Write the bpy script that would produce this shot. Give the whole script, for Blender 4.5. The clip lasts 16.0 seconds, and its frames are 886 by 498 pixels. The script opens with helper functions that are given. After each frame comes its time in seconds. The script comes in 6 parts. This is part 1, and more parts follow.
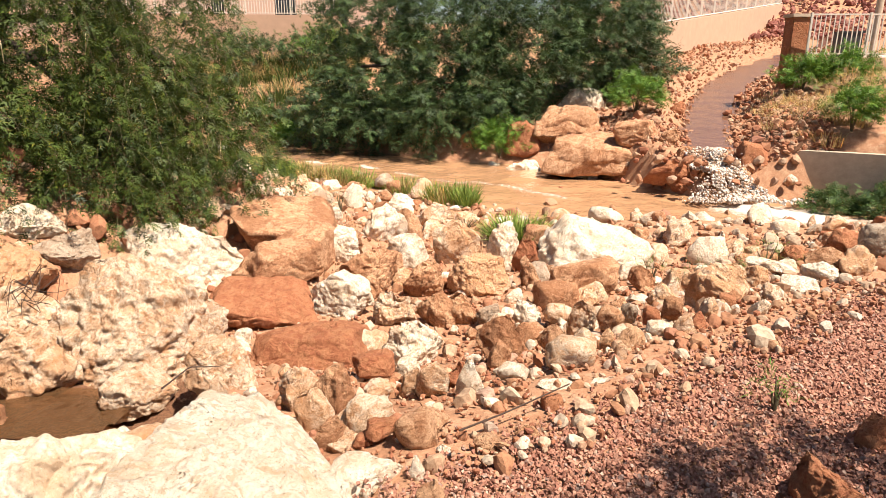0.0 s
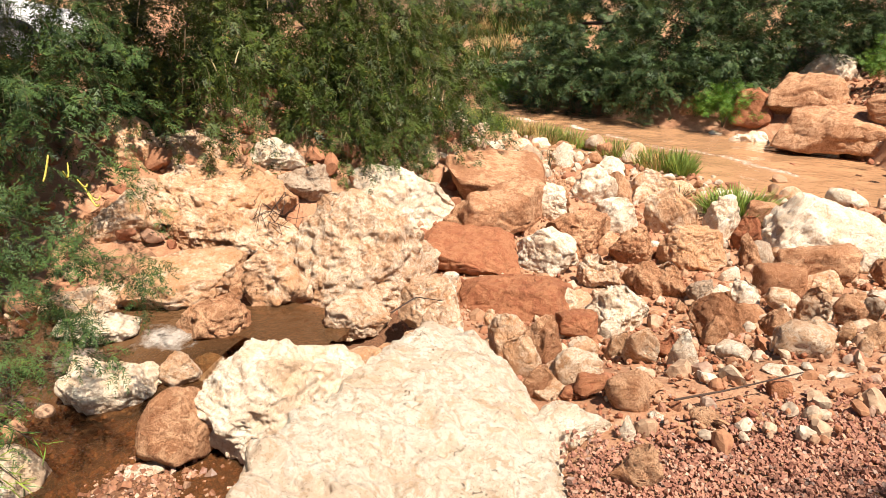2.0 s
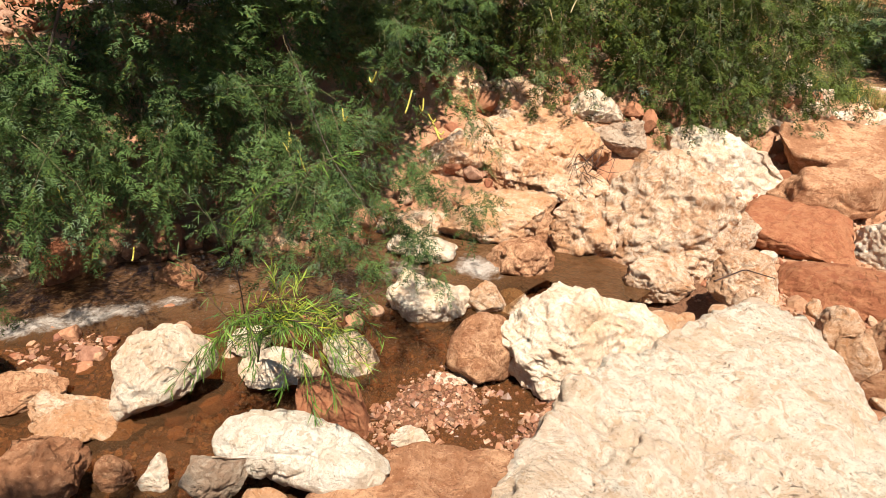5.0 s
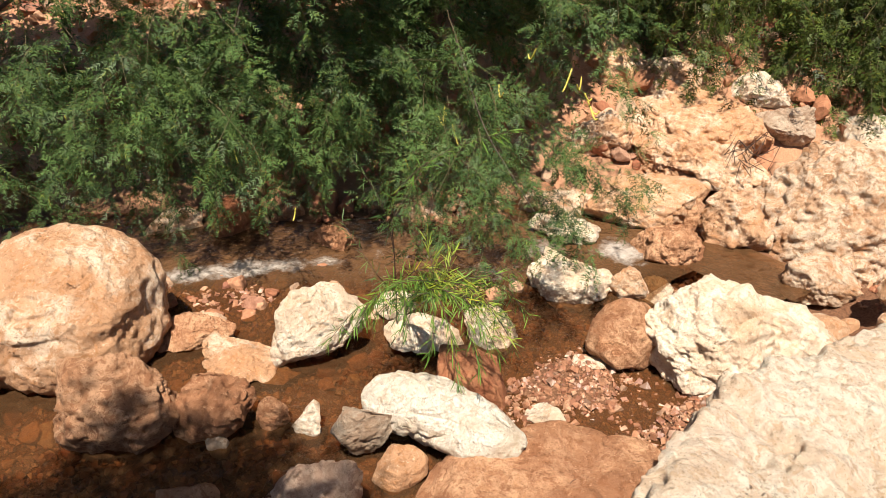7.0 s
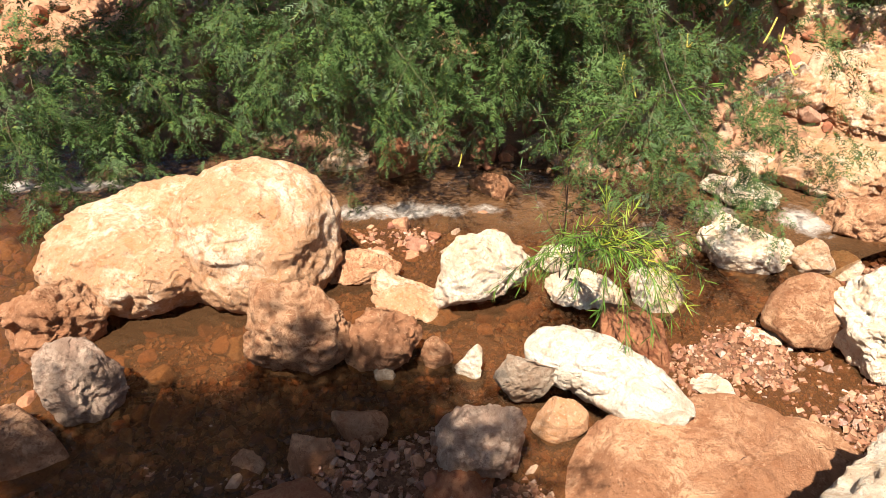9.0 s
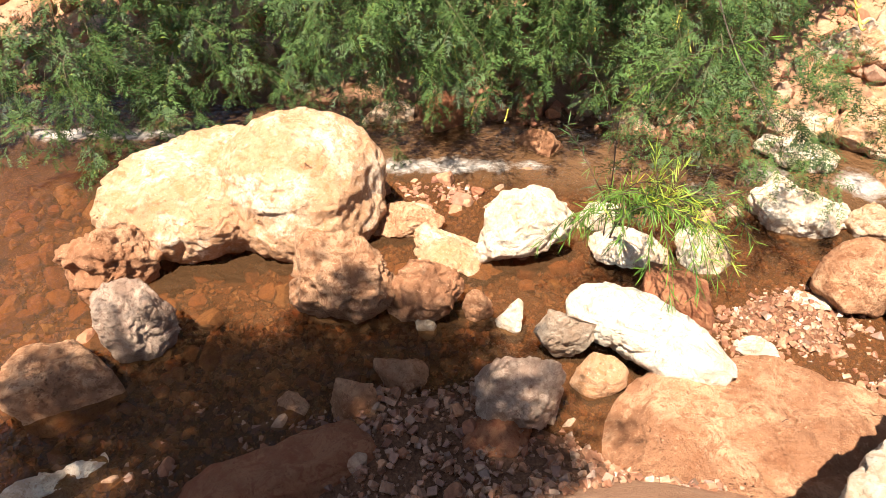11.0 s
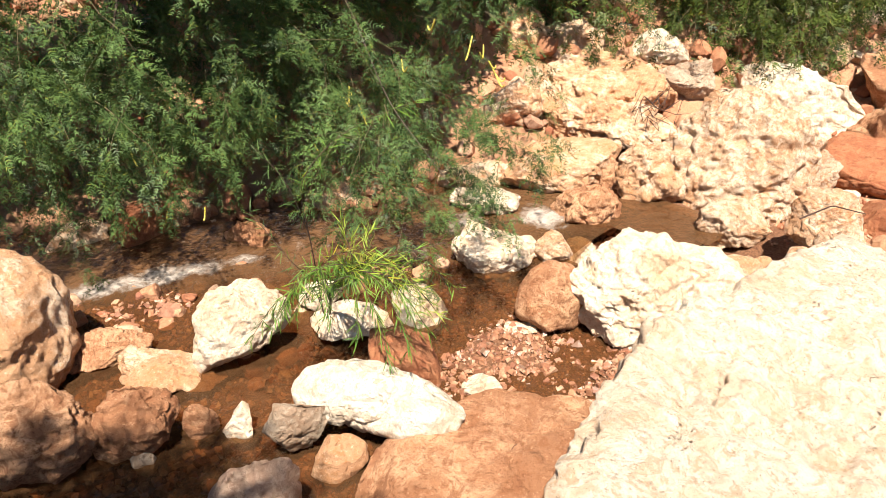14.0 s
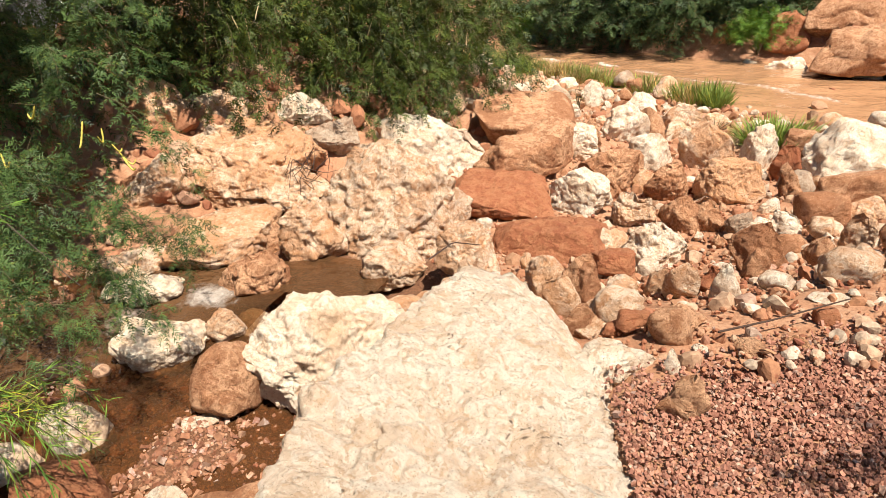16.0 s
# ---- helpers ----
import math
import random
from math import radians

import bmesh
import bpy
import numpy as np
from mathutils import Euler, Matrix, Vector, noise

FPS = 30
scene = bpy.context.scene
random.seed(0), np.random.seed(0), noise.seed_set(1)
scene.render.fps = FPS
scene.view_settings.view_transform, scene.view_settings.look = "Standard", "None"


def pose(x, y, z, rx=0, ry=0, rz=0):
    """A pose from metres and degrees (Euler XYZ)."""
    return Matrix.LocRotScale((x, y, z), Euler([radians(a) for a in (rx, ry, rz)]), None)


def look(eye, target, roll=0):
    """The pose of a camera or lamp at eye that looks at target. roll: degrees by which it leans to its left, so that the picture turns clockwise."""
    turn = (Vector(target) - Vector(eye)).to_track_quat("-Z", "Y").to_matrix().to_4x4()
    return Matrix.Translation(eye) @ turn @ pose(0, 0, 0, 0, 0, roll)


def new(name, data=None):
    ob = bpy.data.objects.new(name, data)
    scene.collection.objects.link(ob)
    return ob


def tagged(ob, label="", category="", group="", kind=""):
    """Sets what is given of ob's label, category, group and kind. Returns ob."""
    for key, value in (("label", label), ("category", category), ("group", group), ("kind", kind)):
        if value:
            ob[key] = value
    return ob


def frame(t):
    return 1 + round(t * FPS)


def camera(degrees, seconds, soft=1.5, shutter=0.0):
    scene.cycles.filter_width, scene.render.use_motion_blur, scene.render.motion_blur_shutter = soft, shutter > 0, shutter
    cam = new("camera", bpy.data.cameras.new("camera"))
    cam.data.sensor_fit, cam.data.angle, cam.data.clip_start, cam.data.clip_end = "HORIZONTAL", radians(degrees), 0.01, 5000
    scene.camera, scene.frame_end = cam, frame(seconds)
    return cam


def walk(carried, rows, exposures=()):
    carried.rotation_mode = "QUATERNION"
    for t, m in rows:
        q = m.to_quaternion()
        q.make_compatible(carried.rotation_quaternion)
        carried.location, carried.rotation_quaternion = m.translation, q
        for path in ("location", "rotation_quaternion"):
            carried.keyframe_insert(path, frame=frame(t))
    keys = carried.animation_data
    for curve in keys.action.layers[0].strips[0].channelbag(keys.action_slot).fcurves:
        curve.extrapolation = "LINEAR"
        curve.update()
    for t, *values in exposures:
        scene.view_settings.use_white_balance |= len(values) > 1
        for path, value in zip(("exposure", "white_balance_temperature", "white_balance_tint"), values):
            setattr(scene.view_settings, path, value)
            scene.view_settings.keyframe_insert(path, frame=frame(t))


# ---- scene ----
cam = camera(66.8, 16.0, soft=0.75)
PATH = [
    (0, (0.098, 0.032, 1.523), (-0.012, 1.948, 0.958), 0.4),
    (0.5, (0.069, 0.031, 1.507), (-0.189, 1.913, 0.881), 0.6),
    (1, (0.033, 0.021, 1.497), (-0.345, 1.873, 0.843), 0.5),
    (1.5, (0.006, 0.011, 1.488), (-0.483, 1.836, 0.833), 1.0),
    (2, (-0.044, -0.014, 1.475), (-0.696, 1.750, 0.793), 1.4),
    (2.5, (-0.080, -0.041, 1.475), (-0.888, 1.657, 0.792), 1.4),
    (3, (-0.105, -0.054, 1.468), (-1.081, 1.539, 0.755), 0.5),
    (3.5, (-0.125, -0.079, 1.464), (-1.179, 1.456, 0.733), 0.5),
    (4, (-0.145, -0.101, 1.456), (-1.301, 1.344, 0.697), 0.2),
    (4.2, (-0.155, -0.114, 1.454), (-1.346, 1.294, 0.680), 0.4),
    (6.3, (-0.183, -0.227, 1.495), (-1.606, 0.878, 0.626), 0.4),
    (6.5, (-0.192, -0.241, 1.500), (-1.626, 0.840, 0.620), 0.4),
    (7, (-0.214, -0.273, 1.490), (-1.727, 0.688, 0.603), 0.0),
    (7.5, (-0.235, -0.327, 1.495), (-1.799, 0.539, 0.598), 0.5),
    (8, (-0.259, -0.368, 1.494), (-1.849, 0.410, 0.562), -0.2),
    (8.5, (-0.285, -0.399, 1.490), (-1.915, 0.254, 0.532), -1.4),
    (9, (-0.309, -0.434, 1.491), (-1.935, 0.140, 0.478), -1.8),
    (9.5, (-0.296, -0.470, 1.484), (-1.898, 0.055, 0.408), -2.7),
    (9.7, (-0.289, -0.486, 1.481), (-1.887, 0.017, 0.388), -2.7),
    (11.8, (-0.297, -0.433, 1.471), (-1.916, -0.017, 0.372), -3.0),
    (12, (-0.303, -0.426, 1.473), (-1.924, 0.001, 0.383), -3.4),
    (12.5, (-0.319, -0.363, 1.458), (-1.923, 0.175, 0.393), -3.3),
    (13, (-0.290, -0.298, 1.450), (-1.852, 0.437, 0.441), -2.9),
    (13.5, (-0.229, -0.249, 1.427), (-1.726, 0.681, 0.482), -2.8),
    (14, (-0.211, -0.197, 1.413), (-1.591, 0.914, 0.486), -3.4),
    (14.5, (-0.184, -0.149, 1.423), (-1.431, 1.120, 0.509), -3.4),
    (15, (-0.141, -0.104, 1.428), (-1.244, 1.314, 0.548), -3.2),
    (15.5, (-0.105, -0.056, 1.445), (-1.024, 1.502, 0.592), -3.1),
    (16, (-0.065, -0.028, 1.453), (-0.782, 1.650, 0.634), -2.6),
]
EXPOSURES = [(0, 1.2), (3, 1.05), (7, 1.06), (9, 1.42), (12, 1.8), (14, 1.46), (16, 0.98)]
walk(cam, [(t, look(eye, target, roll)) for t, eye, target, roll in PATH], EXPOSURES)


# ---- shapes: value noise, terrain heights and rock forms ----
def _hash(i, j, k, seed):
    h = (i * 374761393 + j * 668265263 + k * 2147483647 + seed * 1274126177) & 0xFFFFFFFF
    h = ((h ^ (h >> 13)) * 1274126177) & 0xFFFFFFFF
    h = ((h ^ (h >> 16)) * 2246822519) & 0xFFFFFFFF
    return ((h ^ (h >> 15)) & 0xFFFFFF) / 16777215.0


def vnoise(p, seed=0):
    """Smooth value noise in -1..1 at the points p (n, 3)."""
    p = np.asarray(p, float)
    f = np.floor(p)
    i, j, k = f.astype(np.int64).T
    u, v, w = ((p - f) ** 2 * (3 - 2 * (p - f))).T
    out = 0
    for a in (0, 1):
        for b in (0, 1):
            for c in (0, 1):
                weight = (u if a else 1 - u) * (v if b else 1 - v) * (w if c else 1 - w)
                out = out + weight * _hash(i + a, j + b, k + c, seed)
    return out * 2 - 1


def fbm(p, seed=0, octaves=4, gain=0.5):
    out, amp = 0, 1.0
    for o in range(octaves):
        out = out + amp * vnoise(np.asarray(p) * 2.03 ** o + 17.3 * o, seed + o)
        amp *= gain
    return out


def step(a, b, x):
    s = np.clip((np.asarray(x, float) - a) / (b - a), 0, 1)
    return s * s * (3 - 2 * s)


def bench_edge(x):
    """The y at which the gravel bench ends and the stones begin."""
    return 2.22 + 0.78 * np.clip(x, -0.5, 9)


def creek_near(x):
    return 11.6 - 0.62 * np.clip(x, -30, 1.6) - 0.2 * np.clip(x - 1.6, 0, 40) - 0.7 * np.exp(-((x - 0.9) / 0.9) ** 2)


def creek_far(x):
    return 15.7 - 0.60 * np.clip(x, -30, -0.5) - 0.25 * np.clip(x + 0.5, 0, 2.3) - 1.4 * np.clip(x - 1.8, 0, 2.4) + 0.10 * np.clip(x - 4.4, 0, 2) - 0.3 * np.clip(x - 6, 0, 40)


def channel_x(y):
    s = np.clip(y - 12.6, 0, 24)
    return 4.35 + 0.22 * s + 0.0145 * s * s


def lift(x, y):
    """How far the land beyond the creek stands above a plane at the creek's foot."""
    return -0.12 + 0.041 * np.clip(y, 0, 60) + 0.0007 * np.clip(x, -25, 25) * np.clip(y, 0, 60)


STREAM_Z = -0.80
CREEK_Z = -1.00
BANK = (-0.85, 0.52)


def bank_side(x, y):
    """Metres beyond the stream's far edge, towards the wooded bank."""
    return (x + 5.05) * BANK[0] + (y - 2.0) * BANK[1]


def terrain(x, y):
    x, y = np.broadcast_arrays(np.asarray(x, float), np.asarray(y, float))
    ye, yn, yf = bench_edge(x), creek_near(x), creek_far(x)
    d = y - ye
    z = -0.05 * step(0, 0.3, d) - 0.73 * step(0.25, 3.3, d) - 0.15 * step(3.0, 8.0, d)
    z = z - 0.08 * step(0.5, 1.1, d) * (1 - step(8.0, 9.5, y))
    z = z + 0.5 * np.exp(-(((x + 2.3) / 1.0) ** 2 + ((y - 7.9) / 1.4) ** 2))
    # the drop from the bench to the stream
    low = -0.865 * step(-1.0, -1.9, x) * (1 - step(3.6, 5.6, y))
    z = np.minimum(z, low)
    z = z - 0.5 * np.exp(-((((x + 0.95) / 0.72) ** 2 + ((y - 1.55) / 0.95) ** 2) ** 2))
    flat = np.stack([x.ravel(), y.ravel(), 0 * x.ravel()], -1)
    uneven = (0.075 * vnoise(flat * 1.5 + 4.2, 41) + 0.03 * vnoise(flat * 4.1, 42)).reshape(x.shape)
    z = np.where((x < -1.4) & (y < 5.0), np.maximum(z, -0.99), z) + uneven * step(-1.5, -2.1, x) * (1 - step(3.2, 4.6, y))
    beach = step(-3.0, -2.6, x) * step(-1.5, -1.9, x) * step(0.7, 1.2, y) * (1 - step(2.4, 3.0, y))
    z = z + 0.05 * np.exp(-(((x + 2.40) / 0.40) ** 2 + ((y - 2.02) / 0.40) ** 2)) + 0.085 * beach - 0.045 * step(-1.6, -2.2, x) * (1 - step(3.0, 3.8, y)) - 0.06 * step(-2.6, -3.6, x) * (1 - step(-0.6, 0.4, y))
    z = z + 0.10 * step(-2.75, -2.3, x) * step(-1.2, -1.6, x) * step(-1.7, -1.2, y) * (1 - step(0.4, 0.8, y))
    z = z - 0.10 * np.exp(-(((x + 2.55) / 0.7) ** 2 + ((y - 4.45) / 0.5) ** 2))
    # bed of the running stream: a little deeper than the stones beside it
    q = bank_side(x, y)
    run = np.exp(-((q + 0.55) / 0.42) ** 2) * (1 - step(3.3, 4.2, y)) * step(-1.6, -2.6, x)
    z = z - 0.13 * run
    mid = np.exp(-((q + 1.35) / 0.35) ** 2) * (1 - step(2.0, 3.4, y)) * step(-2.2, -2.9, x)
    z = z + 0.06 * mid
    # wooded bank
    bank = np.clip(q, 0, 30)
    rise = -0.80 + 1.35 * step(-0.1, 2.6, bank) + 0.10 * np.clip(bank - 2.0, 0, 8)
    fade = (1 - step(6.5, 11.5, y)) * step(-1.8, -3.2, x)
    z = np.where(q > -0.2, np.maximum(z, z * (1 - fade) + rise * fade), z)
    # creek bed and the far side
    bed = step(-0.5, 0.4, y - yn)
    z = z * (1 - bed) + np.minimum(z, -1.18) * bed
    back = y - yf
    hill = -1.46 + 0.45 * step(-0.1, 0.9, back) + (0.135 - 0.06 * step(1.5, 4.5, x)) * np.clip(back, 0, 19)
    hill = hill + 0.75 * step(3.6, 5.2, x) * step(0.0, 0.5, back) * (1 - step(2, 16, back))
    s = np.clip(y - 12.6, 0, 60)
    off = np.abs(x - channel_x(y)) * 0.9
    half = np.minimum(0.35 + 0.035 * s, 0.78)
    chan = -0.80 + 0.047 * s
    w = (1 - step(half, half + 2.0, off)) * step(11.9, 12.7, y)
    hill = np.where(y > 11.8, hill * (1 - w) + (chan - 0.06 + 0.5 * step(half * 0.6, half + 1.3, off)) * w, hill)
    sill = np.exp(-(((x - 4.4) / 1.0) ** 2) ** 2) * step(13.4, 12.6, y) * step(11.0, 12.0, y)
    hill = np.where(sill > 0.02, np.minimum(hill, hill * (1 - sill) + (-1.25 + 0.35 * step(11.9, 13.0, y)) * sill), hill)
    hill = hill + 3.0 * step(38, 54, y) * step(9, 15, x) + lift(x, y)
    far = step(-0.35, 0.25, back)
    return np.where(y > yn, z * (1 - far) + hill * far, z)


_ICO = {}


def ico(level):
    if level not in _ICO:
        g = (1 + 5 ** 0.5) / 2
        v = [(-1, g, 0), (1, g, 0), (-1, -g, 0), (1, -g, 0), (0, -1, g), (0, 1, g), (0, -1, -g), (0, 1, -g), (g, 0, -1), (g, 0, 1), (-g, 0, -1), (-g, 0, 1)]
        f = [(0, 11, 5), (0, 5, 1), (0, 1, 7), (0, 7, 10), (0, 10, 11), (1, 5, 9), (5, 11, 4), (11, 10, 2), (10, 7, 6), (7, 1, 8),
             (3, 9, 4), (3, 4, 2), (3, 2, 6), (3, 6, 8), (3, 8, 9), (4, 9, 5), (2, 4, 11), (6, 2, 10), (8, 6, 7), (9, 8, 1)]
        v = [np.array(p) / np.linalg.norm(p) for p in v]
        for _ in range(level):
            seen, nf = {}, []

            def half(a, b):
                key = (min(a, b), max(a, b))
                if key not in seen:
                    m = v[a] + v[b]
                    v.append(m / np.linalg.norm(m))
                    seen[key] = len(v) - 1
                return seen[key]

            for a, b, c in f:
                ab, bc, ca = half(a, b), half(b, c), half(c, a)
                nf += [(a, ab, ca), (b, bc, ab), (c, ca, bc), (ab, bc, ca)]
            f = nf
        _ICO[level] = (np.array(v), np.array(f))
    return _ICO[level]


def rock_form(seed, level=3, style="lump", size=(1, 1, 1), rough=1.0, planes=None, lobes=None):
    """Vertices of a rock that fills a box of that size, centred, and its triangles. Styles: lump, block, slab, round, holed."""
    rng = np.random.RandomState(seed)
    u, f = ico(level)
    if style in ("block", "slab"):
        normals = np.vstack([np.eye(3), -np.eye(3)]) + rng.normal(0, 0.2, (6, 3)) * np.array([[1, 1, 1]] * 2 + [[0.5, 0.5, 1]] + [[1, 1, 1]] * 3)
        extra = rng.normal(0, 1, (5, 3))
        dist = np.r_[np.full(6, 1.0) * rng.uniform(0.85, 1.0, 6), np.linalg.norm(extra, axis=1) * 0 + rng.uniform(1.12, 1.4, 5)]
        power = 34 if style == "block" else 60
    else:
        count = {"lump": 10, "round": 22, "holed": 15, "mound": 17}[style]
        k = np.arange(count) + 0.5
        phi, th = np.arccos(1 - 2 * k / count), np.pi * (1 + 5 ** 0.5) * k
        normals = np.c_[np.cos(th) * np.sin(phi), np.sin(th) * np.sin(phi), np.cos(phi)] + rng.normal(0, 0.28, (count, 3))
        normals = normals @ np.linalg.qr(rng.normal(0, 1, (3, 3)))[0]
        extra = np.zeros((0, 3))
        dist = rng.uniform(0.72, 1.05, count) if style != "round" else rng.uniform(0.9, 1.05, count)
        power = {"lump": 46, "round": 12, "holed": 28, "mound": 26}[style]
    normals = np.vstack([normals, extra])
    if planes is not None:
        normals, dist, power = np.array(planes)[:, :3], np.array(planes)[:, 3] / np.linalg.norm(np.array(planes)[:, :3], axis=1), 22
    normals = normals / np.linalg.norm(normals, axis=1)[:, None]
    r = ((np.clip(u @ normals.T, 0, None) / dist) ** power).sum(1) ** (-1 / power)
    r = r * (1 + (0.05 if style in ("lump", "holed", "mound") else 0.05) * vnoise(u * 1.7 + seed * 3.1, seed))
    if lobes is not None:
        # several rounded masses grown together, with creases where they meet
        reach = []
        for cx, cy, cz, ax, ay, az in lobes:
            c, a = np.array([cx, cy, cz]), np.array([ax, ay, az])
            ua, ca = u / a, c / a
            b, k = (ua * ca).sum(1), (ua * ua).sum(1)
            reach.append((b + np.sqrt(b * b - k * ((ca * ca).sum() - 1))) / k)
        r = (np.stack(reach) ** 24).sum(0) ** (1 / 24) * (1 + 0.05 * vnoise(u * 2.2 + seed, seed))
    p = u * r[:, None]
    lo, hi = p.min(0), p.max(0)
    if planes is None and lobes is None:
        p = (p - (lo + hi) / 2) / (hi - lo) * np.array(size)
        spread = {"lump": 0.30, "holed": 0.34, "mound": 0.42, "round": 0.12, "block": 0.10, "slab": 0.04}[style]
        p[:, :2] *= (1 - spread * np.clip(2 * p[:, 2] / size[2], -0.5, 1))[:, None]
        p[:, :2] *= np.array(size[:2]) / (p[:, :2].max(0) - p[:, :2].min(0))
    s = float(np.prod(size)) ** (1 / 3) if planes is None and lobes is None else 0.8
    # chipped faces: cut the outermost skin off along many planes
    ratio = np.array(size) / s
    chips = {"lump": 40, "holed": 44, "mound": 34, "block": 22, "slab": 26, "round": 8}[style]
    for _ in range(chips):
        n = rng.normal(0, 1, 3) * ratio ** -0.7
        n = n / np.linalg.norm(n)
        along = p @ n
        cut = along.max() - s * rng.uniform(0.015, 0.13) * (0.6 if planes is not None else 0.35 if lobes is not None else 1)
        p = p - n * np.clip(along - cut, 0, None)[:, None] * 0.93
    n = u / np.array(size)
    n = n / np.linalg.norm(n, axis=1)[:, None]
    q = p / s
    q = q + 0.10 * np.stack([vnoise(q * 3.1 + 5 * k + seed, seed + 40 + k) for k in range(3)], -1)
    d = 0.022 * fbm(q * 2.6 + seed, seed, 2) + 0.013 * fbm(q * 9 + seed, seed + 5, 3)
    if style in ("holed", "lump", "mound"):
        # small sharp pits, cracks and stepped ledges
        pit = {"lump": 0.6, "mound": 0.75}.get(style, 1.0)
        d = d - 0.018 * pit * step(0.50, 0.72, vnoise(q * 6.5 + 7 * seed, seed + 9)) - 0.010 * pit * step(0.45, 0.6, vnoise(q * 13 + seed, seed + 10))
        d = d - 0.028 * pit * (1 - np.abs(vnoise(q * 2.7 + 2.7 * seed, seed + 12))) ** 14
        ledge = 2.4 * fbm(q * np.array([1.7, 1.7, 2.6]) + seed, seed + 21, 2)
        d = d + 0.022 * pit * (np.floor(ledge) + step(0.70, 1.0, ledge - np.floor(ledge)) - ledge)
        d = d + 0.011 * fbm(q * 20 + seed, seed + 31, 3, 0.65) - 0.016 * (1 - np.abs(vnoise(q * 8 + seed, seed + 17))) ** 6
        # crusty knobs with sharp creases between them, and solution hollows, at their true size
        w = p + 0.05 * np.stack([vnoise(p * 6 + 9 * k + seed, seed + 60 + k) for k in range(3)], -1)
        knob = 0.030 * np.abs(vnoise(w * 6.5 + seed, seed + 51)) + 0.018 * np.abs(vnoise(w * 14 + seed, seed + 52)) + 0.010 * np.abs(vnoise(w * 29 + seed, seed + 53)) - 0.018
        hollow = 0.055 * step(0.42, 0.75, vnoise(w * np.array([4.2, 4.2, 6.5]) + 3 * seed, seed + 54)) + 0.022 * step(0.45, 0.7, vnoise(w * 12 + seed, seed + 55))
        much = 0.5 + 0.5 * step(-0.35, 0.35, vnoise(p * 2.1 + seed, seed + 56))
        d = d + (knob * 1.15 - pit * hollow) * much * min(1.0, s / 0.55) / s
    else:
        d = d * 1.0 + 0.014 * np.abs(vnoise(q * 5 + seed, seed + 71)) + 0.006 * fbm(q * 19 + seed, seed + 72, 3, 0.65) - 0.026 * (1 - np.abs(vnoise(q * np.array([3, 3, 7.0]) + seed, seed + 12))) ** 6
    return p + n * (d * s * rough)[:, None], f


# ---- end of shapes ----


# ---- world, sun ----
SUN_TO = Vector((0.40, -0.28, 0.87)).normalized()
world = bpy.data.worlds.new("sky")
scene.world = world
world.use_nodes = True
wn = world.node_tree.nodes
sky = wn.new("ShaderNodeTexSky")
sky.sky_type, sky.sun_disc = "NISHITA", False
sky.sun_elevation = math.asin(SUN_TO.z)
sky.sun_rotation = math.atan2(SUN_TO.x, SUN_TO.y)
wn["Background"].inputs["Strength"].default_value = 0.048
world.node_tree.links.new(sky.outputs[0], wn["Background"].inputs["Color"])
sun = new("sun", bpy.data.lights.new("sun", "SUN"))
sun.data.energy, sun.data.angle, sun.data.color = 5.0, radians(0.53), (1.0, 0.91, 0.80)
sun.matrix_world = look(SUN_TO * 30, (0, 0, 0))


# ---- materials ----
def graph(name, rough=0.8, spec=0.35):
    m = bpy.data.materials.new(name)
    m.use_nodes = True
    b = m.node_tree.nodes["Principled BSDF"]
    b.inputs["Roughness"].default_value = rough
    b.inputs["Specular IOR Level"].default_value = spec
    return m, m.node_tree.nodes, m.node_tree.links, b


def noise_node(n, l, vec, scale, detail=4, rough=0.6):
    t = n.new("ShaderNodeTexNoise")
    t.inputs["Scale"].default_value, t.inputs["Detail"].default_value, t.inputs["Roughness"].default_value = scale, detail, rough
    if vec is not None:
        l.new(vec, t.inputs["Vector"])
    return t.outputs["Fac"]


def ramp(n, l, fac, stops):
    r = n.new("ShaderNodeValToRGB")
    while len(r.color_ramp.elements) < len(stops):
        r.color_ramp.elements.new(0.5)
    for e, (pos, col) in zip(r.color_ramp.elements, stops):
        e.position, e.color = pos, (*col, 1) if len(col) == 3 else col
    l.new(fac, r.inputs["Fac"])
    return r.outputs["Color"]


def mix(n, l, fac, a, b, mode="MIX"):
    x = n.new("ShaderNodeMix")
    x.data_type, x.blend_type = "RGBA", mode
    for value, socket in ((fac, x.inputs[0]), (a, x.inputs[6]), (b, x.inputs[7])):
        if isinstance(value, (int, float)):
            socket.default_value = value
        elif isinstance(value, tuple):
            socket.default_value = (*value, 1)
        else:
            l.new(value, socket)
    return x.outputs[2]


def math_node(n, l, op, a, b=0.0):
    x = n.new("ShaderNodeMath")
    x.operation = op
    for value, socket in ((a, x.inputs[0]), (b, x.inputs[1])):
        if isinstance(value, (int, float)):
            socket.default_value = value
        else:
            l.new(value, socket)
    return x.outputs[0]


def bump(n, l, b, height, strength=0.5, distance=0.02):
    x = n.new("ShaderNodeBump")
    x.inputs["Strength"].default_value, x.inputs["Distance"].default_value = strength, distance
    l.new(height, x.inputs["Height"])
    l.new(x.outputs["Normal"], b.inputs["Normal"])


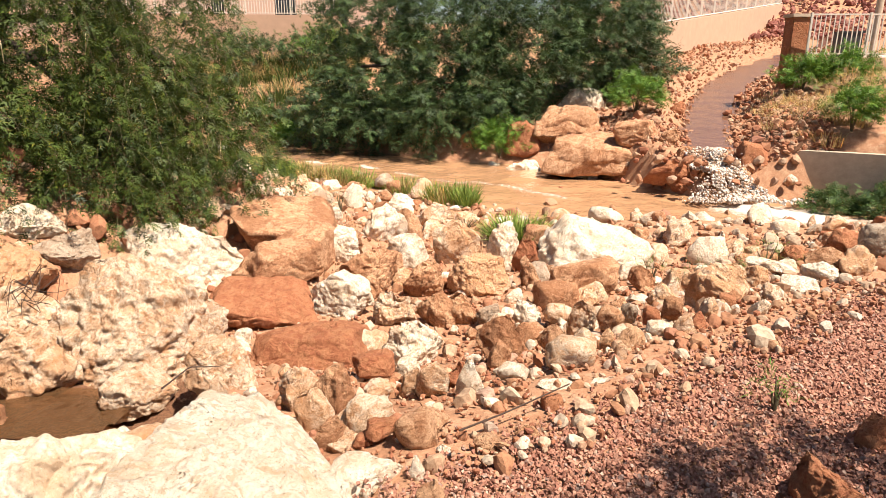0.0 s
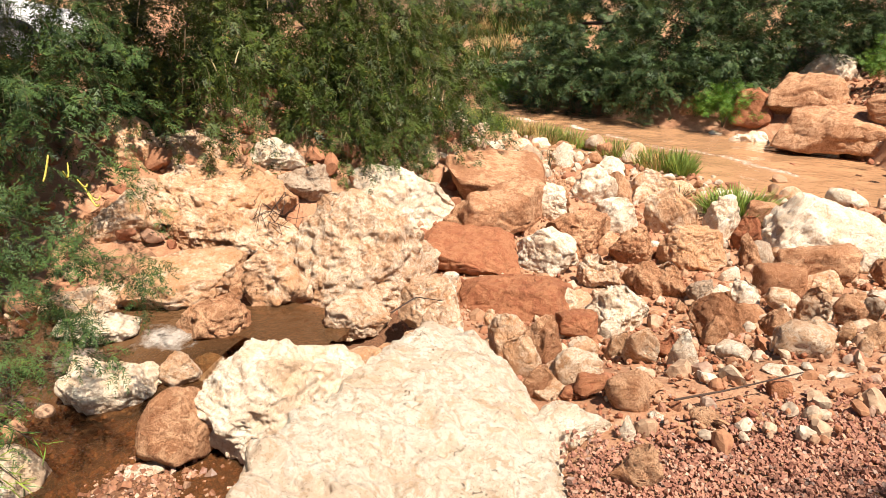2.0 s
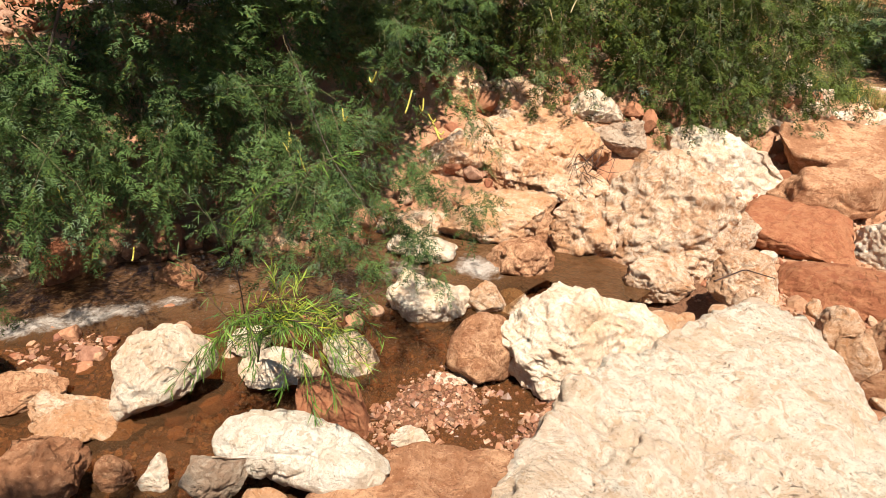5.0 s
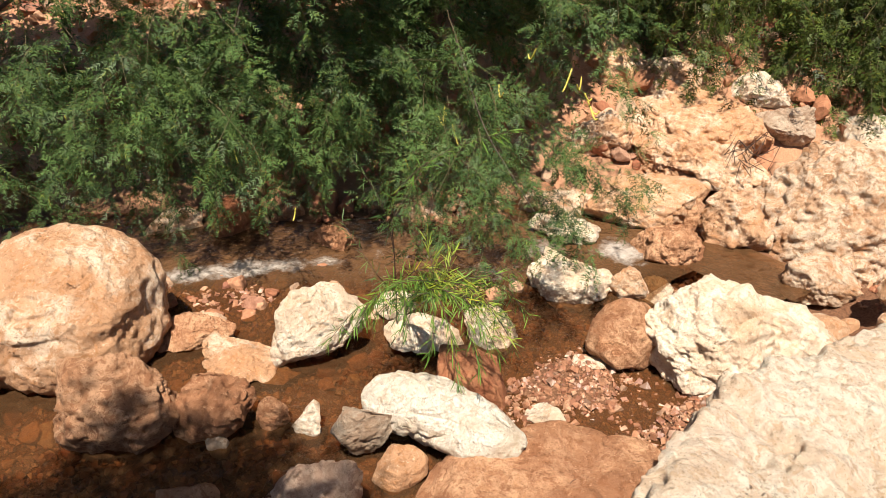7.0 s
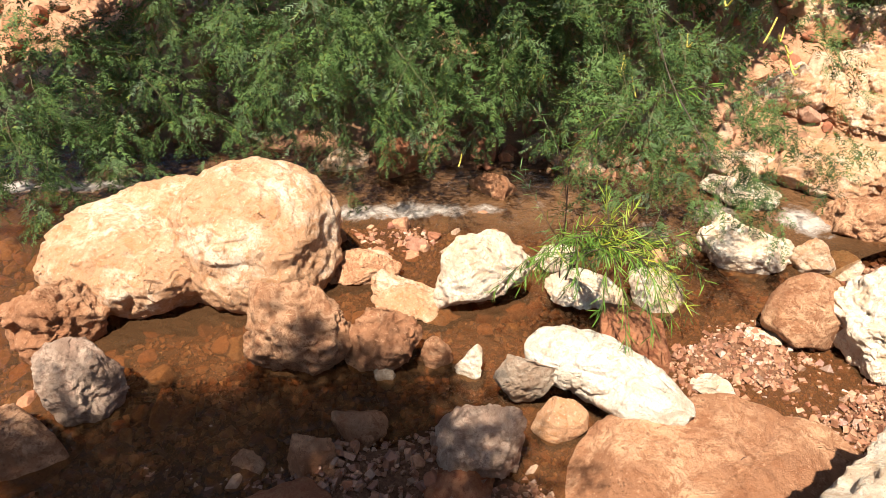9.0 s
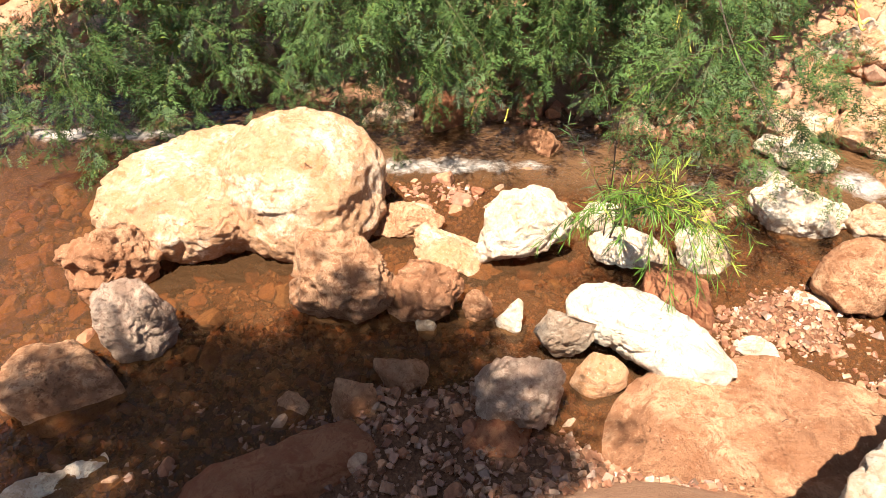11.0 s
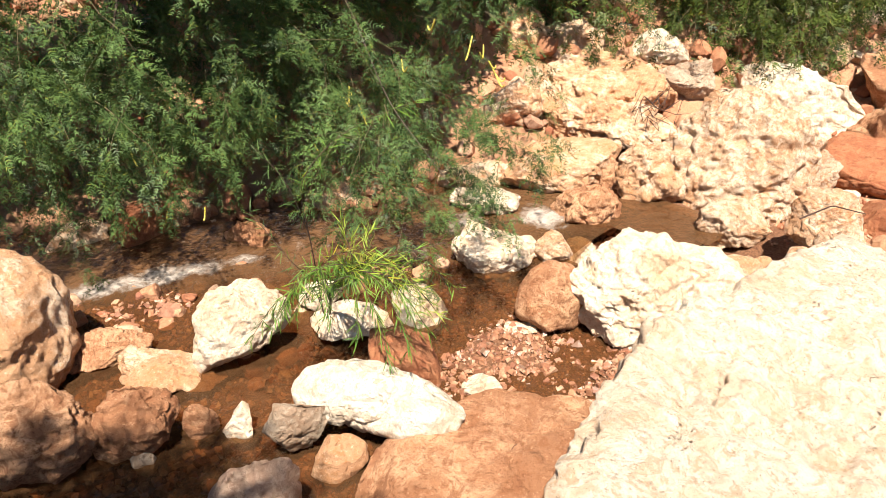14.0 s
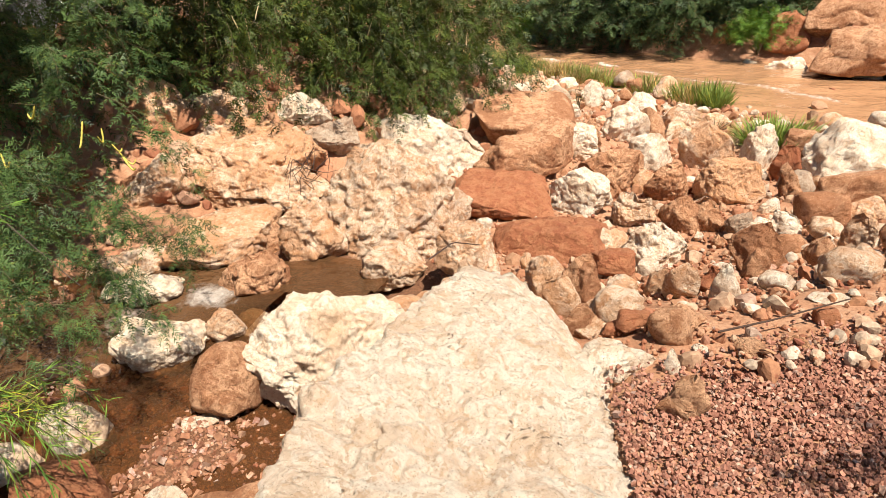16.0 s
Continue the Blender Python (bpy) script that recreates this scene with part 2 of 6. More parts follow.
def own_coords(n, l):
    """Object coordinates, shifted by a random amount for each object."""
    tc, oi, add, mul = n.new("ShaderNodeTexCoord"), n.new("ShaderNodeObjectInfo"), n.new("ShaderNodeVectorMath"), n.new("ShaderNodeMath")
    add.operation, mul.operation, mul.inputs[1].default_value = "ADD", "MULTIPLY", 57.0
    l.new(oi.outputs["Random"], mul.inputs[0])
    l.new(tc.outputs["Object"], add.inputs[0])
    l.new(mul.outputs[0], add.inputs[1])
    return add.outputs[0], oi.outputs["Random"]


def stone(name, pale, mid, stain, dirt, pit=0.5, stain_at=0.55, grain=1.0):
    """Weathered stone: broad stains, a knobbly crust with darker hollows, small pits, hairline cracks, fine grain."""
    m, n, l, b = graph(name, 0.9, 0.2)
    v, rnd = own_coords(n, l)
    wob = n.new("ShaderNodeTexNoise")
    wob.inputs["Scale"].default_value, wob.inputs["Detail"].default_value = 9, 3
    l.new(v, wob.inputs["Vector"])
    sc, warp = n.new("ShaderNodeVectorMath"), n.new("ShaderNodeVectorMath")
    sc.operation, sc.inputs["Scale"].default_value, warp.operation = "SCALE", 0.16, "ADD"
    l.new(wob.outputs["Color"], sc.inputs[0])
    l.new(v, warp.inputs[0]), l.new(sc.outputs[0], warp.inputs[1])
    w = warp.outputs[0]
    broad = noise_node(n, l, v, 2.3, 5, 0.65)
    blotch = noise_node(n, l, w, 8, 8, 0.72)
    fine = noise_node(n, l, v, 46, 8, 0.8)
    speck = noise_node(n, l, v, 120, 5, 0.8)
    crust = n.new("ShaderNodeTexNoise")
    crust.noise_type, crust.normalize = "RIDGED_MULTIFRACTAL", True
    crust.inputs["Scale"].default_value, crust.inputs["Detail"].default_value, crust.inputs["Roughness"].default_value = 11, 7, 0.62
    l.new(w, crust.inputs["Vector"])
    ridge = crust.outputs["Fac"]
    knob = n.new("ShaderNodeTexVoronoi")
    knob.feature, knob.inputs["Scale"].default_value = "SMOOTH_F1", 19
    knob.inputs["Smoothness"].default_value = 0.35
    l.new(w, knob.inputs["Vector"])
    vor = n.new("ShaderNodeTexVoronoi")
    vor.inputs["Scale"].default_value = 34
    l.new(w, vor.inputs["Vector"])
    c = ramp(n, l, blotch, [(0.40, mid), (0.49, pale), (0.60, tuple(min(0.86, 1.08 * q) for q in pale))])
    shift = math_node(n, l, "ADD", broad, math_node(n, l, "MULTIPLY", math_node(n, l, "SUBTRACT", rnd, 0.5), 0.16))
    c = mix(n, l, ramp(n, l, shift, [(stain_at - 0.05, (0, 0, 0)), (stain_at + 0.06, (0.8, 0.8, 0.8))]), c, stain)
    # tan mottling, crumbly darker spots, specks
    tan = tuple(0.45 * p + 0.55 * q for p, q in zip(mid, stain))
    seep = noise_node(n, l, w, 6.0, 10, 0.72)
    c = mix(n, l, ramp(n, l, seep, [(0.50, (0, 0, 0)), (0.56, (0.7, 0.7, 0.7))]), c, tan)
    rub = noise_node(n, l, w, 17, 9, 0.72)
    c = mix(n, l, ramp(n, l, rub, [(0.53, (0, 0, 0)), (0.58, (0.75, 0.75, 0.75))]), c, stain)
    c = mix(n, l, ramp(n, l, rub, [(0.41, (0.6, 0.6, 0.6)), (0.45, (0, 0, 0))]), c, tan)
    c = mix(n, l, ramp(n, l, fine, [(0.385, (0.75, 0.75, 0.75)), (0.425, (0, 0, 0))]), c, tuple(0.45 * p + 0.55 * q for p, q in zip(dirt, stain)))
    c = mix(n, l, ramp(n, l, fine, [(0.57, (0, 0, 0)), (0.62, (0.6, 0.6, 0.6))]), c, tuple(min(0.88, 1.15 * q) for q in pale))
    c = mix(n, l, ramp(n, l, speck, [(0.365, (0.8, 0.8, 0.8)), (0.395, (0, 0, 0))]), c, dirt)
    where = noise_node(n, l, v, 3.8, 4)
    hole = math_node(n, l, "MULTIPLY", ramp(n, l, vor.outputs["Distance"], [(0.12, (1, 1, 1)), (0.30, (0, 0, 0))]), ramp(n, l, where, [(0.56, (0, 0, 0)), (0.66, (1, 1, 1))]))
    c = mix(n, l, math_node(n, l, "MULTIPLY", hole, pit), c, dirt)
    crack = n.new("ShaderNodeTexVoronoi")
    crack.feature, crack.inputs["Scale"].default_value = "DISTANCE_TO_EDGE", 5.0
    l.new(w, crack.inputs["Vector"])
    line = math_node(n, l, "MULTIPLY", ramp(n, l, crack.outputs["Distance"], [(0.0, (1, 1, 1)), (0.012, (0, 0, 0))]), ramp(n, l, blotch, [(0.58, (0, 0, 0)), (0.66, (1, 1, 1))]))
    c = mix(n, l, math_node(n, l, "MULTIPLY", line, 0.75), c, dirt)
    hue = n.new("ShaderNodeHueSaturation")
    l.new(math_node(n, l, "ADD", math_node(n, l, "MULTIPLY", rnd, 0.16), 0.93), hue.inputs["Value"])
    l.new(c, hue.inputs["Color"])
    l.new(hue.outputs[0], b.inputs["Base Color"])
    h = math_node(n, l, "ADD", math_node(n, l, "MULTIPLY", blotch, 1.0), math_node(n, l, "MULTIPLY", fine, 0.75 * grain))
    h = math_node(n, l, "ADD", h, math_node(n, l, "MULTIPLY", rub, 0.9 * grain))
    h = math_node(n, l, "SUBTRACT", h, math_node(n, l, "MULTIPLY", ridge, 0.08 * grain))
    h = math_node(n, l, "SUBTRACT", h, math_node(n, l, "MULTIPLY", knob.outputs["Distance"], 0.5 * grain))
    h = math_node(n, l, "ADD", h, math_node(n, l, "MULTIPLY", speck, 0.28 * grain))
    h = math_node(n, l, "SUBTRACT", h, math_node(n, l, "MULTIPLY", math_node(n, l, "MAXIMUM", hole, line), 0.8))
    bump(n, l, b, h, 1.0, 0.030)
    return m


STONE = {
    "W": stone("white_limestone", (0.84, 0.715, 0.565), (0.79, 0.61, 0.44), (0.64, 0.43, 0.265), (0.24, 0.145, 0.085), 0.9, 0.63),
    "C": stone("cream_limestone", (0.75, 0.585, 0.425), (0.67, 0.43, 0.265), (0.50, 0.24, 0.105), (0.20, 0.095, 0.045), 0.8, 0.53),
    "O": stone("orange_stone", (0.60, 0.345, 0.195), (0.48, 0.24, 0.12), (0.29, 0.12, 0.055), (0.14, 0.062, 0.034), 0.6, 0.55),
    "R": stone("red_sandstone", (0.38, 0.165, 0.080), (0.33, 0.125, 0.058), (0.27, 0.088, 0.042), (0.15, 0.056, 0.03), 0.15, 0.60, 0.6),
    "G": stone("grey_limestone", (0.48, 0.375, 0.275), (0.38, 0.27, 0.185), (0.36, 0.23, 0.145), (0.15, 0.11, 0.08), 0.7, 0.60),
    "B": stone("bright_white_limestone", (0.80, 0.72, 0.60), (0.74, 0.63, 0.49), (0.58, 0.44, 0.30), (0.36, 0.26, 0.17), 0.4, 0.66),
    "P": stone("pinkish_stone", (0.54, 0.385, 0.28), (0.44, 0.29, 0.20), (0.35, 0.205, 0.14), (0.17, 0.105, 0.08), 0.4, 0.60),
}
STONE_WORDS = {"B": "bright white limestone", "W": "white weathered limestone", "C": "cream pitted limestone", "O": "orange iron-stained", "R": "reddish-brown sandstone", "G": "grey limestone", "P": "pinkish-grey stone"}


def pebbles(name, stops, rough=0.85, spec=0.3):
    """Loose stones in one mesh: the colour changes from stone to stone."""
    m, n, l, b = graph(name, rough, spec)
    g = n.new("ShaderNodeNewGeometry")
    c = ramp(n, l, g.outputs["Random Per Island"], stops)
    v = g.outputs["Position"]
    blot = noise_node(n, l, v, 38, 5, 0.7)
    c = mix(n, l, ramp(n, l, blot, [(0.35, (0.55, 0.55, 0.55)), (0.6, (0, 0, 0))]), c, tuple(0.55 * q for q in stops[0][1]))
    l.new(c, b.inputs["Base Color"])
    bump(n, l, b, noise_node(n, l, v, 90, 4, 0.7), 0.5, 0.006)
    return m


GRAVEL = pebbles("red_gravel", [(0.0, (0.24, 0.10, 0.065)), (0.35, (0.36, 0.165, 0.108)), (0.6, (0.43, 0.225, 0.15)), (0.85, (0.39, 0.18, 0.11)), (0.93, (0.54, 0.36, 0.26)), (1.0, (0.25, 0.17, 0.14))])
COBBLE = pebbles("mixed_cobbles", [(0.0, (0.28, 0.115, 0.06)), (0.25, (0.36, 0.18, 0.09)), (0.45, (0.42, 0.27, 0.165)), (0.7, (0.47, 0.36, 0.25)), (0.9, (0.52, 0.44, 0.34)), (1.0, (0.29, 0.12, 0.065))])
REDCOBBLE = pebbles("orange_cobbles", [(0.0, (0.27, 0.10, 0.052)), (0.35, (0.36, 0.16, 0.082)), (0.65, (0.42, 0.225, 0.125)), (0.9, (0.46, 0.32, 0.21)), (1.0, (0.24, 0.085, 0.05))])
DARKRUBBLE = pebbles("dark_red_rubble", [(0.0, (0.16, 0.05, 0.035)), (0.5, (0.26, 0.09, 0.065)), (0.85, (0.34, 0.14, 0.10)), (1.0, (0.40, 0.22, 0.16))])
BEDSTONE = pebbles("wet_pebbles", [(0.0, (0.20, 0.085, 0.05)), (0.4, (0.33, 0.155, 0.085)), (0.7, (0.38, 0.195, 0.11)), (0.94, (0.44, 0.27, 0.17)), (1.0, (0.18, 0.11, 0.075))], 0.35, 0.5)


def soil_material():
    m, n, l, b = graph("red_soil", 0.95, 0.15)
    g = n.new("ShaderNodeNewGeometry")
    v = g.outputs["Position"]
    att = n.new("ShaderNodeAttribute")
    att.attribute_name = "grassy"
    big, mid, fine = noise_node(n, l, v, 0.9, 5), noise_node(n, l, v, 7, 6, 0.7), noise_node(n, l, v, 70, 4, 0.7)
    c = ramp(n, l, mid, [(0.3, (0.25, 0.115, 0.06)), (0.5, (0.38, 0.195, 0.108)), (0.68, (0.50, 0.31, 0.19))])
    c = mix(n, l, ramp(n, l, big, [(0.42, (0, 0, 0)), (0.62, (0.6, 0.6, 0.6))]), c, (0.40, 0.225, 0.13))
    c = mix(n, l, ramp(n, l, fine, [(0.3, (0.6, 0.6, 0.6)), (0.55, (0, 0, 0))]), c, (0.17, 0.075, 0.045))
    patch = ramp(n, l, math_node(n, l, "MULTIPLY", att.outputs["Fac"], math_node(n, l, "MULTIPLY", mid, 2.0)), [(0.45, (0, 0, 0)), (0.75, (0.9, 0.9, 0.9))])
    green = ramp(n, l, fine, [(0.3, (0.07, 0.085, 0.02)), (0.7, (0.20, 0.19, 0.06))])
    c = mix(n, l, patch, c, green)
    wet = n.new("ShaderNodeAttribute")
    wet.attribute_name = "streambed"
    c = mix(n, l, wet.outputs["Fac"], c, ramp(n, l, fine, [(0.3, (0.07, 0.032, 0.018)), (0.55, (0.16, 0.078, 0.042)), (0.75, (0.26, 0.14, 0.08))]))
    l.new(c, b.inputs["Base Color"])
    bump(n, l, b, math_node(n, l, "ADD", mid, math_node(n, l, "MULTIPLY", fine, 0.4)), 0.8, 0.03)
    return m


SOIL = soil_material()


def water_material(name, body, clear, ripple=9.0, foam_scale=7.0, strength=0.25):
    """Silty water: part of the light passes tinted, part comes back from the silt; foam where the sheet is broken."""
    m, n, l, b = graph(name, 0.06, 0.5)
    g = n.new("ShaderNodeNewGeometry")
    v = g.outputs["Position"]
    att = n.new("ShaderNodeAttribute")
    att.attribute_name = "foam"
    cloud = noise_node(n, l, v, 1.3, 4)
    c = ramp(n, l, cloud, [(0.35, tuple(0.82 * q for q in body)), (0.65, body)])
    fo = math_node(n, l, "ADD", math_node(n, l, "MULTIPLY", att.outputs["Fac"], 1.2), math_node(n, l, "SUBTRACT", noise_node(n, l, v, foam_scale, 6, 0.75), 1.02))
    white = ramp(n, l, fo, [(0.0, (0, 0, 0)), (0.42, (0.9, 0.9, 0.9))])
    l.new(mix(n, l, white, c, (0.62, 0.57, 0.50)), b.inputs["Base Color"])
    l.new(ramp(n, l, white, [(0, (0.06, 0.06, 0.06)), (1, (0.6, 0.6, 0.6))]), b.inputs["Roughness"])
    h = math_node(n, l, "ADD", noise_node(n, l, v, ripple, 3, 0.55), math_node(n, l, "MULTIPLY", white, 0.5))
    bump(n, l, b, h, strength, 0.05)
    if clear > 0:
        tr, mx = n.new("ShaderNodeBsdfTransparent"), n.new("ShaderNodeMixShader")
        tr.inputs["Color"].default_value = (0.68, 0.50, 0.32, 1)
        out = n["Material Output"]
        silt = n.new("ShaderNodeAttribute")
        silt.attribute_name = "murk"
        thin = math_node(n, l, "MULTIPLY", math_node(n, l, "SUBTRACT", 1.0, white), clear)
        l.new(math_node(n, l, "MULTIPLY", thin, math_node(n, l, "SUBTRACT", 1.0, silt.outputs["Fac"])), mx.inputs[0])
        l.new(b.outputs[0], mx.inputs[1]), l.new(tr.outputs[0], mx.inputs[2]), l.new(mx.outputs[0], out.inputs["Surface"])
    return m


CREEK = water_material("muddy_creek_water", (0.43, 0.235, 0.12), 0.0, 5.0, 9.0, 0.45)
POOL = water_material("shallow_brown_water", (0.125, 0.064, 0.029), 0.80, 11.0, 6.0, 0.75)
CHANNEL = water_material("thin_red_water", (0.26, 0.135, 0.085), 0.35, 9.0, 9.0, 0.2)


def leaf_material(name, dark, light, trans=0.25, rough=0.5, scale=9.0):
    m, n, l, b = graph(name, 0.5, 0.2)
    g = n.new("ShaderNodeNewGeometry")
    v = g.outputs["Position"]
    spray = noise_node(n, l, v, scale, 3, 0.6)
    c = ramp(n, l, spray, [(0.34, dark), (0.52, light), (0.70, tuple(1.35 * q for q in light))])
    c = mix(n, l, ramp(n, l, noise_node(n, l, v, 1.6, 3), [(0.42, (0, 0, 0)), (0.66, (0.5, 0.5, 0.5))]), c, dark)
    c = mix(n, l, ramp(n, l, g.outputs["Random Per Island"], [(0.90, (0, 0, 0)), (0.97, (0.8, 0.8, 0.8))]), c, tuple(q * w for q, w in zip(light, (2.0, 1.35, 0.8))))
    l.new(c, b.inputs["Base Color"])
    tl, mx = n.new("ShaderNodeBsdfTranslucent"), n.new("ShaderNodeMixShader")
    l.new(c, tl.inputs["Color"])
    mx.inputs[0].default_value = trans
    l.new(b.outputs[0], mx.inputs[1]), l.new(tl.outputs[0], mx.inputs[2]), l.new(mx.outputs[0], n["Material Output"].inputs["Surface"])
    return m


LEAF_NEAR = leaf_material("feathery_green_leaf", (0.016, 0.033, 0.010), (0.078, 0.132, 0.036), 0.14)
LEAF_MID = leaf_material("yellowish_green_leaf", (0.014, 0.025, 0.005), (0.070, 0.100, 0.018), 0.18, 0.5, 6.0)
LEAF_FAR = leaf_material("greyish_green_leaf", (0.013, 0.026, 0.010), (0.070, 0.112, 0.038), 0.15, 0.5, 3.0)
LEAF_BRIGHT = leaf_material("bright_green_leaf", (0.05, 0.11, 0.015), (0.13, 0.235, 0.035))
LEAF_LIME = leaf_material("yellow_green_leaf", (0.13, 0.19, 0.02), (0.25, 0.31, 0.04))
LEAF_GRASS = leaf_material("fresh_grass", (0.10, 0.15, 0.025), (0.22, 0.29, 0.06), 0.25)
LEAF_DRY = leaf_material("straw_grass", (0.25, 0.16, 0.06), (0.48, 0.35, 0.15), 0.2, 0.7)
POD = leaf_material("yellow_pod", (0.42, 0.36, 0.05), (0.62, 0.52, 0.12), 0.1)


def plain(name, colour, vary=0.25, scale=12.0, rough=0.8, depth=0.3, metal=0.0, spec=0.35):
    m, n, l, b = graph(name, rough, spec)
    b.inputs["Metallic"].default_value = metal
    v, rnd = own_coords(n, l)
    f = noise_node(n, l, v, scale, 6, 0.7)
    l.new(ramp(n, l, f, [(0.25, tuple(q * (1 - vary) for q in colour)), (0.75, tuple(min(1, q * (1 + vary * 0.6)) for q in colour))]), b.inputs["Base Color"])
    bump(n, l, b, noise_node(n, l, v, scale * 5, 4, 0.7), depth, 0.01)
    return m


BARK = plain("grey_brown_bark", (0.085, 0.06, 0.045), 0.5, 22, 0.9, 0.8)
TWIG = plain("thin_twig_bark", (0.11, 0.085, 0.042), 0.4, 30, 0.85, 0.4)
DEADWOOD = plain("dead_brown_twig", (0.065, 0.038, 0.026), 0.4, 30, 0.9, 0.4)
STUCCO = plain("tan_stucco", (0.47, 0.30, 0.20), 0.12, 3, 0.9, 0.5)
HOUSE_PAINT = plain("pinkish_house_render", (0.55, 0.38, 0.29), 0.12, 3, 0.9, 0.4)
CONCRETE = plain("weathered_concrete", (0.46, 0.36, 0.26), 0.25, 5, 0.9, 0.6)
RAIL = plain("cream_painted_steel", (0.62, 0.55, 0.46), 0.12, 8, 0.5, 0.1)
DARK_METAL = plain("dark_metal", (0.03, 0.03, 0.033), 0.3, 9, 0.5, 0.1)
WHITE_PAINT = plain("white_car_paint", (0.74, 0.74, 0.73), 0.04, 3, 0.25, 0.02, 0.0, 0.5)
GLASS_DARK = plain("tinted_window", (0.03, 0.035, 0.04), 0.1, 3, 0.06, 0.0, 0.0, 0.6)
RUBBER = plain("black_tyre", (0.025, 0.025, 0.025), 0.3, 20, 0.85, 0.3)
ALLOY = plain("grey_alloy", (0.5, 0.5, 0.5), 0.1, 12, 0.35, 0.05, 0.8)
PAVING = plain("pale_pink_paving", (0.50, 0.36, 0.29), 0.15, 6, 0.9, 0.4)


# ---- building helpers ----
def mesh_from(name, verts, faces, material, smooth=False):
    """A mesh from arrays; faces (k, 3) or (k, 4)."""
    me = bpy.data.meshes.new(name)
    verts, faces = np.asarray(verts, np.float32), np.asarray(faces, np.int32)
    k = faces.shape[1]
    me.vertices.add(len(verts)), me.loops.add(faces.size), me.polygons.add(len(faces))
    me.vertices.foreach_set("co", verts.ravel())
    me.loops.foreach_set("vertex_index", faces.ravel())
    me.polygons.foreach_set("loop_start", np.arange(0, faces.size, k, dtype=np.int32))
    me.polygons.foreach_set("use_smooth", np.full(len(faces), smooth))
    me.update(calc_edges=True)
    me.materials.append(material)
    return me


def put(name, verts, faces, material, parent=None, smooth=False, label=""):
    ob = new(name, mesh_from(name, verts, faces, material, smooth))
    if parent is not None:
        ob.parent = parent
    return tagged(ob, label) if label else ob


def part(name, bm, material, parent, label=""):
    me = bpy.data.meshes.new(name)
    bm.to_mesh(me)
    bm.free()
    me.materials.append(material)
    ob = new(name, me)
    ob.parent = parent
    return tagged(ob, label) if label else ob


def boxed(cx, cy, cz, sx, sy, sz, bevel=0.0, rz=0.0):
    bm = bmesh.new()
    bmesh.ops.create_cube(bm, size=1, matrix=pose(cx, cy, cz, 0, 0, rz) @ Matrix.Diagonal((sx, sy, sz, 1)))
    if bevel:
        bmesh.ops.bevel(bm, geom=bm.edges[:], offset=bevel, segments=2, affect="EDGES")
    return bm


def tube(points, radii, sides=6):
    """A tapered tube along points: verts and quads."""
    pts, radii = np.asarray(points, float), np.broadcast_to(radii, len(points))
    d = np.gradient(pts, axis=0)
    d /= np.linalg.norm(d, axis=1)[:, None] + 1e-9
    ref = np.where(np.abs(d[:, 2:3]) < 0.9, np.array([[0, 0, 1.0]]), np.array([[1.0, 0, 0]]))
    a = np.cross(d, ref)
    a /= np.linalg.norm(a, axis=1)[:, None] + 1e-9
    b = np.cross(d, a)
    ang = np.arange(sides) * 2 * np.pi / sides
    ring = a[:, None] * np.cos(ang)[None, :, None] + b[:, None] * np.sin(ang)[None, :, None]
    v = (pts[:, None] + ring * radii[:, None, None]).reshape(-1, 3)
    i, j = np.meshgrid(np.arange(len(pts) - 1), np.arange(sides), indexing="ij")
    f = np.stack([i * sides + j, i * sides + (j + 1) % sides, (i + 1) * sides + (j + 1) % sides, (i + 1) * sides + j], -1).reshape(-1, 4)
    return v, f


def joined(pieces):
    v, f, k = [], [], 0
    for a, b in pieces:
        v.append(a), f.append(np.asarray(b) + k)
        k += len(a)
    return np.concatenate(v), np.concatenate(f)


def many(template, faces, where, turn, size):
    """Copies of one small form as arrays: places (k, 3), turns (k, 3, 3), sizes (k,) or (k, 3)."""
    size = np.asarray(size)
    size = size[:, None] if size.ndim == 1 else size
    v = np.einsum("kij,kvj->kvi", turn, template[None] * size[:, None, :]) + where[:, None]
    f = faces[None] + (np.arange(len(where)) * len(template))[:, None, None]
    return v.reshape(-1, 3), f.reshape(-1, faces.shape[1])


def random_turns(rng, k):
    q = rng.normal(0, 1, (k, 4))
    q /= np.linalg.norm(q, axis=1)[:, None]
    w, x, y, z = q.T
    return np.stack([1 - 2 * (y * y + z * z), 2 * (x * y - z * w), 2 * (x * z + y * w), 2 * (x * y + z * w), 1 - 2 * (x * x + z * z), 2 * (y * z - x * w), 2 * (x * z - y * w), 2 * (y * z + x * w), 1 - 2 * (x * x + y * y)], -1).reshape(k, 3, 3)

STRAW_POD = leaf_material("pale_dry_pod", (0.50, 0.38, 0.20), (0.66, 0.54, 0.32), 0.1)


# ---- ground: one sheet to the horizon ----
def graded(lo, hi, fine, far, growth=1.16):
    core = list(np.arange(lo, hi + fine / 2, fine))
    s, a, b = fine, [], []
    while core[-1] + sum(b) < far:
        s *= growth
        b.append(s)
    up = core[-1] + np.cumsum(b)
    down = core[0] - np.cumsum(b)
    return np.r_[down[::-1], core, up]


